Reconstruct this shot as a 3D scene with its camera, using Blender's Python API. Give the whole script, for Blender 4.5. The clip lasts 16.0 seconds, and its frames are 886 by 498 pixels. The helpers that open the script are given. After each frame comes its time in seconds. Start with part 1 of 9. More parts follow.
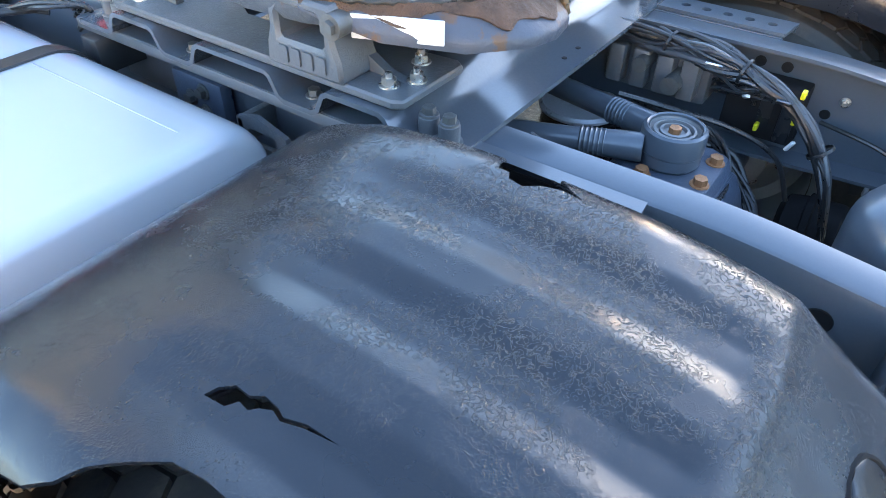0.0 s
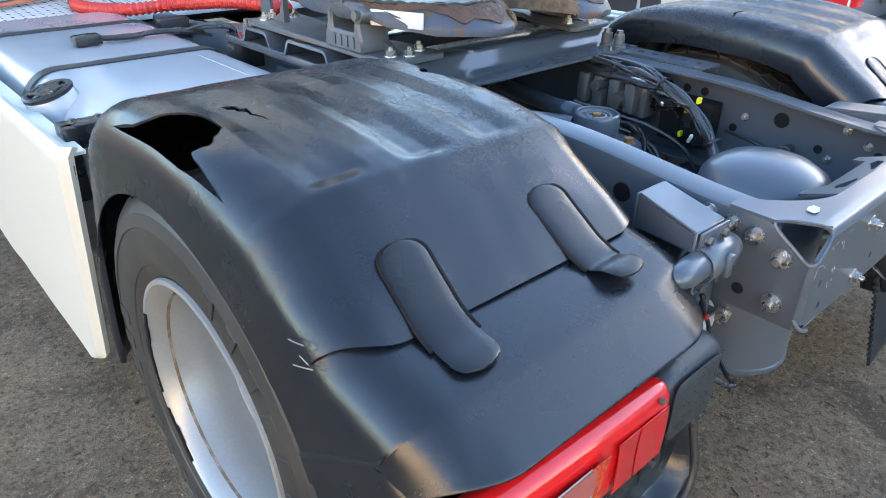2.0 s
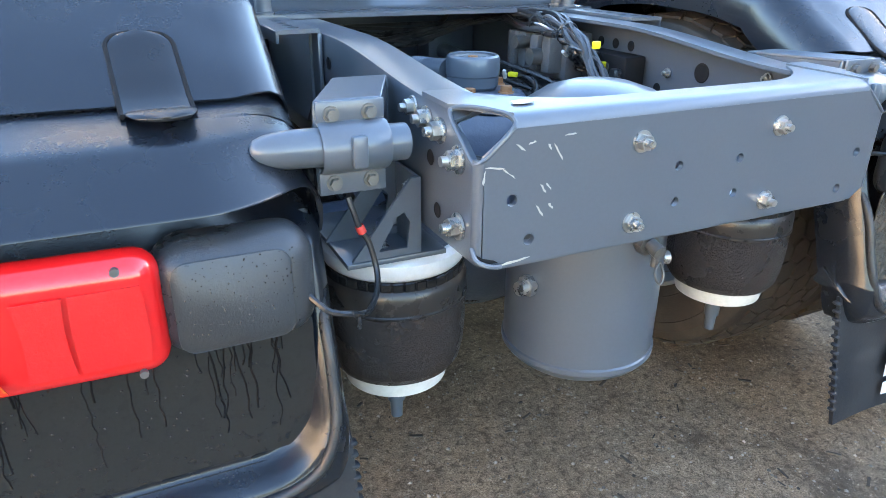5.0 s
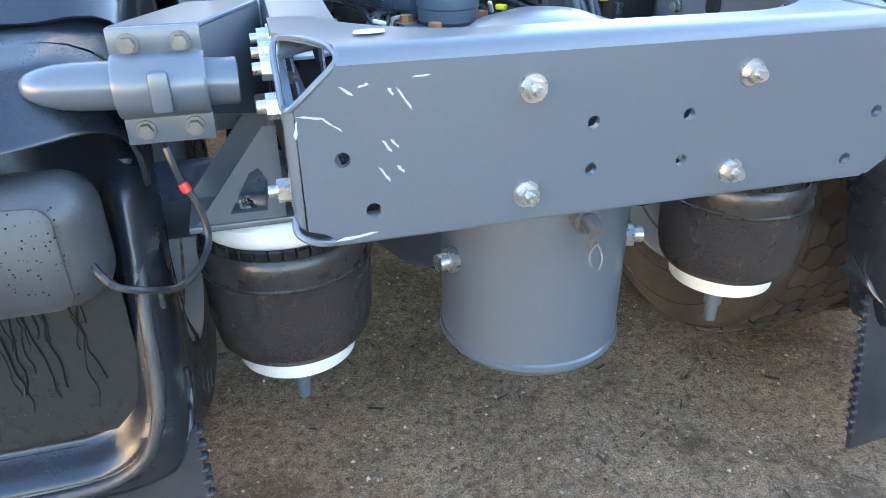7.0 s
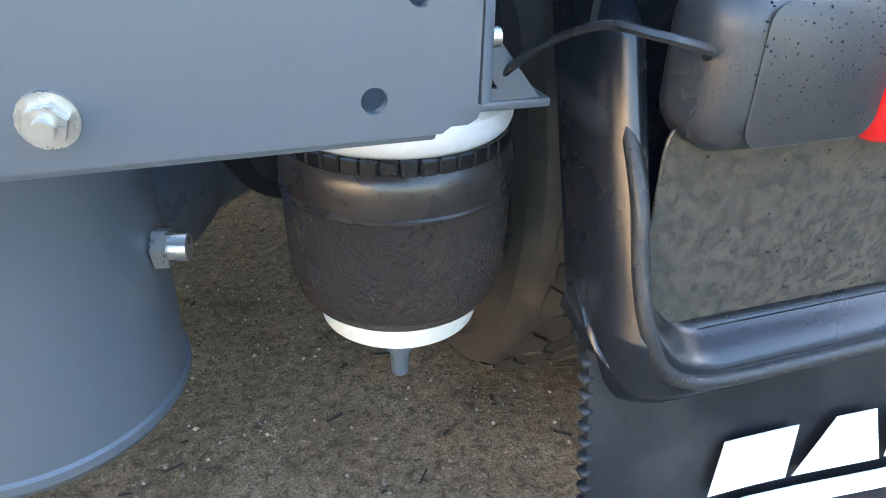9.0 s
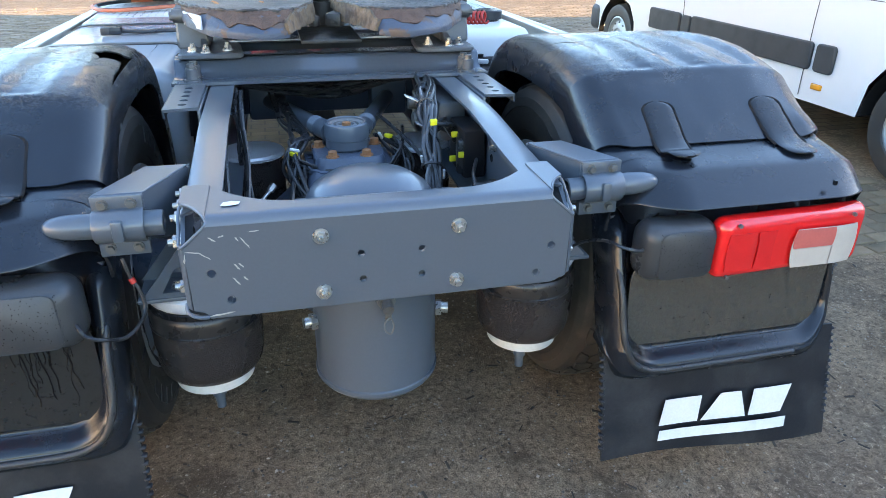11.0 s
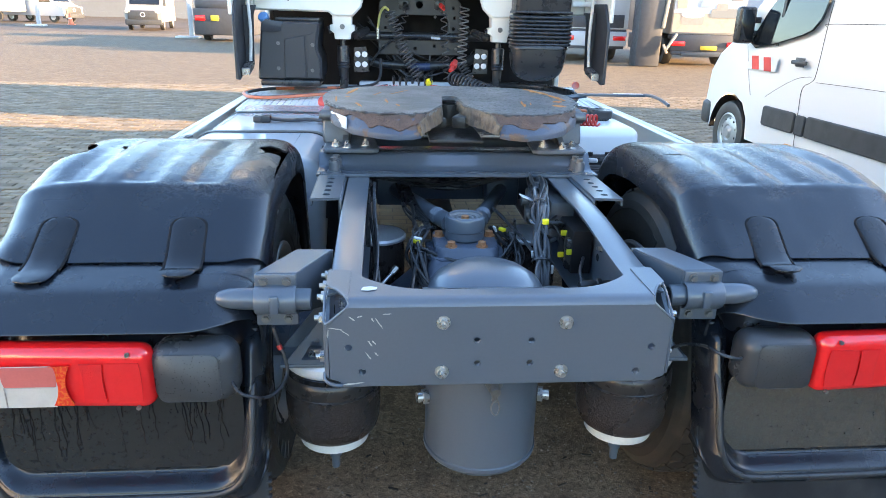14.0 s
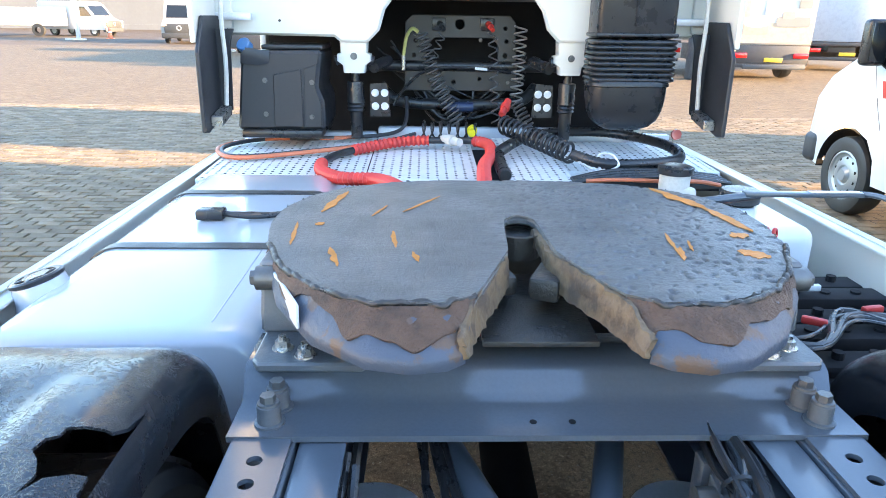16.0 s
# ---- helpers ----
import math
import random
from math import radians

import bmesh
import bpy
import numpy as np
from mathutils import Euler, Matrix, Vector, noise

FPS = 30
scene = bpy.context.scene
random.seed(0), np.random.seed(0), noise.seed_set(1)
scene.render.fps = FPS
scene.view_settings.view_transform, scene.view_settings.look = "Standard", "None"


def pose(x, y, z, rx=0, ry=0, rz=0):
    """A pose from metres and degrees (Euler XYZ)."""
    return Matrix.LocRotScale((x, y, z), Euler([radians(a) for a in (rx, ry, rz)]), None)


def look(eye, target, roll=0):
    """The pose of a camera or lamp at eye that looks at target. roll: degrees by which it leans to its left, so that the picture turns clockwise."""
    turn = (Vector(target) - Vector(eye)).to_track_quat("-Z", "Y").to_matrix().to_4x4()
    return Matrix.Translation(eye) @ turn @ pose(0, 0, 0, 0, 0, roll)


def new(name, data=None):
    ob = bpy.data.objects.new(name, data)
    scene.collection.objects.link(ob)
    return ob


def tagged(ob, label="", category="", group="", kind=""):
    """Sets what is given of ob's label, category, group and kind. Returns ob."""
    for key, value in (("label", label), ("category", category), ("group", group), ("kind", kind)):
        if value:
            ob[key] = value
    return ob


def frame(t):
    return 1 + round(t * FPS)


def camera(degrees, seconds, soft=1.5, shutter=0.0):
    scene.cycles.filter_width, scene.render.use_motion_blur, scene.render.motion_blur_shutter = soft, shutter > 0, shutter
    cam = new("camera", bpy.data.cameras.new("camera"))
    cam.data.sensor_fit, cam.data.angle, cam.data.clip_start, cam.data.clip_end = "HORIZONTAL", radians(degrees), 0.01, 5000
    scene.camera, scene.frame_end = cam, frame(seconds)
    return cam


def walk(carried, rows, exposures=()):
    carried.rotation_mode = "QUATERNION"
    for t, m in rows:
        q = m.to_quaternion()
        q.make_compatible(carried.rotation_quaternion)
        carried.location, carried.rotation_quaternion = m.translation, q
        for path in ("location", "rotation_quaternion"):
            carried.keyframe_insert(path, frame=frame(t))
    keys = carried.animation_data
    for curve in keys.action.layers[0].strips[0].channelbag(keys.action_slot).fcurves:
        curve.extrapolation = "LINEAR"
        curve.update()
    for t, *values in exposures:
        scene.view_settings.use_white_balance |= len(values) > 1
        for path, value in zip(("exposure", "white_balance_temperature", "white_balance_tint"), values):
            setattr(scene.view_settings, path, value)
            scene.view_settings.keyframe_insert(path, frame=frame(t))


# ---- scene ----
cam = camera(66.3, 16.0, 0.6)
PATH = [
    (0, (-1.269, 0.465, 1.614), (-0.009, 1.341, 0.331), 0.9),
    (0.5, (-1.388, 0.336, 1.596), (-0.255, 1.405, 0.342), 0.5),
    (1, (-1.548, 0.16, 1.573), (-0.414, 1.314, 0.397), 0.6),
    (1.5, (-1.587, -0.04, 1.561), (-0.439, 1.168, 0.455), 0.5),
    (2, (-1.597, -0.325, 1.507), (-0.411, 0.97, 0.549), 0.9),
    (2.5, (-1.699, -0.611, 1.486), (-0.495, 0.717, 0.6), 0.9),
    (3, (-1.675, -0.867, 1.448), (-0.48, 0.487, 0.587), 0.9),
    (3.5, (-1.511, -1.045, 1.388), (-0.424, 0.402, 0.538), 0.8),
    (3.7, (-1.414, -1.052, 1.357), (-0.348, 0.413, 0.51), 0.9),
    (5.8, (-0.613, -0.488, 1.041), (0.009, 1.235, 0.238), 0.4),
    (6, (-0.609, -0.465, 1.023), (-0.013, 1.255, 0.193), 0.4),
    (6.5, (-0.563, -0.524, 1.058), (-0.092, 1.188, 0.136), -0.7),
    (7, (-0.427, -0.668, 1.104), (0.058, 1.028, 0.162), -0.4),
    (7.5, (-0.198, -0.785, 1.145), (0.313, 0.888, 0.176), 0.3),
    (8, (0.028, -0.654, 1.072), (0.576, 1.005, 0.098), 0.5),
    (8.5, (0.177, -0.502, 0.977), (0.737, 1.152, 0.003), 0.7),
    (9, (0.228, -0.398, 0.907), (0.793, 1.255, -0.068), 1.1),
    (9.5, (0.192, -0.45, 0.996), (0.761, 1.209, 0.035), 1.2),
    (10, (0.041, -0.736, 1.236), (0.549, 0.966, 0.318), 1.2),
    (10.2, (-0.037, -0.839, 1.294), (0.458, 0.871, 0.382), 0.9),
    (12.3, (-0.235, -1.692, 1.579), (0.035, 0.155, 0.86), 1.5),
    (12.5, (-0.236, -1.734, 1.572), (0.012, 0.125, 0.878), 1.5),
    (13, (-0.255, -1.759, 1.558), (-0.039, 0.112, 0.884), 1.5),
    (13.5, (-0.25, -1.669, 1.562), (-0.063, 0.206, 0.891), 1.5),
    (14, (-0.258, -1.353, 1.567), (-0.093, 0.525, 0.899), 1.4),
    (14.5, (-0.235, -1.027, 1.555), (-0.084, 0.854, 0.892), 1.2),
    (15, (-0.173, -0.673, 1.565), (-0.043, 1.211, 0.906), 1.2),
    (15.5, (-0.212, -0.275, 1.583), (-0.119, 1.613, 0.931), 1.1),
    (16, (-0.2, 0.094, 1.627), (-0.143, 1.986, 0.98), 0.8),
]
walk(cam, [(t, look(eye, target, roll)) for t, eye, target, roll in PATH], [(0.0, 3.69, 7350, 17), (1.5, 3.26, 7550, 17), (3.5, 3.42, 7750, 17), (6.0, 4.3, 7350, 16), (6.5, 4.3, 7350, 16), (8.3, 4.24, 7400, 16), (9.0, 4.25, 7450, 16), (9.6, 4.55, 7450, 16), (10.2, 4.1, 7450, 16), (12.5, 3.13, 7100, 17), (14.0, 3.39, 7150, 16), (15.5, 3.67, 7200, 16), (16.0, 3.63, 7200, 16)])

# ---- light ----
SUN_EL, SUN_AZ = radians(10), radians(101)         # low winter sun on the truck's right-hand side, a little behind it
world = bpy.data.worlds.new("sky")
scene.world = world
world.use_nodes = True
wn = world.node_tree.nodes
sky = wn.new("ShaderNodeTexSky")
sky.sky_type, sky.sun_disc = "NISHITA", False
sky.sun_elevation, sky.sun_rotation = SUN_EL, SUN_AZ
sky.altitude, sky.air_density, sky.dust_density, sky.ozone_density = 0, 1.0, 0.5, 2.9
world.node_tree.links.new(sky.outputs[0], wn["Background"].inputs[0])
wn["Background"].inputs[1].default_value = 0.15
sun_data = bpy.data.lights.new("sun", "SUN")
sun_data.energy, sun_data.angle, sun_data.color = 3.8, radians(0.6), (1.0, 0.73, 0.43)
sun = new("sun", sun_data)
to_sun = Vector((math.sin(SUN_AZ) * math.cos(SUN_EL), math.cos(SUN_AZ) * math.cos(SUN_EL), math.sin(SUN_EL)))
sun.matrix_world = look(to_sun * 30, (0, 0, 0))


# ---- materials ----
def material(name, color, rough=0.5, metal=0.0, spots=None, scale=8.0, amount=0.5, grain=60.0, bump=0.0, bump_scale=80.0,
             rough_vary=0.1, coat=0.0, island=0.0, detail_color=None, object_vary=0.0, spec=0.5, edge=(0.45, 0.7), depth=0.004):
    """Base colour, large stains of the colour spots, fine grain, and relief, at world size."""
    mat = bpy.data.materials.new(name)
    mat.use_nodes = True
    nt, nodes = mat.node_tree, mat.node_tree.nodes
    bsdf = nodes["Principled BSDF"]
    geo = nodes.new("ShaderNodeNewGeometry")

    def noise_tex(sc, detail=6, rough_=0.6):
        n = nodes.new("ShaderNodeTexNoise")
        n.inputs["Scale"].default_value, n.inputs["Detail"].default_value, n.inputs["Roughness"].default_value = sc, detail, rough_
        nt.links.new(geo.outputs["Position"], n.inputs["Vector"])
        return n.outputs["Fac"]

    def ramp(src, lo, hi, a=0.0, b=1.0):
        r = nodes.new("ShaderNodeMapRange")
        r.inputs["From Min"].default_value, r.inputs["From Max"].default_value = lo, hi
        r.inputs["To Min"].default_value, r.inputs["To Max"].default_value = a, b
        nt.links.new(src, r.inputs["Value"])
        return r.outputs["Result"]

    def mix(fac, a, b, mode="MIX"):
        m = nodes.new("ShaderNodeMix")
        m.data_type, m.blend_type = "RGBA", mode
        for sock, v in ((m.inputs[0], fac), (m.inputs[6], a), (m.inputs[7], b)):
            if hasattr(v, "links"):
                nt.links.new(v, sock)
            else:
                sock.default_value = v if sock == m.inputs[0] else (*v, 1)
        return m.outputs[2]

    big, fine = noise_tex(scale), noise_tex(grain, 8, 0.7)
    col = mix(ramp(big, *edge, 0, amount), color, spots or tuple(c * 0.7 for c in color))
    col = mix(ramp(fine, 0.3, 0.75, 0, 0.45), col, detail_color or tuple(c * 0.72 for c in color))
    if island or object_vary:
        src = geo.outputs["Random Per Island"] if island else nodes.new("ShaderNodeObjectInfo").outputs["Random"]
        k = island or object_vary
        hsv = nodes.new("ShaderNodeHueSaturation")
        nt.links.new(col, hsv.inputs["Color"])
        nt.links.new(ramp(src, 0, 1, 1 - k, 1 + k), hsv.inputs["Value"])
        col = hsv.outputs[0]
    nt.links.new(col, bsdf.inputs["Base Color"])
    nt.links.new(ramp(big, 0.3, 0.7, max(0.02, rough - rough_vary), min(1, rough + rough_vary)), bsdf.inputs["Roughness"])
    bsdf.inputs["Metallic"].default_value = metal
    bsdf.inputs["Specular IOR Level"].default_value = spec
    bsdf.inputs["Coat Weight"].default_value = coat
    bsdf.inputs["Coat Roughness"].default_value = 0.08
    if bump:
        b = nodes.new("ShaderNodeBump")
        b.inputs["Strength"].default_value, b.inputs["Distance"].default_value = bump, depth
        nt.links.new(noise_tex(bump_scale, 6, 0.65), b.inputs["Height"])
        nt.links.new(b.outputs[0], bsdf.inputs["Normal"])
    return mat


STRAP_RUBBER = material("strap_rubber", (0.008, 0.008, 0.009), 0.24, grain=200, bump=0.12, bump_scale=300, rough_vary=0.08)
DARK_PLASTIC = material("dark_plastic", (0.022, 0.023, 0.025), 0.42, spots=(0.045, 0.043, 0.04), grain=120, bump=0.1, bump_scale=250)
BACK_PLASTIC = material("back_plastic", (0.022, 0.025, 0.030), 0.45, spots=(0.040, 0.041, 0.043), scale=4, grain=90, bump=0.1, bump_scale=120)
CHASSIS = material("chassis_paint", (0.089, 0.107, 0.127), 0.30, metal=0.15, spots=(0.104, 0.120, 0.136), scale=1.2, amount=0.2, grain=150, bump=0.05,
                   bump_scale=300, rough_vary=0.03, detail_color=(0.074, 0.088, 0.103), coat=0.25)
CAST = material("cast_iron_paint", (0.110, 0.120, 0.130), 0.38, metal=0.1, spots=(0.12, 0.115, 0.105), scale=9, grain=150, bump=0.35, bump_scale=140)
AXLE_PAINT = material("axle_paint", (0.058, 0.078, 0.112), 0.34, spots=(0.085, 0.095, 0.108), scale=6, grain=100, bump=0.25, bump_scale=90)
STEEL = material("zinc_steel", (0.46, 0.45, 0.43), 0.30, metal=0.85, spots=(0.4, 0.36, 0.3), scale=60, grain=200, bump=0.1, bump_scale=300)
BOLT_DARK = material("dark_bolt", (0.16, 0.16, 0.155), 0.42, metal=0.6, spots=(0.14, 0.115, 0.09), scale=50, bump=0.2, bump_scale=300)
BOLT_COPPER = material("rusty_bolt", (0.45, 0.2, 0.09), 0.5, metal=0.4, spots=(0.25, 0.1, 0.05), scale=90, bump=0.3, bump_scale=300)
RUBBER = material("tyre_rubber", (0.031, 0.030, 0.029), 0.52, spots=(0.062, 0.057, 0.050), scale=7, amount=0.6, grain=180, bump=0.15, bump_scale=200)
# dusty tread, its colour lifted to make up for the dimness under the cover
TREAD_LIFTED = material("lifted_tread_rubber", (0.110, 0.098, 0.086), 0.6, spots=(0.27, 0.22, 0.16), scale=16, amount=0.9, grain=150, bump=0.3, bump_scale=150)
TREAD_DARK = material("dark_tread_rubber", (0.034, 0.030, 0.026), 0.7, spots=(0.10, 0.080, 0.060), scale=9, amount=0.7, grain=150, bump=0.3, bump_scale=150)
TYRE_DUSTY = material("dusty_tyre", (0.040, 0.034, 0.028), 0.6, spots=(0.13, 0.104, 0.078), scale=9, amount=0.7, grain=120, bump=0.25, bump_scale=120)
BAG_RUBBER = material("bag_rubber", (0.026, 0.019, 0.017), 0.27, spots=(0.042, 0.031, 0.026), grain=160, bump=1.0, bump_scale=190, depth=0.007, spec=0.4)
BAG_SMOOTH = material("bag_collar", (0.022, 0.019, 0.018), 0.3, spots=(0.04, 0.034, 0.03), scale=25, grain=100, bump=0.15, bump_scale=40)
HOUSING = material("lamp_housing", (0.036, 0.039, 0.042), 0.33, spots=(0.06, 0.06, 0.06), grain=200, bump=0.2, bump_scale=300)
RUST_FILM = material("brake_dust", (0.13, 0.085, 0.05), 0.6, spots=(0.4, 0.36, 0.3), scale=30, amount=0.9, grain=90)
DEBRIS = material("dirt_crumbs", (0.05, 0.038, 0.028), 0.8, spots=(0.12, 0.09, 0.06), scale=4, amount=0.8, island=0.5)
GRIT = material("grit", (0.23, 0.19, 0.145), 0.7, spots=(0.13, 0.105, 0.08), scale=40, amount=0.9, grain=90, island=0.7)
FLAP_RUBBER = material("flap_rubber", (0.012, 0.014, 0.018), 0.42, spots=(0.045, 0.046, 0.047), scale=7, amount=0.8, grain=130, bump=0.2, bump_scale=120, spec=0.32, edge=(0.48, 0.72))
RIM_SILVER = material("rim_paint", (0.335, 0.360, 0.365), 0.33, metal=0.35, rough_vary=0.04, spots=(0.42, 0.41, 0.37), scale=22, amount=0.2, grain=120, bump=0.05)
WHITE_PAINT = material("mark_white", (0.66, 0.67, 0.67), 0.5, spots=(0.6, 0.6, 0.58), scale=30, grain=150)
SCRATCH = material("bare_scratch", (0.42, 0.41, 0.37), 0.5, spots=(0.30, 0.29, 0.26), scale=90, grain=200)
PISTON = material("piston_white", (0.60, 0.585, 0.53), 0.5, spots=(0.45, 0.42, 0.36), scale=30, grain=120, bump=0.1)
TANK_PAINT = material("tank_paint", (0.44, 0.475, 0.51), 0.22, metal=0.0, coat=0.4, spots=(0.47, 0.50, 0.525), scale=5, amount=0.15, grain=200, rough_vary=0.02, detail_color=(0.45, 0.485, 0.515))
CREAM = material("cream_paint", (0.68, 0.67, 0.60), 0.3, spots=(0.66, 0.65, 0.58), scale=2, amount=0.12, grain=60, detail_color=(0.67, 0.66, 0.59), coat=0.15, rough_vary=0.015)
VAN_WHITE = material("van_white", (0.66, 0.67, 0.67), 0.28, spots=(0.64, 0.65, 0.65), scale=2, amount=0.1, grain=40, detail_color=(0.65, 0.66, 0.66), coat=0.08, rough_vary=0.005)
ALU = material("aluminium", (0.74, 0.76, 0.78), 0.36, metal=0.35, spots=(0.55, 0.55, 0.54), scale=8, grain=120, bump=0.06, bump_scale=200)
GREASE = material("grease_plate", (0.102, 0.103, 0.103), 0.42, metal=0.0, spots=(0.064, 0.060, 0.055), scale=7, amount=0.7, grain=110, bump=0.7, bump_scale=130,
                  rough_vary=0.12, detail_color=(0.050, 0.047, 0.043), depth=0.004, coat=0.08)
BROWN_GREASE = material("brown_grease", (0.115, 0.056, 0.030), 0.6, spots=(0.045, 0.027, 0.020), scale=22, amount=0.9, grain=70, bump=1.0, bump_scale=110, detail_color=(0.09, 0.050, 0.028), depth=0.009)
RUST_EDGE = material("rusty_grease", (0.056, 0.072, 0.100), 0.42, spots=(0.12, 0.065, 0.035), scale=14, amount=1.0, grain=38, bump=0.5, bump_scale=70, detail_color=(0.055, 0.062, 0.075), edge=(0.52, 0.58), depth=0.006)
GREASE_BLACK = material("black_grease", (0.028, 0.026, 0.024), 0.35, spots=(0.06, 0.05, 0.04), scale=30, grain=60, bump=0.8, bump_scale=80)
TREAD_ALU = material("tread_aluminium", (0.78, 0.79, 0.79), 0.45, metal=0.1, spots=(0.60, 0.60, 0.59), scale=9, grain=120, bump=0.06, bump_scale=200)
COIL_PALE = material("coil_pale", (0.22, 0.22, 0.22), 0.36, spots=(0.14, 0.14, 0.14), scale=20, grain=80)
COIL_GREY = material("coil_grey", (0.10, 0.10, 0.105), 0.33, spots=(0.06, 0.06, 0.06), scale=20, grain=80)
THROAT = material("throat_grease", (0.16, 0.100, 0.052), 0.65, spots=(0.055, 0.036, 0.024), scale=24, amount=1.0, grain=60, bump=0.9, bump_scale=60, detail_color=(0.11, 0.08, 0.05), edge=(0.45, 0.6))
PLATE_PAINT = material("wet_plate_paint", (0.095, 0.112, 0.132), 0.15, metal=0.15, spots=(0.12, 0.12, 0.12), scale=5, amount=0.6, grain=150, bump=0.06, bump_scale=60, rough_vary=0.05, coat=0.3)
ORANGE_RUST = material("orange_rust", (0.56, 0.185, 0.016), 0.55, spots=(0.28, 0.11, 0.03), scale=30, grain=100, bump=0.4, bump_scale=120)
RED_LENS = material("red_lens", (0.75, 0.014, 0.014), 0.16, spots=(0.66, 0.010, 0.01), scale=20, amount=0.4, grain=60, rough_vary=0.04, coat=0.6, detail_color=(0.66, 0.01, 0.012))
RED_DEEP = material("red_inner_lens", (0.68, 0.011, 0.013), 0.12, spots=(0.58, 0.008, 0.010), scale=26, amount=0.7, grain=300, bump=0.35, bump_scale=220, coat=0.8, detail_color=(0.62, 0.012, 0.014))
CLEAR_LENS = material("clear_lens", (0.50, 0.45, 0.39), 0.16, bump=0.3, bump_scale=260, spots=(0.40, 0.36, 0.32), scale=18, grain=8, coat=0.6)
DIVIDER = material("lens_divider", (0.30, 0.26, 0.23), 0.3)
AMBER_LAMP = material("amber_lamp", (0.80, 0.30, 0.02), 0.2, grain=120, coat=0.5)
SKIRT_STEEL = material("skirt_steel", (0.095, 0.115, 0.14), 0.5, spots=(0.15, 0.08, 0.04), scale=11, amount=0.9, grain=60, bump=0.7, bump_scale=60, edge=(0.56, 0.62), depth=0.006)
PINK_LENS = material("pink_lens", (0.52, 0.12, 0.10), 0.2, grain=200, coat=0.6)
AMBER = material("amber_lens", (0.66, 0.03, 0.012), 0.2, grain=120, coat=0.5, spots=(0.76, 0.20, 0.02), scale=130, amount=0.45, edge=(0.47, 0.54))
PALE_YELLOW = material("pale_yellow", (0.55, 0.50, 0.16), 0.5)
YELLOW = material("yellow_plastic", (0.8, 0.68, 0.02), 0.45)
RED_HOSE = material("red_hose", (0.62, 0.045, 0.035), 0.45, spots=(0.48, 0.035, 0.03), grain=80)
ORANGE_HOSE = material("orange_hose", (0.6, 0.16, 0.07), 0.45)
CABLE = material("black_cable", (0.020, 0.021, 0.023), 0.30, spots=(0.036, 0.034, 0.032), scale=14, grain=100, bump=0.12, bump_scale=160)
CABLE_GREY = material("grey_conduit", (0.055, 0.060, 0.066), 0.45, grain=100)
PALE_TUBE = material("pale_tube", (0.15, 0.155, 0.16), 0.4, spots=(0.10, 0.10, 0.10), scale=30, grain=100)
# plain matt black for parts; also stands in for shade in gaps and hollows
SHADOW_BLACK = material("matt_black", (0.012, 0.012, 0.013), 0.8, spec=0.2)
GLASS_DARK = material("tinted_glass", (0.012, 0.016, 0.02), 0.05, rough_vary=0.02, grain=5, spec=0.6)
NAVY = material("navy_paint", (0.018, 0.034, 0.085), 0.35)
BLUE_CAP = material("blue_plastic", (0.05, 0.17, 0.36), 0.4)
PLATE_YELLOW = material("plate_yellow", (0.75, 0.5, 0.04), 0.4)
LEFT_WALL = material("reflecting_wall", (0.62, 0.60, 0.55), 0.8, spots=(0.5, 0.47, 0.42), scale=0.6, grain=20, bump=0.3, bump_scale=40)
TRIM_GREY = material("van_trim", (0.04, 0.042, 0.045), 0.5, grain=150, bump=0.1, bump_scale=300)
WATER = material("water", (0.005, 0.005, 0.006), 0.08, grain=50, rough_vary=0.02)
PALE_PLASTIC = material("stressed_plastic", (0.30, 0.29, 0.27), 0.7, spots=(0.12, 0.12, 0.11), scale=60, grain=200)
WET_PANEL = material("wet_panel", (0.020, 0.0205, 0.0200), 0.14, spots=(0.014, 0.014, 0.014), scale=70, amount=0.5, grain=160, bump=0.10, bump_scale=120, rough_vary=0.06, coat=0.25, spec=0.4, edge=(0.54, 0.60))
# mottled dirt; base colour paled to stand in for the reflected bright ground
PALED_PANEL = material("paled_mottled_panel", (0.080, 0.071, 0.058), 0.24, spots=(0.030, 0.0275, 0.023), scale=100, amount=0.9, grain=220, bump=0.25, bump_scale=120, rough_vary=0.12, coat=0.3, spec=0.5, edge=(0.45, 0.56), detail_color=(0.046, 0.042, 0.035))
WET_LIP = material("wet_lip", (0.02, 0.021, 0.023), 0.34, spots=(0.03, 0.03, 0.03), scale=60, bump=0.5, bump_scale=240, coat=0.2, rough_vary=0.1)


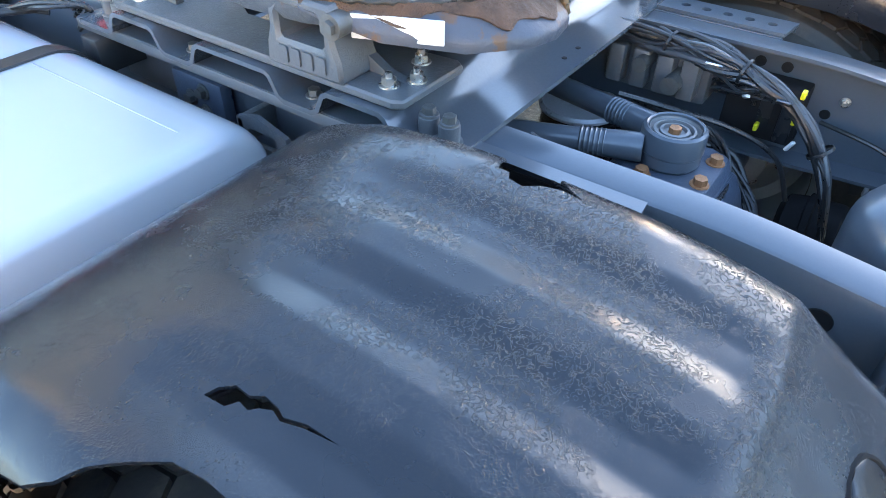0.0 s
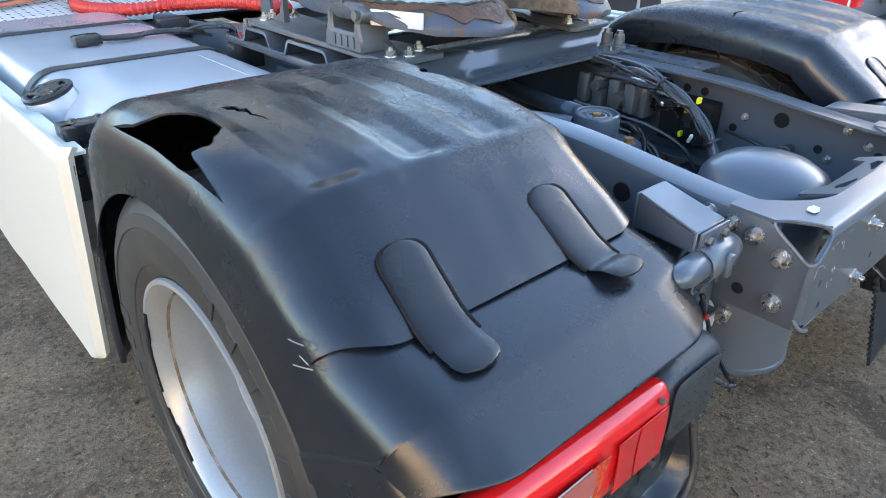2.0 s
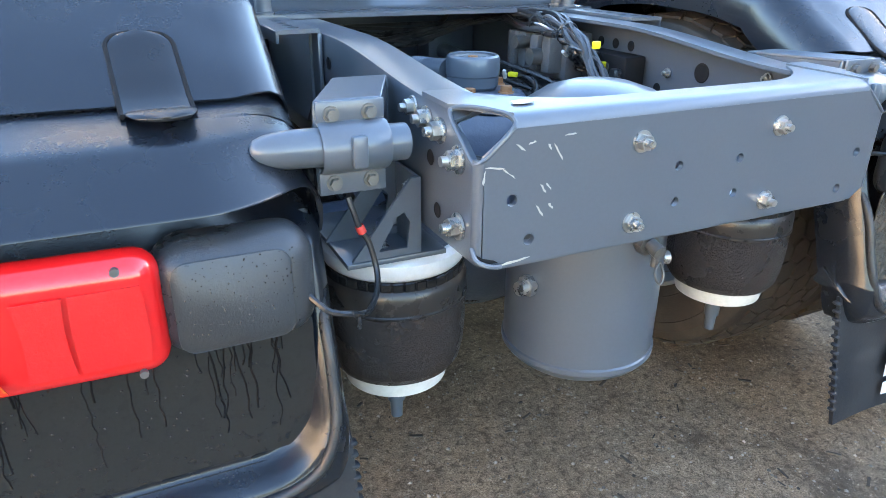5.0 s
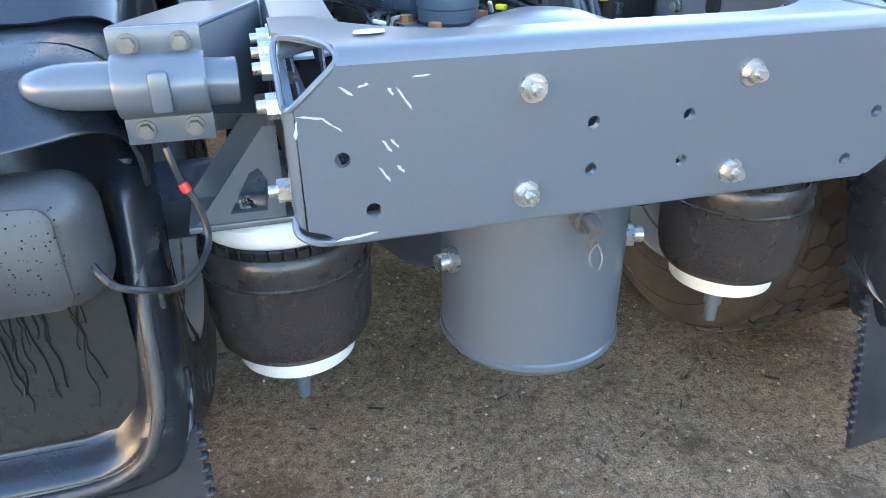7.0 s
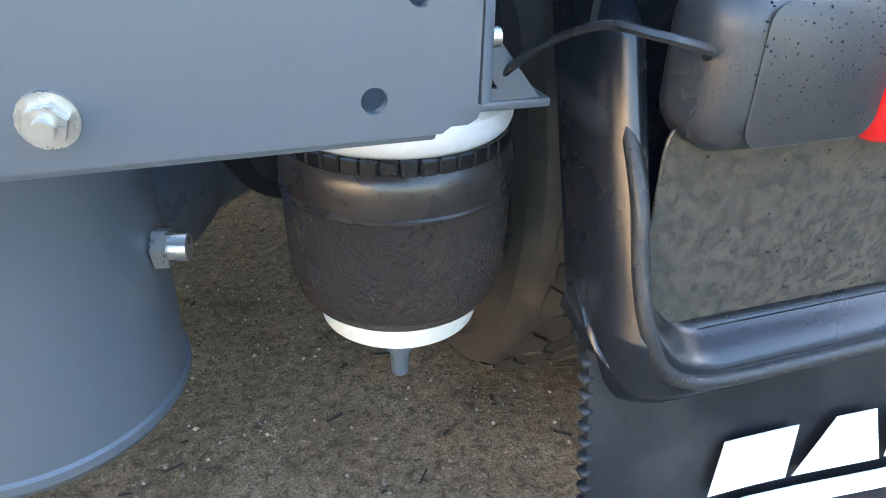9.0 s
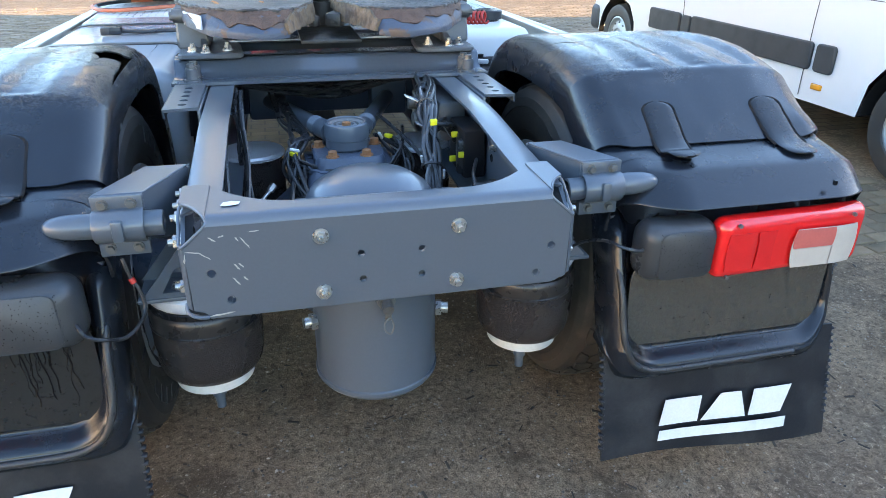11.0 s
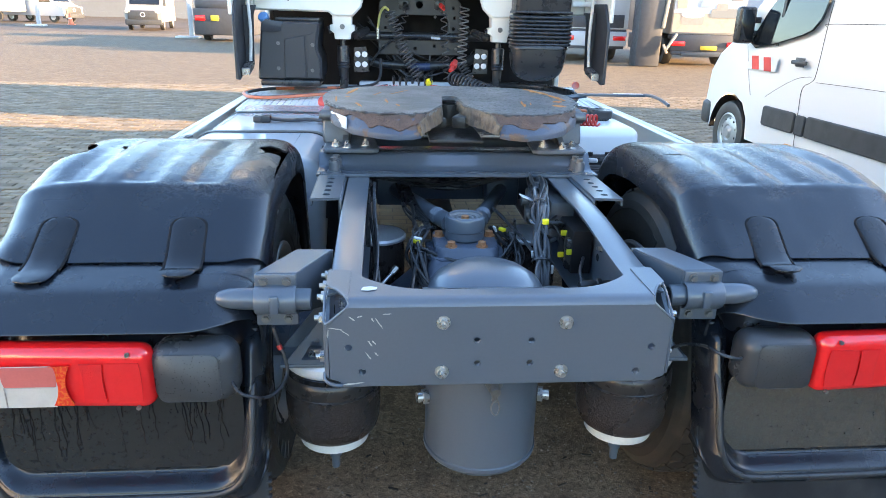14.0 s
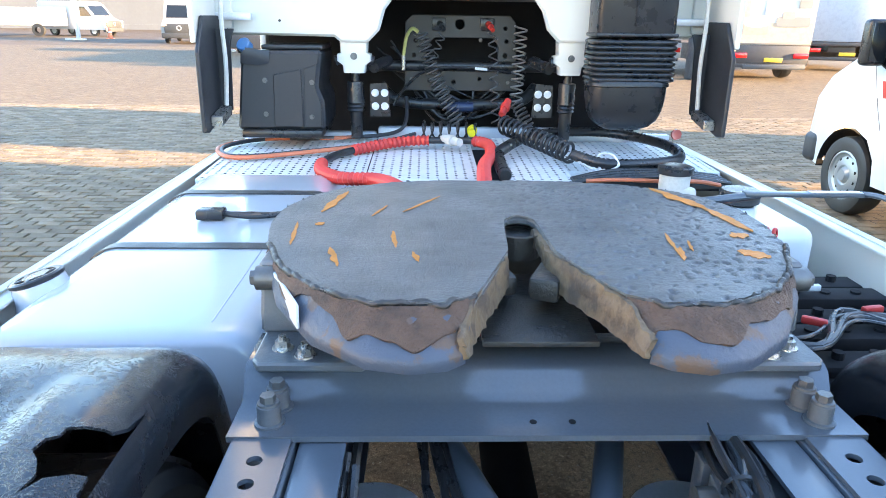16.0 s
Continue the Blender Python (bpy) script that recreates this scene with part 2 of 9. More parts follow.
def cover_material():
    """Moulded black plastic: fine grain all over, wet patches, and a net of half-dried water on the flat top."""
    mat = material("cover_plastic", (0.0090, 0.0118, 0.0165), 0.25, spots=(0.0105, 0.0130, 0.0172), scale=5, amount=0.7, grain=210, bump=0.10, bump_scale=330,
                   rough_vary=0.09, detail_color=(0.0092, 0.0114, 0.0150), depth=0.0015, spec=0.56)
    nt, nodes = mat.node_tree, mat.node_tree.nodes
    bsdf = nodes["Principled BSDF"]
    geo = nodes.new("ShaderNodeNewGeometry")
    pos = geo.outputs["Position"]
    xyz = nodes.new("ShaderNodeSeparateXYZ")
    nt.links.new(pos, xyz.inputs[0])

    def math_(op, a, b=0.0):
        n = nodes.new("ShaderNodeMath")
        n.operation = op
        for sock, v in zip(n.inputs, (a, b)):
            if hasattr(v, "links"):
                nt.links.new(v, sock)
            else:
                sock.default_value = v
        return n.outputs[0]

    def span_(src, lo, hi, a=0.0, b=1.0):
        r = nodes.new("ShaderNodeMapRange")
        r.inputs["From Min"].default_value, r.inputs["From Max"].default_value = lo, hi
        r.inputs["To Min"].default_value, r.inputs["To Max"].default_value = a, b
        nt.links.new(src, r.inputs["Value"])
        return r.outputs["Result"]

    def noise_(sc, distort=0.0, detail=4):
        n = nodes.new("ShaderNodeTexNoise")
        n.inputs["Scale"].default_value, n.inputs["Detail"].default_value, n.inputs["Distortion"].default_value = sc, detail, distort
        nt.links.new(pos, n.inputs["Vector"])
        return n.outputs["Fac"]

    def blend(fac, a, b, kind="FLOAT"):
        m = nodes.new("ShaderNodeMix")
        m.data_type = kind
        k = 6 if kind == "RGBA" else 2
        for sock, v in ((m.inputs[0], fac), (m.inputs[k], a), (m.inputs[k + 1], b)):
            if hasattr(v, "links"):
                nt.links.new(v, sock)
            else:
                sock.default_value = v
        return m.outputs[2 if kind == "RGBA" else 0]

    top = span_(xyz.outputs[2], 1.07, 1.118)                       # where water stands
    inward = span_(math_("ABSOLUTE", xyz.outputs[0]), 1.06, 0.80, 0.12, 1.0)
    patch = span_(noise_(7.0, 0.6), 0.42, 0.60)
    # winding net of thin dried film
    net = span_(math_("ABSOLUTE", math_("SUBTRACT", noise_(95.0, 1.6, 2), 0.5)), 0.060, 0.015)
    net = math_("MULTIPLY", math_("MULTIPLY", net, top), math_("MULTIPLY", patch, inward))
    # beads of water over the wettest places
    cell = nodes.new("ShaderNodeTexVoronoi")
    cell.inputs["Scale"].default_value = 240
    nt.links.new(pos, cell.inputs["Vector"])
    bead = math_("MULTIPLY", span_(cell.outputs["Distance"], 0.36, 0.12), span_(noise_(9.0, 0.5), 0.52, 0.66))
    rough = blend(math_("MULTIPLY", patch, top), bsdf.inputs["Roughness"].links[0].from_socket, 0.17)
    rough = blend(net, rough, 0.42)
    nt.links.new(blend(bead, rough, 0.12), bsdf.inputs["Roughness"])
    dusty = math_("MULTIPLY", span_(noise_(3.2, 0.8), 0.50, 0.70), 0.6)
    col = blend(dusty, bsdf.inputs["Base Color"].links[0].from_socket, (0.0120, 0.0138, 0.0165, 1), "RGBA")
    nt.links.new(blend(math_("MULTIPLY", net, 0.8), col, (0.024, 0.027, 0.032, 1), "RGBA"), bsdf.inputs["Base Color"])
    b = nodes.new("ShaderNodeBump")
    b.inputs["Strength"].default_value, b.inputs["Distance"].default_value = 0.9, 0.0011
    nt.links.new(math_("ADD", net, math_("MULTIPLY", bead, 0.32)), b.inputs["Height"])
    nt.links.new(bsdf.inputs["Normal"].links[0].from_socket, b.inputs["Normal"])
    nt.links.new(b.outputs[0], bsdf.inputs["Normal"])
    return mat


COVER_PLASTIC = cover_material()


def ground_material():
    """Damp asphalt with grit and stains; small concrete pavers where the yard is paved."""
    mat = bpy.data.materials.new("yard")
    mat.use_nodes = True
    nt, nodes = mat.node_tree, mat.node_tree.nodes
    link, bsdf = nt.links.new, nodes["Principled BSDF"]
    geo = nodes.new("ShaderNodeNewGeometry")
    pos = geo.outputs["Position"]

    def tex(kind, scale, **k):
        n = nodes.new("ShaderNodeTex" + kind)
        n.inputs["Scale"].default_value = scale
        for key, v in k.items():
            n.inputs[key].default_value = v
        link(pos, n.inputs["Vector"])
        return n

    def ramp(src, *stops):
        r = nodes.new("ShaderNodeValToRGB")
        el = r.color_ramp.elements
        while len(el) < len(stops):
            el.new(0.5)
        for e, (p, c) in zip(el, stops):
            e.position, e.color = p, (*c, 1)
        link(src, r.inputs[0])
        return r.outputs[0]

    def mix(fac, a, b, mode="MIX"):
        m = nodes.new("ShaderNodeMix")
        m.data_type, m.blend_type = "RGBA", mode
        for sock, v in ((m.inputs[0], fac), (m.inputs[6], a), (m.inputs[7], b)):
            if hasattr(v, "links"):
                link(v, sock)
            elif sock == m.inputs[0]:
                sock.default_value = v
            else:
                sock.default_value = (*v, 1)
        return m.outputs[2]

    big = tex("Noise", 1.1, Detail=8.0, Roughness=0.6).outputs["Fac"]
    mid = tex("Noise", 7.0, Detail=8.0, Roughness=0.65).outputs["Fac"]
    fine = tex("Noise", 190.0, Detail=4.0, Roughness=0.75).outputs["Fac"]
    crumb = tex("Noise", 48.0, Detail=7.0, Roughness=0.82, Distortion=0.5).outputs["Fac"]
    grit = tex("Voronoi", 150.0)
    col = ramp(mid, (0.3, (0.233, 0.162, 0.103)), (0.55, (0.360, 0.255, 0.164)), (0.78, (0.466, 0.342, 0.230)))
    col = mix(ramp(big, (0.42, (0, 0, 0)), (0.62, (1, 1, 1))), col, ramp(mid, (0.3, (0.191, 0.137, 0.091)), (0.7, (0.329, 0.240, 0.164))))
    oil = tex("Noise", 2.7, Detail=10.0, Roughness=0.7, Distortion=0.6).outputs["Fac"]
    col = mix(ramp(oil, (0.50, (0, 0, 0)), (0.62, (0.8, 0.8, 0.8))), col, (0.101, 0.075, 0.053))
    blot = tex("Noise", 19.0, Detail=6.0, Roughness=0.7, Distortion=0.8).outputs["Fac"]
    col = mix(ramp(blot, (0.56, (0, 0, 0)), (0.68, (0.65, 0.65, 0.65))), col, (0.080, 0.059, 0.042))
    col = mix(ramp(oil, (0.30, (0.5, 0.5, 0.5)), (0.44, (0, 0, 0))), col, (0.445, 0.327, 0.216))
    speck = ramp(grit.outputs["Distance"], (0.0, (1, 1, 1)), (0.22, (0, 0, 0)))
    pick = ramp(grit.outputs["Color"], (0.55, (0, 0, 0)), (0.62, (1, 1, 1)))
    col = mix(mix(1.0, speck, pick, "MULTIPLY"), col, (0.636, 0.515, 0.386))
    col = mix(ramp(crumb, (0.40, (0.85, 0.85, 0.85)), (0.50, (0, 0, 0))), col, (0.090, 0.062, 0.040))
    col = mix(ramp(crumb, (0.56, (0, 0, 0)), (0.66, (0.8, 0.8, 0.8))), col, (0.657, 0.505, 0.350))
    col = mix(ramp(fine, (0.46, (0, 0, 0)), (0.60, (0.7, 0.7, 0.7))), col, (0.095, 0.066, 0.043))
    # pavers beyond those that are laid one by one
    brick = nodes.new("ShaderNodeTexBrick")
    brick.inputs["Scale"].default_value = 1.0
    brick.inputs["Brick Width"].default_value, brick.inputs["Row Height"].default_value = 0.21, 0.107
    brick.inputs["Mortar Size"].default_value = 0.006
    brick.inputs["Color1"].default_value, brick.inputs["Color2"].default_value = (0.215, 0.160, 0.101, 1), (0.158, 0.117, 0.075, 1)
    brick.inputs["Mortar"].default_value = (0.06, 0.052, 0.045, 1)
    link(pos, brick.inputs["Vector"])
    paved = mix(ramp(mid, (0.45, (0, 0, 0)), (0.7, (0.6, 0.6, 0.6))), brick.outputs["Color"], (0.130, 0.098, 0.066))
    xyz = nodes.new("ShaderNodeSeparateXYZ")
    link(pos, xyz.inputs[0])
    edge = nodes.new("ShaderNodeMath")
    edge.operation = "GREATER_THAN"
    edge.inputs[1].default_value = 3.2
    link(xyz.outputs[1], edge.inputs[0])
    # bare brown asphalt past the paved strip
    beyond = nodes.new("ShaderNodeMath")
    beyond.operation = "GREATER_THAN"
    beyond.inputs[1].default_value = 37.0
    link(xyz.outputs[1], beyond.inputs[0])
    paved = mix(beyond.outputs[0], paved, ramp(big, (0.35, (0.085, 0.066, 0.050)), (0.65, (0.15, 0.118, 0.088))))
    link(mix(edge.outputs[0], col, paved), bsdf.inputs["Base Color"])
    link(ramp(mid, (0.3, (0.6, 0.6, 0.6)), (0.7, (0.9, 0.9, 0.9))), bsdf.inputs["Roughness"])
    bump = nodes.new("ShaderNodeBump")
    bump.inputs["Strength"].default_value, bump.inputs["Distance"].default_value = 1.0, 0.016
    height = mix(0.35, crumb, fine)
    link(mix(0.4, height, mid), bump.inputs["Height"])
    link(bump.outputs[0], bsdf.inputs["Normal"])
    bsdf.inputs["Specular IOR Level"].default_value = 0.12
    return mat


YARD = ground_material()
PAVER = material("paver_concrete", (0.220, 0.167, 0.107), 0.7, spec=0.14, spots=(0.150, 0.114, 0.078), scale=6, amount=0.7, grain=70, bump=0.4, bump_scale=70, island=0.25, rough_vary=0.2)
PAVER_ONE = material("paver_single", (0.220, 0.167, 0.107), 0.7, spec=0.14, spots=(0.150, 0.114, 0.078), scale=6, amount=0.7, grain=70, bump=0.4, bump_scale=70, object_vary=0.25, rough_vary=0.2)


# ---- mesh helpers ----
def link_mesh(name, bm, mats, parent=None, label="", smooth=32, mirror=False):
    """Links a bmesh as one mesh object, under a parent if one is given."""
    if mirror:
        for v in bm.verts:
            v.co.x = -v.co.x
        bmesh.ops.reverse_faces(bm, faces=bm.faces[:])
    me = bpy.data.meshes.new(name)
    bm.normal_update()
    bm.to_mesh(me)
    bm.free()
    for mt in (mats if isinstance(mats, (list, tuple)) else [mats]):
        me.materials.append(mt)
    if smooth:
        for p in me.polygons:
            p.use_smooth = True
        me.set_sharp_from_angle(angle=radians(smooth))
    ob = new(name, me)
    if parent:
        ob.parent = parent
    if label:
        tagged(ob, label)
    return ob


def part(name, bm, mat, parent, label="", smooth=32, mirror=False):
    return link_mesh(name, bm, mat, parent, label, smooth, mirror)


def thing(name, label, category, group="", kind="", at=(0, 0, 0)):
    ob = new(name)
    ob.empty_display_size = 0.1
    ob.location = at
    return tagged(ob, label, category, group, kind)


def box(bm, c, s, bevel=0.0, rot=None, seg=2):
    m = Matrix.Translation(c) @ (rot.to_4x4() if rot else Matrix()) @ Matrix.Diagonal((*s, 1))
    made = bmesh.ops.create_cube(bm, size=1, matrix=m)["verts"]
    if bevel:
        edges = list({e for v in made for e in v.link_edges})
        bmesh.ops.bevel(bm, geom=edges, offset=bevel, segments=seg, profile=0.5, affect="EDGES")


def boxed(bm, a, b, bevel=0.0, seg=2):
    """A box between two corners."""
    a, b = Vector(a), Vector(b)
    box(bm, (a + b) / 2, [abs(q) for q in (b - a)], bevel, None, seg)


def frame_to(axis):
    """A turn that takes z to the axis."""
    return Vector((0, 0, 1)).rotation_difference(Vector(axis).normalized()).to_matrix().to_4x4()


def cyl(bm, p0, p1, r, r1=None, seg=16, caps=True):
    p0, p1 = Vector(p0), Vector(p1)
    m = Matrix.Translation(p0) @ frame_to(p1 - p0)
    h = (p1 - p0).length
    r1 = r if r1 is None else r1
    rings = [[bm.verts.new(m @ Vector((q * math.cos(2 * math.pi * i / seg), q * math.sin(2 * math.pi * i / seg), z))) for i in range(seg)] for q, z in ((r, 0), (r1, h))]
    for i in range(seg):
        j = (i + 1) % seg
        bm.faces.new((rings[0][i], rings[0][j], rings[1][j], rings[1][i]))
    if caps:
        bm.faces.new(rings[0][::-1])
        bm.faces.new(rings[1])


def lathe(bm, prof, m=None, seg=32):
    """Turns (radius, height) pairs round z."""
    m = m or Matrix()
    rings = []
    for r, z in prof:
        if r < 1e-6:
            rings.append([bm.verts.new(m @ Vector((0, 0, z)))])
        else:
            rings.append([bm.verts.new(m @ Vector((r * math.cos(2 * math.pi * i / seg), r * math.sin(2 * math.pi * i / seg), z))) for i in range(seg)])
    for a, b in zip(rings, rings[1:]):
        for i in range(seg):
            j = (i + 1) % seg
            if len(a) == 1 and len(b) == 1:
                continue
            if len(a) == 1:
                bm.faces.new((a[0], b[j], b[i]))
            elif len(b) == 1:
                bm.faces.new((a[i], a[j], b[0]))
            else:
                bm.faces.new((a[i], a[j], b[j], b[i]))


def curve(pts, n=6, closed=False):
    """A smooth line through points."""
    pts = [Vector(p) for p in pts]
    out, k = [], len(pts)
    for i in range(k if closed else k - 1):
        if closed:
            a, b, c, d = pts[i - 1], pts[i], pts[(i + 1) % k], pts[(i + 2) % k]
        else:
            a, b, c, d = pts[max(0, i - 1)], pts[i], pts[i + 1], pts[min(k - 1, i + 2)]
        for j in range(n):
            t = j / n
            out.append(0.5 * ((2 * b) + (c - a) * t + (2 * a - 5 * b + 4 * c - d) * t * t + (3 * b - a - 3 * c + d) * t ** 3))
    if not closed:
        out.append(pts[-1])
    return out


def tube(bm, pts, r, seg=8, n=6, closed=False, ridged=0.0, smooth=True):
    """A round hose along a smooth line; ridged: relief of a corrugated hose."""
    line = curve(pts, n, closed) if smooth else [Vector(p) for p in pts]
    k = len(line)
    tang = [(line[(i + 1) % k if closed else min(i + 1, k - 1)] - line[i - 1 if closed else max(i - 1, 0)]).normalized() for i in range(k)]
    up = Vector((0, 0, 1)) if abs(tang[0].z) < 0.9 else Vector((1, 0, 0))
    side = tang[0].cross(up).normalized()
    rings = []
    for i, (p, t) in enumerate(zip(line, tang)):
        side = (side - t * side.dot(t)).normalized()
        top = t.cross(side)
        rr = r * (1 + (ridged if i % 2 else -ridged))
        rings.append([bm.verts.new(p + (side * math.cos(2 * math.pi * j / seg) + top * math.sin(2 * math.pi * j / seg)) * rr) for j in range(seg)])
    for i in range(k if closed else k - 1):
        a, b = rings[i], rings[(i + 1) % k]
        for j in range(seg):
            q = (j + 1) % seg
            bm.faces.new((a[j], a[q], b[q], b[j]))
    if not closed:
        bm.faces.new(rings[0][::-1])
        bm.faces.new(rings[-1])


def even(line, gap):
    """The same line with its points an even gap apart."""
    total = sum((b - a).length for a, b in zip(line, line[1:]))
    count, out, seg, left = max(2, int(total / gap)), [], 0, 0.0
    for k in range(count + 1):
        want = total * k / count
        while seg < len(line) - 2 and left + (line[seg + 1] - line[seg]).length < want:
            left += (line[seg + 1] - line[seg]).length
            seg += 1
        out.append(line[seg].lerp(line[seg + 1], min(1.0, (want - left) / max(1e-6, (line[seg + 1] - line[seg]).length))))
    return out


def coil(p0, p1, r, turns, sag=0.0, per=10):
    """Points of a coiled hose from p0 to p1."""
    p0, p1 = Vector(p0), Vector(p1)
    m = frame_to(p1 - p0)
    out = []
    for i in range(turns * per + 1):
        t = i / (turns * per)
        a = 2 * math.pi * i / per
        out.append(p0.lerp(p1, t) + m @ Vector((r * math.cos(a), r * math.sin(a), 0)) - Vector((0, 0, sag * math.sin(math.pi * t))))
    return out


def ring2(cx, cy, r, n=12):
    return [(cx + r * math.cos(2 * math.pi * i / n), cy + r * math.sin(2 * math.pi * i / n)) for i in range(n)]


def rounded(x0, y0, x1, y1, r, n=4):
    """A rectangle with round corners, as points."""
    out = []
    for cx, cy, a0 in ((x1 - r, y1 - r, 0), (x0 + r, y1 - r, 90), (x0 + r, y0 + r, 180), (x1 - r, y0 + r, 270)):
        out += [(cx + r * math.cos(radians(a0 + 90 * i / n)), cy + r * math.sin(radians(a0 + 90 * i / n))) for i in range(n + 1)]
    return out


def prism(bm, poly, depth, m=None, holes=(), bevel=0.0):
    """A plate: an outline with holes, filled and given a thickness along z, laid by m."""
    tmp = bmesh.new()
    edges = []
    for loop in (poly, *holes):
        vs = [tmp.verts.new((x, y, 0)) for x, y in loop]
        edges += [tmp.edges.new((vs[i - 1], vs[i])) for i in range(len(vs))]
    if holes:
        bmesh.ops.triangle_fill(tmp, edges=edges, use_beauty=True, use_dissolve=False, normal=(0, 0, 1))
    else:
        tmp.faces.new(tmp.verts[:])
    got = bmesh.ops.extrude_face_region(tmp, geom=tmp.faces[:])["geom"]
    bmesh.ops.translate(tmp, vec=(0, 0, depth), verts=[g for g in got if isinstance(g, bmesh.types.BMVert)])
    bmesh.ops.recalc_face_normals(tmp, faces=tmp.faces[:])
    if bevel:
        sharp = [e for e in tmp.edges if len(e.link_faces) == 2 and e.calc_face_angle(0) > 0.8 and not e.is_boundary]
        bmesh.ops.bevel(tmp, geom=sharp, offset=bevel, segments=1, profile=0.5, affect="EDGES")
    if m:
        bmesh.ops.transform(tmp, matrix=m, verts=tmp.verts[:])
    me = bpy.data.meshes.new("tmp")
    tmp.to_mesh(me)
    tmp.free()
    bm.from_mesh(me)
    bpy.data.meshes.remove(me)


# plates that stand: x to the right and z up, or y ahead and z up
UP_XZ = Matrix(((1, 0, 0, 0), (0, 0, -1, 0), (0, 1, 0, 0), (0, 0, 0, 1)))      # thickness towards -y
UP_YZ = Matrix(((0, 0, 1, 0), (1, 0, 0, 0), (0, 1, 0, 0), (0, 0, 0, 1)))       # thickness towards +x


def sheet(bm, rows, closed=False):
    """A skin over rows of points."""
    vs = [[bm.verts.new(p) for p in row] for row in rows]
    for a, b in zip(vs, vs[1:]):
        k = len(a)
        for j in range(k if closed else k - 1):
            bm.faces.new((a[j], a[(j + 1) % k], b[(j + 1) % k], b[j]))
    return vs


def thicken(bm, t):
    """Gives an open skin a thickness, on the side away from its normals."""
    bm.normal_update()
    faces, rim = bm.faces[:], [e for e in bm.edges if e.is_boundary]
    twin = {v: bm.verts.new(v.co - v.normal * t) for v in bm.verts[:]}
    for f in faces:
        bm.faces.new([twin[v] for v in reversed(f.verts)])
    for e in rim:
        lp = e.link_loops[0]
        a, b = lp.vert, lp.link_loop_next.vert
        bm.faces.new((b, a, twin[a], twin[b]))


def toward(poly, x, y):
    """The nearest point of an outline."""
    best = None
    for (x0, y0), (x1, y1) in zip(poly, poly[1:] + poly[:1]):
        dx, dy = x1 - x0, y1 - y0
        k = max(0.0, min(1.0, ((x - x0) * dx + (y - y0) * dy) / max(1e-12, dx * dx + dy * dy)))
        q = (x0 + dx * k, y0 + dy * k)
        d = math.hypot(q[0] - x, q[1] - y)
        if best is None or d < best[0]:
            best = (d, *q)
    return best


def steps(a, b, n):
    return [a + (b - a) * i / n for i in range(n + 1)]


def smoothstep(a, b, x):
    t = max(0.0, min(1.0, (x - a) / (b - a)))
    return t * t * (3 - 2 * t)


def along(pts, t):
    """A point at the share t of a line's length, for a list of points of any size."""
    ds = [0.0]
    for p, q in zip(pts, pts[1:]):
        ds.append(ds[-1] + math.dist(p, q))
    s = t * ds[-1]
    for i in range(len(pts) - 1):
        if s <= ds[i + 1] or i == len(pts) - 2:
            k = (s - ds[i]) / max(1e-9, ds[i + 1] - ds[i])
            return tuple(a + (b - a) * k for a, b in zip(pts[i], pts[i + 1]))


def inside(poly, x, y):
    hit = False
    for (x0, y0), (x1, y1) in zip(poly, poly[1:] + poly[:1]):
        if (y0 > y) != (y1 > y) and x < (x1 - x0) * (y - y0) / (y1 - y0) + x0:
            hit = not hit
    return hit


# one hexagon bolt with washer and stud, on which all bolts are built
def bolt_mesh(name, mat, stud=True):
    bm = bmesh.new()
    cyl(bm, (0, 0, 0), (0, 0, 0.16), 1.0, 0.97, 20)
    cyl(bm, (0, 0, 0.16), (0, 0, 0.85), 0.72, 0.70, 6)
    if stud:
        cyl(bm, (0, 0, 0.85), (0, 0, 1.35), 0.38, 0.36, 12)
    ob = link_mesh(name, bm, mat, smooth=30)
    data = ob.data
    bpy.data.objects.remove(ob)
    return data


BOLT_STEEL, BOLT_GREY, BOLT_RUST, BOLT_PAINT = (bolt_mesh("bolt", m_, s_) for m_, s_ in ((STEEL, True), (BOLT_DARK, False), (BOLT_COPPER, False), (CHASSIS, False)))


def bolt(parent, p, axis, r=0.016, data=None, turn=0.0):
    o = new("bolt", data or BOLT_STEEL)
    o.parent = parent
    o.matrix_basis = Matrix.Translation(p) @ frame_to(axis) @ Matrix.Rotation(turn, 4, "Z") @ Matrix.Diagonal((r, r, r, 1))
    return o


# ---- the yard ----
bm = bmesh.new()
xs = [-400, -60, -20, -8, -3, 0, 3, 8, 20, 60, 400]
sheet(bm, [[(x, y, 0) for x in xs] for y in (-400, -60, -20, -6, -2, 0, 2, 4, 8, 16, 32, 80, 400)])
tagged(link_mesh("ground", bm, YARD, smooth=0), "damp dirty asphalt yard with grit and stains", "ground", kind="structure")
# unseen wall, added so the mudguard shoulders reflect something pale and sunlit
bm = bmesh.new()
boxed(bm, (-13.3, -16, 0), (-13, 2.5, 5), 0.02)
tagged(link_mesh("wall_left", bm, LEFT_WALL, smooth=0), "unseen pale wall added on the left for warm reflections", "wall", kind="structure")
rng = random.Random(21)                                  # loose grit on the asphalt
bm = bmesh.new()
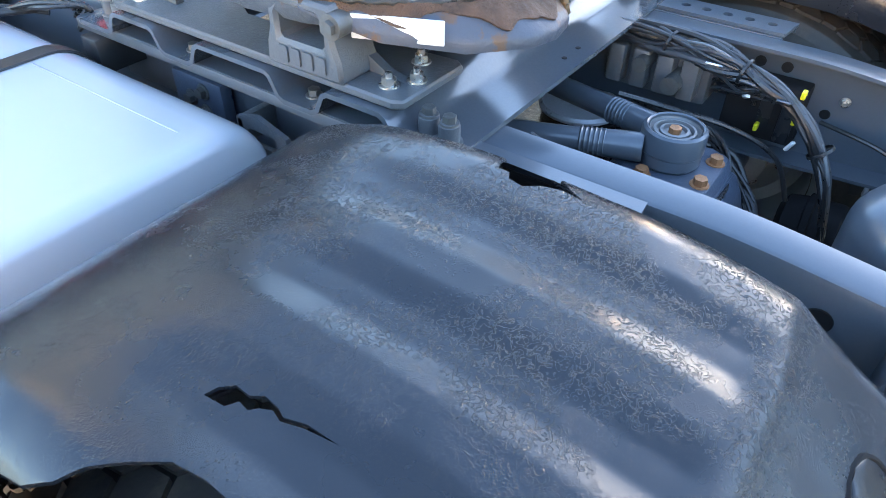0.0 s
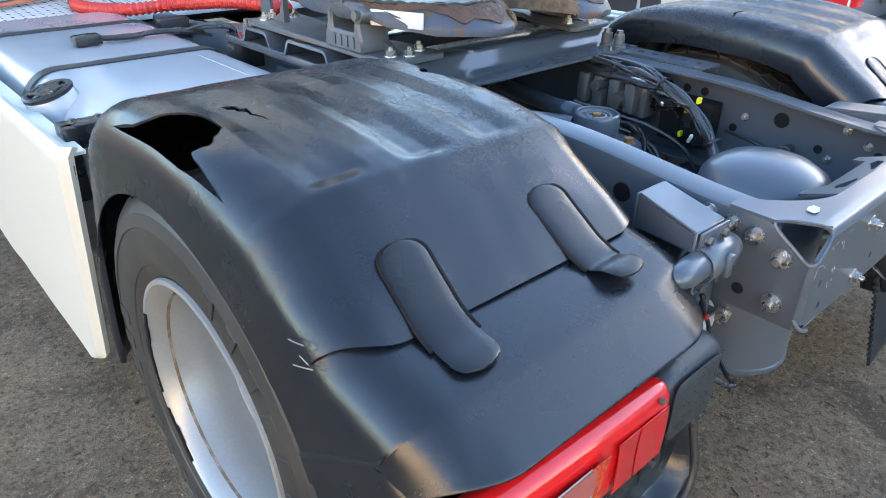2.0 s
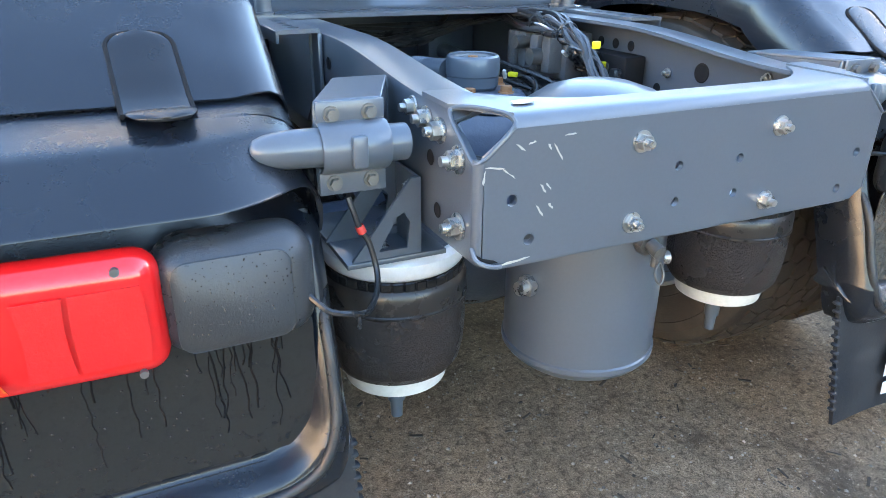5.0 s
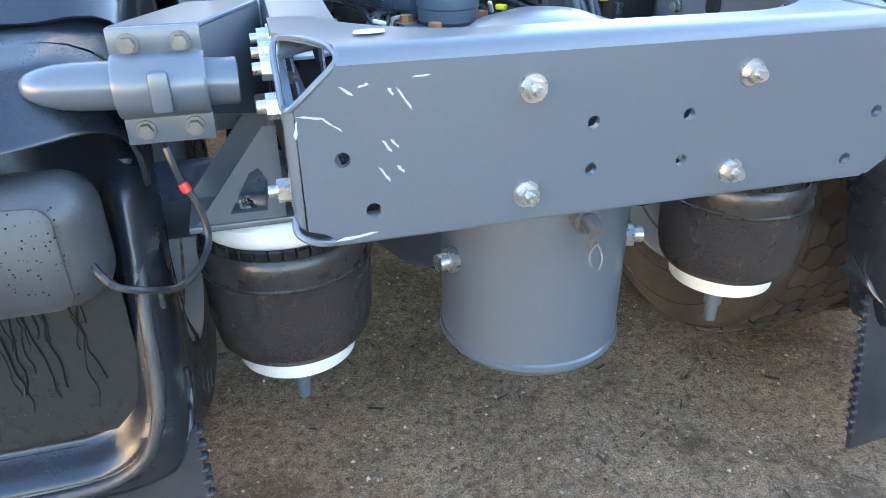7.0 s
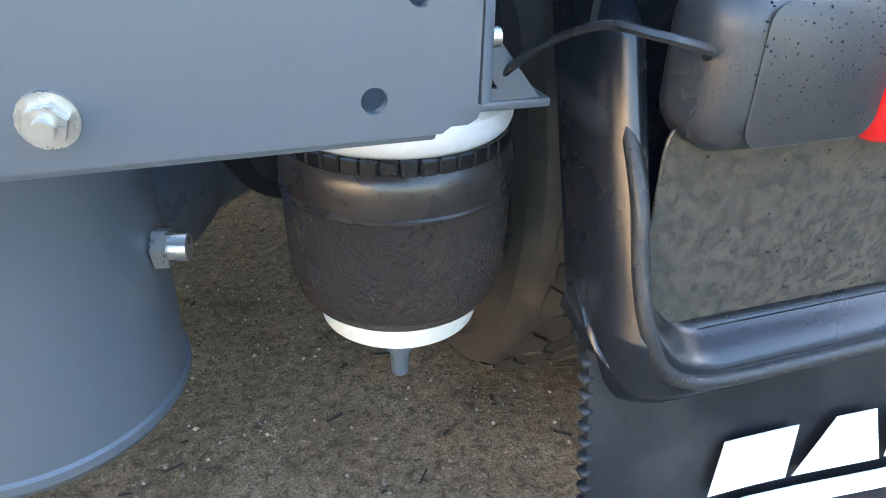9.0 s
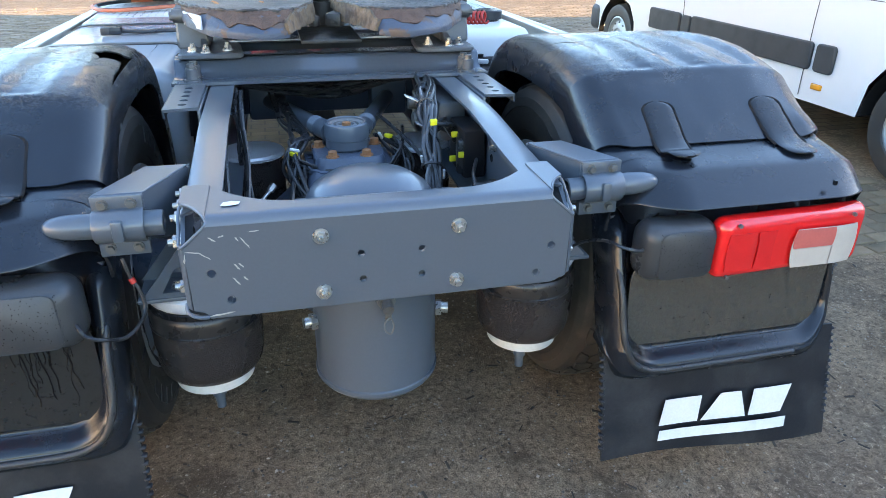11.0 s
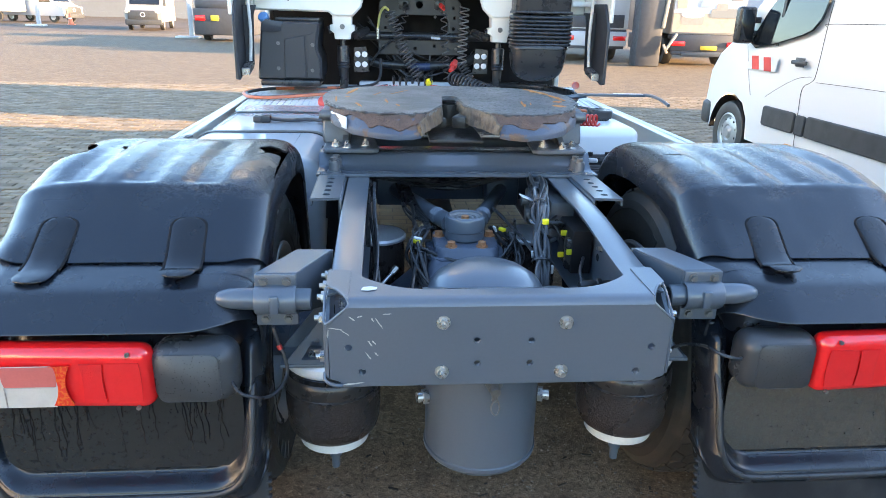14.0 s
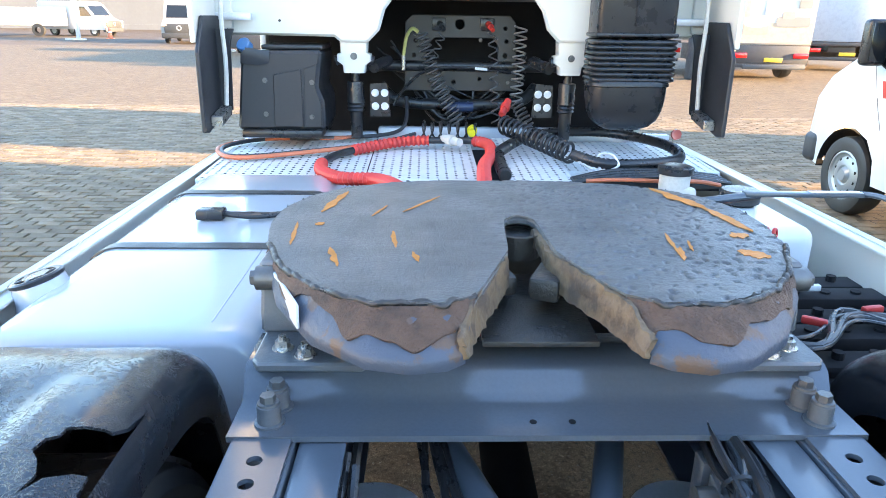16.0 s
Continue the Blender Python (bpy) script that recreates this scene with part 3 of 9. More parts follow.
for i in range(20000):
    x, y = rng.uniform(-3.2, 2.4), rng.uniform(-1.6, 2.6)
    r = 0.0016 + 0.0046 * rng.random() ** 3
    a = rng.uniform(0, 6.3)
    top = bm.verts.new((x, y, r * 0.8))
    ring = [bm.verts.new((x + r * rng.uniform(0.7, 1.3) * math.cos(a + k * 1.257), y + r * rng.uniform(0.7, 1.3) * math.sin(a + k * 1.257), 0.0)) for k in range(5)]
    for k in range(5):
        bm.faces.new((top, ring[k], ring[(k + 1) % 5]))
tagged(link_mesh("grit", bm, GRIT, smooth=0), "loose grit strewn over the asphalt yard", "grit", kind="stuff")

bm = bmesh.new()                                         # dark crumbs and bits of twig
for i in range(900):
    x, y = rng.uniform(-3.6, 3.0), rng.uniform(-1.8, 1.6)
    a, l, w = rng.uniform(0, 6.3), rng.choice((0.006, 0.008, 0.012, 0.02, 0.035)), rng.uniform(0.0015, 0.004)
    box(bm, (x, y, w * 0.4), (l, w * 2, w), 0, Matrix.Rotation(a, 3, "Z"))
tagged(link_mesh("litter", bm, DEBRIS, smooth=0), "dark crumbs of dirt and twigs on the asphalt", "litter", kind="stuff")


# ---- the tractor truck ----
truck = thing("tractor_truck", "cream tractor truck with grey chassis and torn black mudguards", "truck", at=(0, 0, 0))
AXLE_Y, AXLE_Z, TYRE_R = 0.80, 0.505, 0.505

# line of the mudguard over the wheel, from its front foot to the seam, as (y, z)
COVER_LINE = [(1.375, 0.37), (1.345, 0.60), (1.305, 0.80), (1.268, 0.92), (1.222, 1.02), (1.15, 1.085), (1.05, 1.122), (0.92, 1.140), (0.78, 1.145),
              (0.62, 1.138), (0.51, 1.1262), (0.462, 1.1172), (0.448, 1.1138), (0.437, 1.1085), (0.424, 1.0985), (0.400, 1.0815), (0.34, 1.040), (0.285, 0.999), (0.245, 0.968)]
# line of the rear piece, from under the seam over the ledge and down the back
REAR_LINE = [(0.36, 1.022), (0.30, 0.986), (0.262, 0.9665), (0.20, 0.954), (0.155, 0.945), (0.132, 0.9385), (0.116, 0.929), (0.085, 0.907), (0.055, 0.885), (0.036, 0.870), (0.033, 0.860), (0.036, 0.80), (0.036, 0.60), (0.040, 0.45),
             (0.052, 0.411), (0.085, 0.390), (0.13, 0.384)]


def smooth_line(pts, n):
    fine = [(p.x, p.y) for p in curve([(a, b, 0) for a, b in pts], 8)]
    out = [along(fine, i / n) for i in range(n + 1)]
    normals = []
    for i in range(n + 1):
        (a, b), (c, d) = out[max(0, i - 1)], out[min(n, i + 1)]
        k = math.hypot(c - a, d - b)
        normals.append(((d - b) / k, -(c - a) / k))       # away from the wheel when the line runs front to rear
    return out, normals


def at_share(line, norm, t):
    k = max(0.0, min(1.0, t)) * (len(line) - 1)
    i = min(int(k), len(line) - 2)
    f = k - i
    return [tuple(a + (b - a) * f for a, b in zip(q[i], q[i + 1])) for q in (line, norm)]


def arch(y, z, r=0.527, cy=0.80, cz=0.47):
    """The wheel arch's edge on the same spoke."""
    k = math.hypot(y - cy, z - cz)
    return cy + (y - cy) / k * r, cz + (z - cz) / k * r


def across(n_mid):
    """Cross-section of a mudguard: x, and depth below the line."""
    out = [(-0.566, 0.115), (-0.564, 0.085), (-0.565, 0.062), (-0.570, 0.042), (-0.580, 0.026), (-0.596, 0.012), (-0.618, 0.003), (-0.64, 0.0)]
    out += [(x, 0.0) for x in steps(-0.645, -1.155, n_mid)]
    out += [(-1.163, 0.0005), (-1.172, 0.0015), (-1.182, 0.0037), (-1.192, 0.007), (-1.201, 0.0112), (-1.210, 0.016), (-1.218, 0.0225), (-1.226, 0.030), (-1.232, 0.038), (-1.238, 0.047), (-1.242, 0.057), (-1.246, 0.068)]
    return out


HOLE_OUTER = [(-1.233, 0.990), (-1.224, 0.935), (-1.221, 0.908), (-1.206, 0.879), (-1.185, 0.862), (-1.165, 0.836), (-1.144, 0.806), (-1.139, 0.772), (-1.140, 0.745), (-1.142, 0.715), (-1.150, 0.705), (-1.160, 0.692), (-1.172, 0.686),
              (-1.178, 0.672), (-1.189, 0.667), (-1.198, 0.676), (-1.212, 0.684), (-1.216, 0.668), (-1.219, 0.635), (-1.222, 0.612), (-1.228, 0.550), (-1.231, 0.603), (-1.234, 0.692), (-1.233, 0.804), (-1.234, 0.905)]
CRACK = [(-1.083, 0.846), (-1.070, 0.842), (-1.060, 0.830), (-1.061, 0.812), (-1.054, 0.800), (-1.056, 0.781), (-1.060, 0.772), (-1.054, 0.750), (-1.053, 0.715), (-1.058, 0.750), (-1.064, 0.772), (-1.060, 0.784), (-1.065, 0.796), (-1.072, 0.803), (-1.070, 0.815), (-1.081, 0.822)]
HOLE_INNER = [(-0.634, 0.703), (-0.630, 0.725), (-0.629, 0.737), (-0.640, 0.760), (-0.655, 0.777), (-0.650, 0.798), (-0.637, 0.805), (-0.636, 0.822), (-0.612, 0.831), (-0.590, 0.836), (-0.581, 0.857), (-0.5762, 0.918), (-0.5762, 0.875),
              (-0.5762, 0.767), (-0.5762, 0.660), (-0.5762, 0.581), (-0.5765, 0.560), (-0.5785, 0.580), (-0.5805, 0.617), (-0.5815, 0.655), (-0.582, 0.705), (-0.585, 0.757), (-0.601, 0.745), (-0.619, 0.731), (-0.627, 0.716)]
CRACK_RIGHT = [(-0.594, 0.722), (-0.63, 0.738), (-0.682, 0.737), (-0.72, 0.712), (-0.75, 0.680), (-0.72, 0.704), (-0.682, 0.726), (-0.63, 0.729)]


def mudguard_cover(side, tears):
    line, norm = smooth_line(COVER_LINE, 260)
    for _ in range(60):                                  # even out the turn of the normals, so that the sides don't fold
        norm = [norm[0]] + [tuple((a + 2 * b + c) / 4 for a, b, c in zip(norm[i - 1], norm[i], norm[i + 1])) for i in range(1, len(norm) - 1)] + [norm[-1]]
    norm = [(a / math.hypot(a, b), b / math.hypot(a, b)) for a, b in norm]
    sect = across(100)
    bm = bmesh.new()
    rows = []
    for i in range(261):
        row = []
        for x, d in sect:
            # the seam rises towards both shoulders
            back = smoothstep(0.7, 1.0, i / 260) * (0.024 * smoothstep(-1.12, -1.246, x) ** 1.5 + 0.014 * smoothstep(-0.66, -0.565, x))
            (y, z), (ny, nz) = at_share(line, norm, i / 260 - back)
            rib = 0.0
            for cx, y0, y1 in ((-1.083, 0.465, 0.98), (-0.912, 0.462, 1.0), (-0.748, 0.455, 1.02)):
                flank = max(0.0, min(1.0, (0.060 - abs(x - cx)) / 0.042))
                across_rib = 0.75 * flank + 0.25 * flank * flank * (3 - 2 * flank)
                end = smoothstep(y0 - 0.012, y0 + 0.022, y) * smoothstep(y1, y1 - 0.14, y)
                rib = max(rib, across_rib * end)
            lump = 0.0022 * noise.noise((x * 5, y * 5, z * 5)) + 0.0009 * noise.noise((x * 19, y * 19, z * 19))
            # the top's rear corners round off towards both shoulders
            corner = smoothstep(0.66, 0.45, y) * smoothstep(0.26, 0.36, y) * (0.019 * smoothstep(-1.03, -1.22, x) ** 1.5 + 0.009 * smoothstep(-0.78, -0.60, x) ** 1.5)
            dd = d + rib * 0.0098 + lump + corner
            row.append(Vector((x, y + ny * dd * -1, z + nz * dd * -1)))
        oy, oz = row[-1].y, row[-1].z
        ay, az = arch(oy, oz)
        for k in (0.25, 0.6, 1.0):
            row.append(Vector((-1.249 - 0.003 * k, oy + (ay - oy) * k, oz + (az - oz) * k)))
        rows.append(row)
    sheet(bm, rows)
    bmesh.ops.recalc_face_normals(bm, faces=bm.faces[:])
    thicken(bm, 0.004)
    ob = part("mudguard_cover", bm, COVER_PLASTIC, truck, "dusty torn black plastic cover over the rear wheels" if len(tears) > 1 else "wet black plastic cover with a thin crack", 40)
    for poly in tears:                                   # cut the tears clean through the skin
        bm = bmesh.new()
        prism(bm, poly, 0.30, Matrix.Translation((0, 0, 0.985)))
        tool = link_mesh("tear", bm, COVER_PLASTIC, smooth=0)
        mod = ob.modifiers.new("tear", "BOOLEAN")
        mod.operation, mod.solver, mod.object = "DIFFERENCE", "EXACT", tool
        bpy.context.view_layer.update()
        cut = bpy.data.meshes.new_from_object(ob.evaluated_get(bpy.context.evaluated_depsgraph_get()))
        if max(v.co.z for v in cut.vertices) > 1.2:
            mod.use_self = True
            bpy.context.view_layer.update()
            cut = bpy.data.meshes.new_from_object(ob.evaluated_get(bpy.context.evaluated_depsgraph_get()))
        ob.modifiers.clear()
        ob.data = cut
        bpy.data.objects.remove(tool)
    if side > 0:
        bm = bmesh.new()
        bm.from_mesh(ob.data)
        for v in bm.verts:
            v.co.x = -v.co.x
        bmesh.ops.reverse_faces(bm, faces=bm.faces[:])
        bm.to_mesh(ob.data)
        bm.free()
    ob.data.name = "mudguard_cover"
    return ob


def in_round(x, z, x0, z0, x1, z1, r_low, r_top):
    """Distance inside a rectangle with round corners; below 0 outside."""
    r = r_low if z < (z0 + z1) / 2 else r_top
    qx, qz = abs(x - (x0 + x1) / 2) - (x1 - x0) / 2 + r, abs(z - (z0 + z1) / 2) - (z1 - z0) / 2 + r
    return -(math.hypot(max(qx, 0), max(qz, 0)) + min(max(qx, qz), 0) - r)


def recess_lean(z):
    """The back leans forward from its foot to the lamp."""
    return 0.112 * max(0.0, min(1.0, (z - 0.50) / 0.34))


def mudguard_rear(side):
    line, norm = smooth_line(REAR_LINE, 250)
    sect = across(170)
    bm = bmesh.new()
    rows = []
    for (y, z), (ny, nz) in zip(line, norm):
        row = []
        for x, d in sect:
            deep = out = 0.0
            px, pz = x, z - nz * d
            face = smoothstep(0.950, 0.800, z) if y < 0.2 else 0.0     # the back is squarer at its inner edge
            if y < 0.2:
                out = smoothstep(0.965, 0.845, z) * max(0.0, (-1.11 - px) / 0.136) ** 2 * 0.085    # the outer corner sweeps forward
            if face:
                tight = -0.560 - (-0.566 - x) * 0.45 if x > -0.64 else -1.210 + (x + 1.155) * (0.6159 / 0.51) if x > -1.155 else -1.246 + (x + 1.246) * 0.3956
                px = x + (tight - x) * face
                low = smoothstep(0.54, 0.40, z)                      # round lower corners
                out = smoothstep(0.965, 0.845, z) * max(0.0, (-1.11 - px) / 0.136) ** 2 * 0.085
                for t in ((px + 0.665) / 0.127, (-1.135 - px) / 0.115):
                    t = max(0.0, min(0.999, t))
                    pz += low * 0.098 * (1 - math.sqrt(1 - t * t))
            if y < 0.2:                                              # the brow's inner end rounds off too
                out += 0.105 * smoothstep(0.78, 0.86, z) * smoothstep(0.965, 0.905, z) * max(0.0, min(1.0, (px + 0.735) / 0.165)) ** 2
            if y < 0.1 and z < 0.9:
                a = in_round(px, pz, -1.220, 0.441, -0.588, 0.864, 0.11, 0.05)
                b = in_round(px, pz, -1.220, 0.441, -0.588, 0.892, 0.11, 0.05)
                deep = 0.006 * smoothstep(-0.003, 0.005, a) + 0.046 * smoothstep(0.006, 0.040, b) * smoothstep(0.0, 0.010, a)
                deep += recess_lean(z) * smoothstep(0.876, 0.856, z) * (1 - 0.6 * smoothstep(-1.16, -1.22, px))
            row.append(Vector((px, y - ny * d * (1 - 0.7 * min(1.0, out * 13)) + deep + out, pz)))
        oy, oz = row[-1].y, row[-1].z
        ay, az = arch(oy, oz)
        for k in (0.3, 0.65, 1.0):
            row.append(Vector((-1.249 - 0.002 * k, oy + (ay - oy) * k, oz + (az - oz) * k)))
        rows.append(row)
    sheet(bm, rows)
    bmesh.ops.recalc_face_normals(bm, faces=bm.faces[:])
    thicken(bm, 0.004)
    ob = part("mudguard_rear_panel", bm, COVER_PLASTIC, truck, "black plastic rear panel with a deep lamp recess", 50, side > 0)
    bm = bmesh.new()                                   # wet rounded lip round the foot of the recess
    edge = [(-0.583, 0.815), (-0.583, 0.76), (-0.583, 0.66), (-0.584, 0.58), (-0.590, 0.525), (-0.612, 0.475), (-0.650, 0.446), (-0.70, 0.436), (-0.80, 0.435), (-0.95, 0.435), (-1.09, 0.437)]
    fy = lambda q: min(line, key=lambda p: abs(p[1] - q) + (9 if p[0] > 0.09 else 0))[0]
    tube(bm, [(p.x, p.y, p.z) for p in curve([(x, fy(z) + 0.0015 + recess_lean(z) + 0.045 * smoothstep(0.66, 0.80, z), z) for x, z in edge], 5)], 0.009, 8, smooth=False)
    part("recess_lip", bm, WET_LIP, ob, "", 60, side > 0)
    bm = bmesh.new()                                   # panel set into the recess below the lamp
    prism(bm, rounded(-1.168, 0.490, -0.602, 0.74, 0.055, 6), 0.004, Matrix.Translation((0, 0.0885, 0)) @ UP_XZ, bevel=0.001)
    part("recess_panel", bm, WET_PANEL if side < 0 else PALED_PANEL, ob, "wet black panel with water streaks" if side < 0 else "black panel with mottled dirt and a painted pale reflection", mirror=side > 0)
    rng = random.Random(5 + side)
    for i in range(44 if side < 0 else 0):              # water that runs down from under the lamp
        x, z = rng.uniform(-1.13, -0.64), 0.70
        zl = 0.70 - rng.uniform(0.02, 0.17)
        bm = bmesh.new()
        pts = [(x, 0.0840, z)]
        while z > zl:
            z -= rng.uniform(0.010, 0.018)
            x += rng.uniform(-0.004, 0.004)
            pts.append((x, 0.0840, z))
        tube(bm, pts, rng.uniform(0.0007, 0.0015), 5, 2)
        part("water_streak", bm, WATER, ob, mirror=side > 0)
    bm = bmesh.new()                                     # standing drops
    for i in range(170 if side < 0 else 40):
        x, z, r = rng.uniform(-1.14, -0.64), rng.uniform(0.51, 0.70), rng.uniform(0.0007, 0.0022)
        lathe(bm, [(r, -0.001), (r * 0.9, r * 0.3), (r * 0.5, r * 0.65), (0, r * 0.75)], Matrix.Translation((x, 0.0840, z)) @ frame_to((0, -1, 0)), 7)
    tagged(part("water_bead", bm, WATER, ob, mirror=side > 0), kind="stuff")
    bm = bmesh.new()                                     # pale clip on the brow, ribs on the recess floor
    if side > 0:
        boxed(bm, (-1.09, 0.046, 0.905), (-1.084, 0.056, 0.917), 0.001)
        part("drip", bm, WATER, ob, mirror=True)
    else:
        bm.free()
    return ob


def strap(side, x_top, x_low, parent, lift=0.0):
    """A rubber latch from the cover over the seam to the ledge."""
    path = [(0.352, 1.0485), (0.34, 1.0405), (0.31, 1.0175), (0.285, 0.9995), (0.262, 0.9825), (0.240, 0.970), (0.21, 0.9605), (0.18, 0.957 + lift), (0.150, 0.952 + lift)]
    line, norm = smooth_line(path, 40)
    # black band under the strap draws the shade of the gap round it
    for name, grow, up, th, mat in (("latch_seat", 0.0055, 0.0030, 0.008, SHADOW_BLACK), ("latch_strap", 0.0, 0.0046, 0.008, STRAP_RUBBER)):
        bm = bmesh.new()
        rows = []
        for i, ((y, z), (ny, nz)) in enumerate(zip(line, norm)):
            t = i / 40
            end = min(t, 1 - t) * 0.26
            r = 0.032
            half = 0.042 + grow - (r - math.sqrt(max(0, r * r - (r - end) ** 2)) if end < r else 0)
            cx = x_top + (x_low - x_top) * t
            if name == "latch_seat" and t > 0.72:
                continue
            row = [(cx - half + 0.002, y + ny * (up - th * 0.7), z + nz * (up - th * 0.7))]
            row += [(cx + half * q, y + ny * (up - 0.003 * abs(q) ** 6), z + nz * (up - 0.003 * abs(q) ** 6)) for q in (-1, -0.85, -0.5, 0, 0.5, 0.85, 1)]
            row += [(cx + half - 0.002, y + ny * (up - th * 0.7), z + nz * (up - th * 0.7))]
            rows.append(row)
        sheet(bm, rows, closed=True)
        bm.verts.ensure_lookup_table()
        bm.faces.new(bm.verts[:9])
        bm.faces.new(bm.verts[-9:])
        bmesh.ops.recalc_face_normals(bm, faces=bm.faces[:])
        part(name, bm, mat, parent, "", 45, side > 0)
        if name == "latch_strap":
            edge_l = [Vector(r[1]) for r in rows][:30]
            edge_r = [Vector(r[-2]) for r in rows][:30]
            # black tube along the rim, for the shaded gap at the strap's edge
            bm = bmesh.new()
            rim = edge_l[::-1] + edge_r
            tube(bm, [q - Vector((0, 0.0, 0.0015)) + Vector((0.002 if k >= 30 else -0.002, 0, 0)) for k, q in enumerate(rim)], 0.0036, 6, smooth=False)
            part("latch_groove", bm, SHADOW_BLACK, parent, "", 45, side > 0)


def mud_flap(side):
    bm = bmesh.new()
    rows = []
    for i in range(13):
        t = i / 12
        row = []
        for j in range(25):
            q = j / 24
            x = -0.556 - (0.684 + 0.010 * t) * q
            z_low = 0.188 + 0.045 * q ** 2 if side < 0 else 0.175 - 0.03 * q
            z = 0.475 + (z_low - 0.475) * t
            y = 0.085 - 0.06 * t - (0.055 if side < 0 else 0.0) * q ** 2 * t + 0.012 * math.sin(q * 6) * t
            row.append((x, y, z))
        rows.append(row)
    sheet(bm, rows)
    bmesh.ops.recalc_face_normals(bm, faces=bm.faces[:])
    thicken(bm, 0.009)
    for i in range(14):                                 # row of small teeth down both edges
        z = 0.46 - i * 0.019
        t = (0.475 - z) / 0.287
        for x, q in ((-0.555, 0), (-1.243, 1)):
            y = 0.085 - 0.06 * t - (0.055 if side < 0 else 0.0) * q * t
            box(bm, (x, y + 0.006, z), (0.014, 0.016, 0.009), 0.003, seg=1)
    flap = part("mud_flap", bm, FLAP_RUBBER, truck, "black rubber mud flap with white marks", 45, side > 0)

    def on_flap(x, z):
        q, t = (-0.556 - x) / 0.67, (0.475 - z) / 0.28
        return 0.085 - 0.06 * t - (0.055 if side < 0 else 0.0) * q ** 2 * t + 0.012 * math.sin(q * 6) * t - 0.0105

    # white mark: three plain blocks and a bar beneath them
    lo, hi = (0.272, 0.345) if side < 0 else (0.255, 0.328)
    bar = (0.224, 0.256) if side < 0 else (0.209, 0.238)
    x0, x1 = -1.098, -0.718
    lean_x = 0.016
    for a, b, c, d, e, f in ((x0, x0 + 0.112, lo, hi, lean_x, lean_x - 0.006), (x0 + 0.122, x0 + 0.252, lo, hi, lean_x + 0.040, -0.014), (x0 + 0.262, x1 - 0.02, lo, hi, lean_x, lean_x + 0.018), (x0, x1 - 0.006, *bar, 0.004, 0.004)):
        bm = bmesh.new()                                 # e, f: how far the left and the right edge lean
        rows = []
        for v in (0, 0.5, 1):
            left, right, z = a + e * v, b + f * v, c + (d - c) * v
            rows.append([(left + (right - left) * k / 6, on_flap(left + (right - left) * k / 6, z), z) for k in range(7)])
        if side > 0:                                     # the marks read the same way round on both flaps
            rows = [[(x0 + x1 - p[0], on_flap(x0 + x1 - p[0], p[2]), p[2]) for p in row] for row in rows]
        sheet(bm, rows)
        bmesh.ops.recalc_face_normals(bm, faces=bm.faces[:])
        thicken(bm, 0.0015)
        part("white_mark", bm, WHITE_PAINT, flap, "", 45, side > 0)


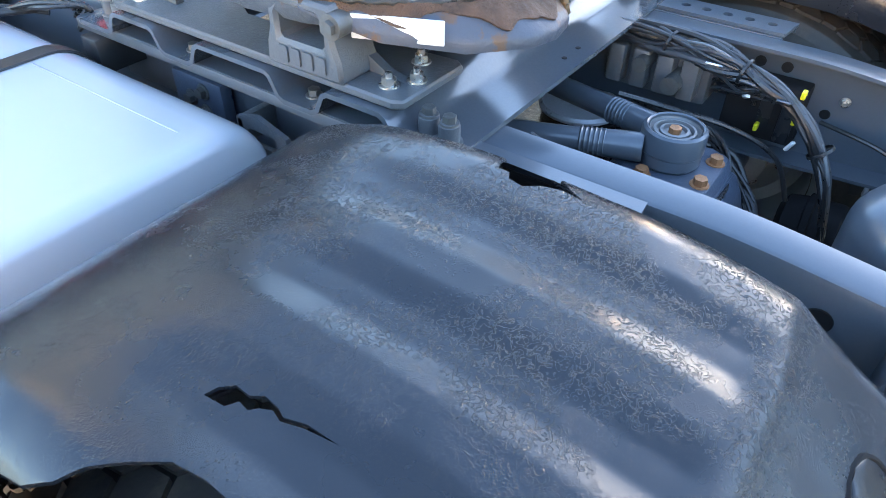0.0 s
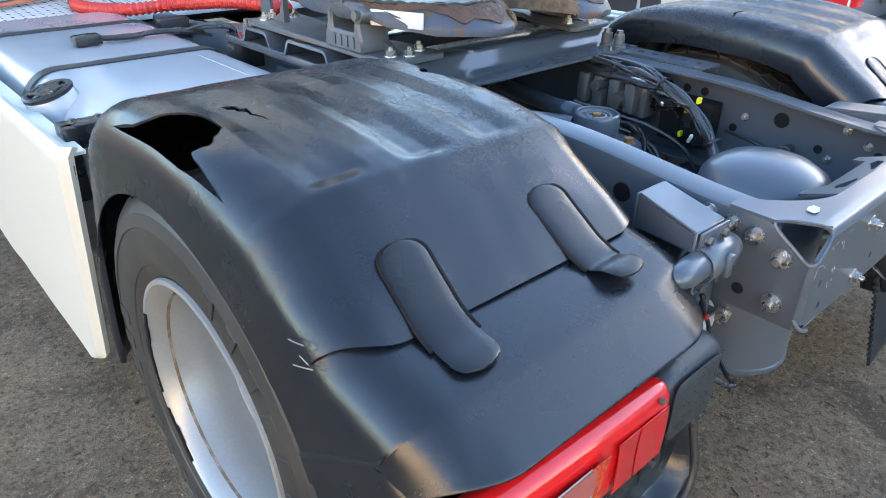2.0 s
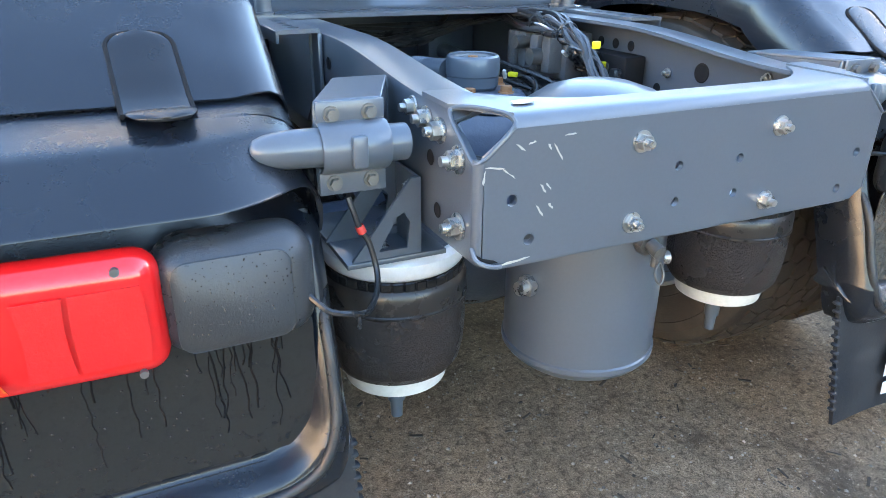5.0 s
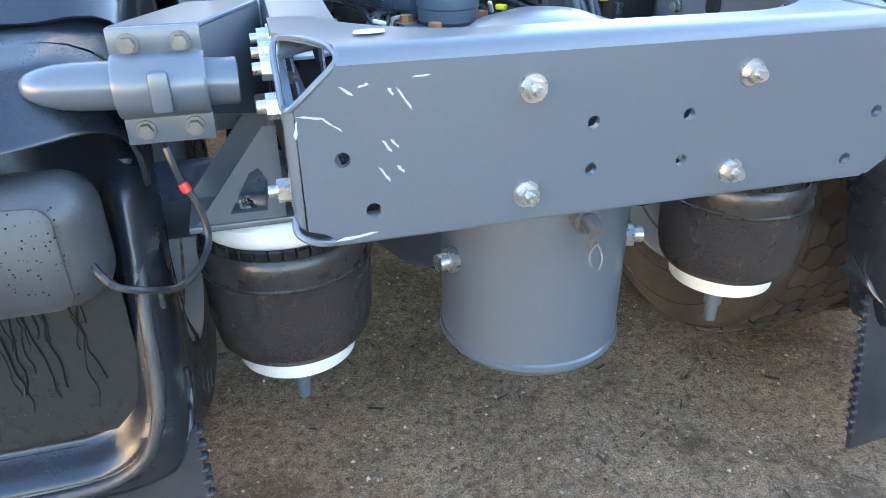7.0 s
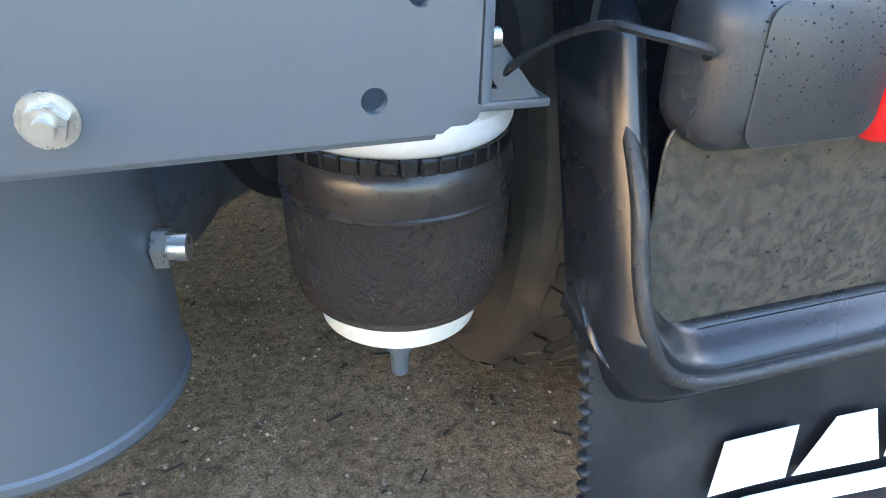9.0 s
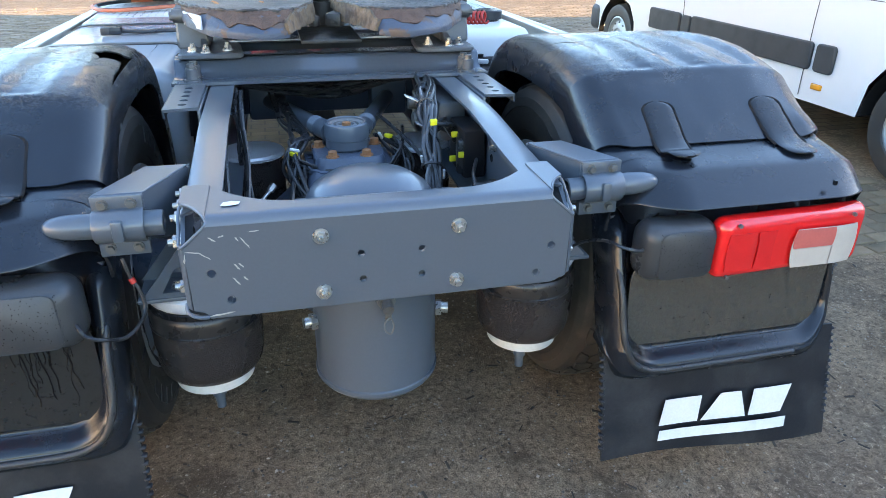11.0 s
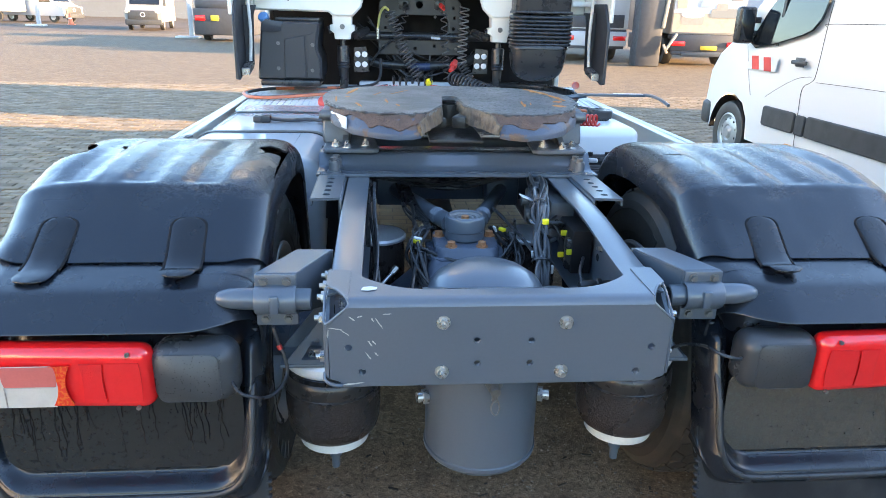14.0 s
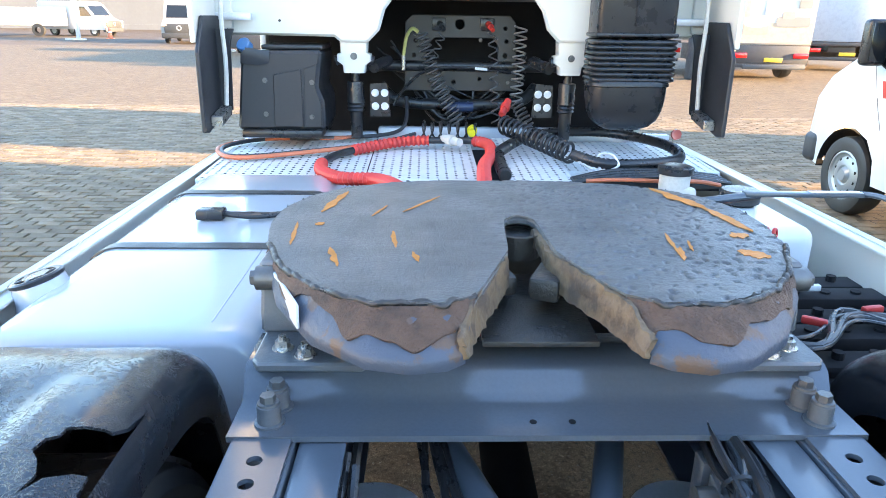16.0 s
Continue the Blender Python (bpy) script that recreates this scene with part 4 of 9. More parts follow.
def tail_lamp(side):
    bm = bmesh.new()
    box(bm, (-0.999, 0.033, 0.767), (0.430, 0.062, 0.158), 0.030, seg=6)
    for v in bm.verts:                                   # the outer end sweeps back round the corner
        k = max(0.0, (-1.10 - v.co.x) / 0.11)
        v.co.y += 0.022 * k * k
        v.co.z += 0.004 * k
    lamp = part("tail_lamp", bm, RED_LENS, truck, "red tail lamp with a clear reversing section", 50, side > 0)
    lamp.location = (0, 0.024, 0)

    def face_y(x):
        k = max(0.0, (-1.10 - x) / 0.11)
        return 0.002 + 0.022 * k * k

    def patch(name, x0, x1, z0, z1, mat, lift=0.0025, bow=0.0):
        bm = bmesh.new()
        rows = []
        for i in range(9):
            z = z0 + (z1 - z0) * i / 8
            c = bow * (1 - (2 * i / 8 - 1) ** 2)
            rows.append([(x0 - c + (x1 - x0 + 2 * c) * j / 10, face_y(x0 - c + (x1 - x0 + 2 * c) * j / 10) - lift, z) for j in range(11)])
        sheet(bm, rows)
        bmesh.ops.recalc_face_normals(bm, faces=bm.faces[:])
        thicken(bm, 0.002)
        part(name, bm, mat, lamp, "", 45, side > 0)

    patch("inner_reflector", -0.935, -0.885, 0.716, 0.812, RED_DEEP, 0.0009, -0.004)
    patch("inner_reflector", -0.880, -0.808, 0.716, 0.812, RED_DEEP, 0.0009, 0.003)
    patch("clear_lens", -1.168, -0.995, 0.706, 0.808, CLEAR_LENS, 0.0022, 0.01)
    patch("pink_lens", -1.098, -0.990, 0.758, 0.807, PINK_LENS, 0.0045, 0.004)
    for x0, x1, z0, z1 in ((-1.1005, -1.0985, 0.708, 0.758), (-1.098, -0.992, 0.7565, 0.7585)):
        patch("lens_divider", x0, x1, z0, z1, DIVIDER, 0.0050)
    if side < 0:
        patch("reflector", -1.000, -0.955, 0.710, 0.808, AMBER, 0.0018, -0.0145)
    for x, z in ((-1.15, 0.832), (-0.83, 0.832), (-1.13, 0.698), (-0.82, 0.698)):
        bm = bmesh.new()
        cyl(bm, (x, face_y(x) + 0.003, z), (x, face_y(x) - 0.004, z), 0.005, seg=10)
        part("screw", bm, BOLT_DARK, lamp, mirror=side > 0)
    bm = bmesh.new()                                     # plastic end housing beside the lenses
    box(bm, (-0.698, 0.058, 0.767), (0.196, 0.10, 0.150), 0.042, seg=7)
    prism(bm, rounded(-0.776, 0.706, -0.636, 0.826, 0.020, 5), 0.0009, Matrix.Translation((0, 0.0082, 0)) @ UP_XZ, bevel=0.0008)
    part("lamp_housing", bm, HOUSING, lamp, "black plastic end housing with raindrops", 50, side > 0)
    rng = random.Random(31)
    bm = bmesh.new()                                     # raindrops on the housing
    for i in range(150):
        x, z, r = rng.uniform(-0.765, -0.63), rng.uniform(0.72, 0.825), rng.uniform(0.0005, 0.0013)
        y = 0.0073 if abs(x + 0.705) < 0.068 and abs(z - 0.766) < 0.058 else 0.0082
        lathe(bm, [(r, -0.001), (r * 0.9, r * 0.3), (r * 0.5, r * 0.65), (0, r * 0.75)], Matrix.Translation((x, y, z)) @ frame_to((0, -1, 0)), 6)
    tagged(part("raindrops", bm, WATER, lamp, mirror=side > 0), kind="stuff")
    bm = bmesh.new()                                     # grommet for the cable
    cyl(bm, (-0.618, 0.05, 0.790), (-0.606, 0.045, 0.790), 0.02, 0.012, 14)
    part("grommet", bm, CABLE, lamp, mirror=side > 0)


for side, tears in ((-1, [HOLE_OUTER, CRACK, HOLE_INNER]), (1, [CRACK_RIGHT])):
    cover = mudguard_cover(side, tears)
    strap(side, -1.070, -1.081, cover)
    strap(side, -0.758, -0.748, cover, 0.013)
    for y, x in ((0.765, -0.904), (0.462, -0.748)):      # rivets in the grooves
        bm = bmesh.new()
        lathe(bm, [(0.008, 0), (0.007, 0.002), (0.003, 0.003), (0, 0.0033)], Matrix.Translation((x, y, 1.131 if y > 0.6 else 1.094)), 14)
        part("rivet", bm, DARK_PLASTIC, cover, mirror=side > 0)
    mudguard_rear(side)
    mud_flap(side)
    tail_lamp(side)

# frayed pale edges where the left cover has split at the seam
for pts in ([(-1.253, 0.352, 0.968), (-1.253, 0.335, 0.972), (-1.250, 0.318, 0.975)], [(-1.254, 0.345, 0.930), (-1.254, 0.325, 0.938), (-1.250, 0.300, 0.946)], [(-1.251, 0.330, 0.952), (-1.249, 0.312, 0.946)]):
    bm = bmesh.new()
    tube(bm, pts, 0.0009, 5, 4)
    part("frayed_edge", bm, PALE_PLASTIC, truck, "pale frayed plastic edge")


# ---- wheels ----
def wheel(x, outward, dusty=False, rim=True):
    """A tyre with its tread blocks and a silver rim; outward: the way its open side faces."""
    m = Matrix.Translation((x, AXLE_Y, AXLE_Z)) @ Matrix.Rotation(radians(90 * outward), 4, "Y")
    w, r = 0.150, TYRE_R - 0.010
    bm = bmesh.new()
    prof = [(0.300, -0.105), (0.303, -0.128), (0.330, -0.146), (0.372, -0.157), (0.415, -0.158), (0.455, -0.148), (0.480, -0.135), (r - 0.012, -0.124), (r, -0.10), (r + 0.002, 0.0),
            (r, 0.10), (r - 0.012, 0.124), (0.480, 0.135), (0.477, 0.138), (0.455, 0.148), (0.452, 0.151), (0.424, 0.158), (0.421, 0.155), (0.372, 0.157), (0.344, 0.151), (0.341, 0.148), (0.330, 0.146), (0.303, 0.128), (0.300, 0.105)]
    lathe(bm, prof, m, 96)
    tyre = part("tyre", bm, TYRE_DUSTY if dusty else RUBBER, None, "black tyre with brown dust on its wall" if dusty else "worn black tyre", 30)
    rng = random.Random(3)
    bm = bmesh.new()                                      # six-sided tread blocks, worn and uneven
    n, high, wide = 54, 0.058, 0.0765
    for i in range(n):
        for k in range(-2, 3):
            zc = (k + (0.5 if i % 2 else 0.0)) * high
            if abs(zc) > 0.118:
                continue
            ac = 2 * math.pi * i / n
            gap = 0.0036
            hw, hh = wide / 2 - gap * 1.15, high / 2 - gap
            base = [(hw, 0), (hw * 0.52, hh), (-hw * 0.52, hh), (-hw, 0), (-hw * 0.52, -hh), (hw * 0.52, -hh)]
            base = [(ac + (u + rng.uniform(-0.0012, 0.0012)) / TYRE_R, max(-0.121, min(0.121, zc + v + rng.uniform(-0.0010, 0.0010)))) for u, v in base]
            rt = TYRE_R + rng.uniform(-0.0015, 0.001)
            drop = lambda z: 0.009 * smoothstep(0.095, 0.121, abs(z))
            lo = [bm.verts.new(m @ Vector(((r - 0.006) * math.cos(a), (r - 0.006) * math.sin(a), z))) for a, z in base]
            hi = [bm.verts.new(m @ Vector(((rt - drop(z)) * math.cos(a), (rt - drop(z)) * math.sin(a), z))) for a, z in base]
            bm.faces.new(hi)
            for j in range(6):
                q = (j + 1) % 6
                bm.faces.new((lo[j], lo[q], hi[q], hi[j]))
    bmesh.ops.recalc_face_normals(bm, faces=bm.faces[:])
    # the tread seen through the torn hole takes the brightened colour
    tread = part("tread", bm, TREAD_LIFTED if x < -1 else TREAD_DARK, None, "", 20)
    tagged(tread, kind="stuff")
    made = [tyre, tread]
    for i in range(16):                                    # raised bars on the wall
        a = radians(-100 + i * 11 + (92 if i > 7 else 0)) if outward < 0 else radians(80 + i * 11 + (92 if i > 7 else 0))
        c = m @ Matrix.Rotation(a, 4, "Z")
        bm = bmesh.new()
        box(bm, c @ Vector((0.398, 0, 0.1565)), (0.050, 0.034, 0.006), 0.0012, (c.to_3x3()), 1)
        made.append(part("wall_mark", bm, RUBBER, None, "", 20))
    bm = bmesh.new()
    lathe(bm, [(0.288, -0.12), (0.292, 0.10), (0.305, 0.128), (0.312, 0.138), (0.310, 0.146), (0.300, 0.147), (0.290, 0.138), (0.280, 0.118), (0.268, 0.095), (0.262, 0.02), (0.256, -0.05),
               (0.240, -0.085), (0.205, -0.097), (0.175, -0.090), (0.14, -0.085), (0.135, 0.02), (0.10, 0.03), (0.0, 0.034)], m, 72)
    made.append(part("rim", bm, RIM_SILVER, None, "silver steel rim, chipped at its lip", 30))
    bm = bmesh.new()                                       # brown film of brake dust round the barrel
    lathe(bm, [(0.2735, 0.1085), (0.2700, 0.102)], m, 72)
    made.append(part("dust_ring", bm, RUST_FILM, None, "", 30))
    for k in range(9):                                     # scuffed lip
        bm = bmesh.new()
        c = m @ Matrix.Rotation(radians(70 + k * 9 if outward < 0 else 250 + k * 9), 4, "Z")
        box(bm, c @ Vector((0.299 - 0.003 * math.sin(k * 2.1), 0, 0.1455)), (0.010 + 0.006 * math.sin(k), 0.052, 0.006), 0.002, c.to_3x3(), 1)
        made.append(part("rim_scuff", bm, SHADOW_BLACK, None, "", 30))
    top = part("wheel", bmesh.new(), RUBBER, truck)
    for o in made:
        o.parent = top
    for i in range(10):
        a = 2 * math.pi * i / 10
        bolt(top, m @ Vector((0.168 * math.cos(a), 0.168 * math.sin(a), -0.09)), m.to_3x3() @ Vector((0, 0, 1)), 0.018)
    return top


wheel(-1.086, -1)
wheel(1.086, 1)
wheel(-0.752, 1)
wheel(0.752, -1, dusty=True)


# ---- chassis ----
def rail_top(y):
    return 0.964 if y < 0.12 else 0.964 + 0.038 * smoothstep(0.12, 0.64, y) if y < 0.64 else 1.002 - 0.062 * smoothstep(2.1, 2.8, y)


def rail(side):
    ys = [0.012] + steps(0.05, 0.75, 28) + steps(0.8, 4.4, 40)
    bm = bmesh.new()
    rows = []
    for y in ys:
        top, low = rail_top(y), 0.758 - 0.02 * smoothstep(0.2, 0.7, y)
        sec = [(-0.318, low), (-0.384, low), (-0.391, low + 0.004), (-0.394, low + 0.012), (-0.394, top - 0.014), (-0.391, top - 0.004), (-0.384, top), (-0.318, top)]
        if y < 0.09:                                           # the web's corner is cut away at its end
            cut = 0.902 + 0.052 * smoothstep(0.012, 0.088, y)
            sec = sec[:4] + [(-0.394, cut - 0.003), (-0.394, cut - 0.002), (-0.394, cut - 0.001), (-0.394, cut)]
        rows.append([(x, y, z) for x, z in sec])
    sheet(bm, rows)
    bmesh.ops.recalc_face_normals(bm, faces=bm.faces[:])
    thicken(bm, 0.008)
    ob = part("frame_rail", bm, CHASSIS, truck, "grey painted steel frame rail with bolt holes", 35, side > 0)
    # holes in the web: short dark sleeves with a rim
    for y, z, r in ((0.415, 0.915, 0.020), (0.66, 0.945, 0.011), (0.72, 0.945, 0.011), (0.78, 0.945, 0.011), (0.30, 0.86, 0.010), (0.125, 0.806, 0.010), (0.150, 0.880, 0.010), (0.55, 0.86, 0.010)):
        for x, d in ((-0.3955, -1), (-0.3845, 1)):
            bm = bmesh.new()
            lathe(bm, [(r + 0.002, 0), (r, 0.0012), (r - 0.001, 0.0012), (r - 0.0015, 0.0004), (0, 0.0004)], Matrix.Translation((x, y, z)) @ frame_to((d, 0, 0)), 18)
            part("bolt_hole", bm, SHADOW_BLACK, ob, mirror=side > 0)
    for y, z, r in ((0.060, 0.900, 0.020), (0.056, 0.805, 0.020), (0.118, 0.927, 0.019), (0.165, 0.935, 0.018), (0.215, 0.942, 0.017), (0.50, 0.85, 0.014), (0.62, 0.80, 0.014)):
        bolt(ob, (-0.395 * -side, y, z), (side, 0, 0), r, turn=y * 20)
    for y, z in ((0.18, 0.90), (0.27, 0.84), (0.24, 0.93), (0.35, 0.79), (0.52, 0.9)):
        bolt(ob, (0.384 * side, y, z), (-side, 0, 0), 0.012, turn=y * 30)
    return ob


for side in (-1, 1):
    rail(side)

# rear cross member: plate, top flange with a swept cut-out, folded ends
bm = bmesh.new()
outline = [(-0.386, 0.775), (-0.362, 0.758), (0.362, 0.758), (0.386, 0.775), (0.388, 0.915), (0.343, 0.951), (-0.343, 0.951), (-0.388, 0.915)]
holes = [ring2(x, z, r, 14) for x, z, r in ((-0.344, 0.854, 0.0085), (-0.314, 0.793, 0.0085), (0.348, 0.845, 0.0085), (0.318, 0.783, 0.0085),
                                             (-0.057, 0.868, 0.0075), (-0.055, 0.811, 0.0075), (0.067, 0.866, 0.0075), (0.066, 0.809, 0.0075))]
prism(bm, outline, 0.009, Matrix.Translation((0, 0.009, 0)) @ UP_XZ, holes)
cm = part("rear_cross_member", bm, CHASSIS, truck, "grey painted rear cross member, scratched at one end", 30)
bm = bmesh.new()                                            # bend and top flange
rows = []
n = 64
for i in range(n + 1):
    x = -0.343 + 0.686 * i / n
    a = abs(x)
    depth = 0.060 + 0.112 * max(0.0, (a - 0.16) / 0.183) ** 2.2
    rows.append([(x, 0.0, 0.950), (x, 0.002, 0.957), (x, 0.007, 0.963), (x, 0.014, 0.9665), (x, 0.03, 0.9675), (x, max(0.04, depth), 0.9685)])
sheet(bm, rows)
bmesh.ops.recalc_face_normals(bm, faces=bm.faces[:])
thicken(bm, 0.008)
part("top_flange", bm, CHASSIS, cm, "", 40)
bm = bmesh.new()                                            # bottom flange and folded ends
boxed(bm, (-0.36, 0.004, 0.752), (0.36, 0.07, 0.761), 0.003)
part("bottom_flange", bm, CHASSIS, cm)
for side in (-1, 1):
    bm = bmesh.new()
    rows = [[(-0.3885, 0.0, z), (-0.3925, 0.0012, z), (-0.3965, 0.0045, z), (-0.3985, 0.009, z), (-0.3990, 0.0115, z)] for z in steps(0.775, 0.913, 6)]
    sheet(bm, rows)
    bmesh.ops.recalc_face_normals(bm, faces=bm.faces[:])
    thicken(bm, 0.006)
    part("folded_end", bm, CHASSIS, cm, "", 40, side > 0)
    bm = bmesh.new()                                        # wing of the top flange, lapped over the rail
    rows = [[(x, y0 + (y1 - y0) * k / 6, 0.9695 + 0.002 * k / 6) for k in range(7)] for x, y0, y1 in ((-0.343, 0.008, 0.172), (-0.352, 0.030, 0.176), (-0.366, 0.056, 0.178), (-0.380, 0.076, 0.178), (-0.390, 0.084, 0.178), (-0.397, 0.089, 0.176))]
    sheet(bm, rows)
    bmesh.ops.recalc_face_normals(bm, faces=bm.faces[:])
    thicken(bm, 0.007)
    part("flange_wing", bm, CHASSIS, cm, "", 40, side > 0)
    bm = bmesh.new()                                        # rounded lip round the corner opening
    tube(bm, [(-0.343, 0.004, 0.954), (-0.345, 0.014, 0.965), (-0.354, 0.034, 0.968), (-0.372, 0.066, 0.968), (-0.392, 0.088, 0.964), (-0.398, 0.078, 0.951), (-0.398, 0.045, 0.928), (-0.397, 0.016, 0.908), (-0.390, 0.002, 0.912), (-0.366, 0.001, 0.933)], 0.0034, 8, 5, True)
    part("corner_lip", bm, CHASSIS, cm, mirror=side > 0)
for x, z in ((-0.134, 0.913), (0.143, 0.910), (-0.135, 0.790), (0.140, 0.787)):
    bolt(cm, (x, 0, z), (0, -1, 0), 0.0165, turn=x * 9)
bm = bmesh.new()                                            # curled edge at the bent lower corner
tube(bm, [(-0.398, 0.010, 0.790), (-0.398, -0.001, 0.778), (-0.388, -0.007, 0.770), (-0.374, -0.009, 0.7655), (-0.360, -0.004, 0.762)], 0.0038, 8, 5)
part("curled_edge", bm, CHASSIS, cm)
bm = bmesh.new()
prism(bm, [(-0.396, 0.784), (-0.386, 0.777), (-0.368, 0.771), (-0.362, 0.767), (-0.376, 0.768), (-0.392, 0.775)], 0.0012, Matrix.Translation((0, -0.0002, 0)) @ UP_XZ)
part("corner_gap", bm, SHADOW_BLACK, cm)
rng = random.Random(7)
for x, z, l, a in ((-0.372, 0.902, 0.030, -8), (-0.352, 0.893, 0.028, -38), (-0.388, 0.890, 0.020, 82), (-0.335, 0.926, 0.018, -35), (-0.318, 0.930, 0.012, 15), (-0.258, 0.936, 0.020, 3), (-0.276, 0.914, 0.030, -58), (-0.290, 0.922, 0.010, -60),
                   (-0.296, 0.865, 0.018, -52), (-0.288, 0.867, 0.014, -50), (-0.300, 0.834, 0.022, -56), (-0.282, 0.838, 0.012, -50), (-0.335, 0.7645, 0.050, 6)):
    bm = bmesh.new()                                        # scratches through the paint
    e = [rng.uniform(0.0006, 0.0024) for _ in range(6)]
    pts = [(-l / 2, -e[0] * 0.4), (-l / 6, -e[1]), (l / 5, -e[2]), (l / 2, -0.0005), (l / 3, e[3]), (l / 12, e[4] * 0.4), (-l / 4, e[5])]
    prism(bm, pts, 0.0006, Matrix.Translation((x, -0.0004, z)) @ UP_XZ @ Matrix.Rotation(radians(a), 4, "Z"))
    part("scratch", bm, SCRATCH, cm)
bm = bmesh.new()
prism(bm, [(-0.018, -0.008), (-0.004, -0.012), (0.016, -0.006), (0.018, 0.006), (0.002, 0.011), (-0.014, 0.007)], 0.0012, Matrix.Translation((-0.298, 0.062, 0.9700)))
part("paint_chip", bm, WHITE_PAINT, cm)

bm = bmesh.new()                                            # tab of the flange round the tank, with two slots
prism(bm, [(-0.175, 0.058), (0.150, 0.058), (0.156, 0.140), (0.128, 0.142), (0.105, 0.108), (-0.105, 0.108), (-0.146, 0.142), (-0.174, 0.140)], 0.007, Matrix.Translation((0, 0, 0.9615)),
      [[(-0.134, 0.086), (-0.110, 0.091), (-0.05, 0.072), (-0.055, 0.066), (-0.12, 0.070)], [(0.030, 0.066), (0.027, 0.072), (0.085, 0.091), (0.112, 0.084), (0.10, 0.068)]])
bmesh.ops.transform(bm, matrix=Matrix.Translation((0, 0.058, 0.9665)) @ Matrix.Rotation(radians(-19), 4, "X") @ Matrix.Translation((0, -0.058, -0.9665)), verts=bm.verts[:])
part("tank_tab", bm, CHASSIS, cm)

# standing air tank behind the cross member
bm = bmesh.new()
c = Matrix.Translation((0.0, 0.275, 0))
lathe(bm, [(0, 0.360), (0.05, 0.362), (0.095, 0.371), (0.13, 0.386), (0.148, 0.401), (0.154, 0.412), (0.1575, 0.414), (0.1575, 0.424), (0.154, 0.427), (0.154, 0.862), (0.150, 0.884), (0.135, 0.907), (0.10, 0.930), (0.055, 0.944), (0, 0.948)], c, 56)
tank = part("air_tank", bm, CHASSIS, truck, "grey standing air tank with domed ends", 30)
for x, y, d in ((-0.150, 0.235, (-1, -0.25, 0)), (0.150, 0.235, (1, -0.25, 0))):
    bm = bmesh.new()
    q = Vector((x, y, 0.582))
    cyl(bm, q, q + Vector(d) * 0.014, 0.021, seg=6)
    cyl(bm, q + Vector(d) * 0.014, q + Vector(d) * 0.03, 0.014, seg=14)
    part("drain_plug", bm, STEEL, tank)
bm = bmesh.new()                                            # test valve at its back
cyl(bm, (0.005, 0.124, 0.69), (0.005, 0.10, 0.69), 0.022, seg=6)
cyl(bm, (0.005, 0.10, 0.69), (0.006, 0.075, 0.683), 0.013, seg=12)
cyl(bm, (0.006, 0.085, 0.688), (0.006, 0.085, 0.655), 0.008, seg=10)
tube(bm, [(0.008, 0.075, 0.665), (-0.004, 0.07, 0.655), (-0.004, 0.065, 0.638), (0.008, 0.065, 0.628), (0.016, 0.07, 0.643), (0.012, 0.075, 0.661)], 0.0022, 6, 4, True)
part("test_valve", bm, BOLT_DARK, tank)


def air_spring(side):
    x, y = 0.405 * side, 0.285
    c = Matrix.Translation((x, y, 0))
    bm = bmesh.new()
    lathe(bm, [(0.06, 0.466), (0.096, 0.467), (0.110, 0.472), (0.119, 0.486), (0.1245, 0.510), (0.127, 0.55), (0.128, 0.609)], c, 64)
    bag = part("air_spring", bm, BAG_RUBBER, truck, "black rubber air spring bellows with a white piston ring", 30)
    bm = bmesh.new()
    lathe(bm, [(0.128, 0.608), (0.1298, 0.610), (0.1298, 0.613), (0.128, 0.615), (0.1285, 0.632), (0.1275, 0.645), (0.124, 0.655), (0.119, 0.660), (0.09, 0.662)], c, 64)
    part("bag_collar", bm, BAG_SMOOTH, bag, "smooth shiny rubber collar", 30)
    bm = bmesh.new()
    lathe(bm, [(0, 0.434), (0.088, 0.434), (0.0935, 0.437), (0.098, 0.460), (0.097, 0.469), (0.05, 0.470)], c, 56)
    part("piston", bm, PISTON, bag, "white plastic piston ring")
    bm = bmesh.new()
    cyl(bm, (x, y, 0.436), (x, y, 0.368), 0.018, 0.017, 16)
    cyl(bm, (x, y, 0.368), (x, y, 0.330), 0.0125, 0.0115, 14)
    part("stud", bm, CHASSIS, bag)
    bm = bmesh.new()
    lathe(bm, [(0.09, 0.662), (0.116, 0.672), (0.122, 0.678), (0.1255, 0.688), (0.124, 0.702), (0.114, 0.712), (0, 0.7125)], c, 48)
    part("bead_plate", bm, ALU, bag, "zinc-plated bead plate")
    bm = bmesh.new()
    lathe(bm, [(0.108, 0.7128), (0.106, 0.7165), (0.03, 0.7175), (0.028, 0.735), (0, 0.736)], c, 40)
    part("top_disc", bm, AXLE_PAINT, bag, "dark painted top disc")
    for i in range(40):
        a = 2 * math.pi * i / 40
        bm = bmesh.new()
        box(bm, (x + 0.1205 * math.cos(a), y + 0.1205 * math.sin(a), 0.665), (0.007, 0.0185, 0.017), 0.002, Matrix.Rotation(a, 3, "Z"), 1)
        part("crimp", bm, STRAP_RUBBER, bag)


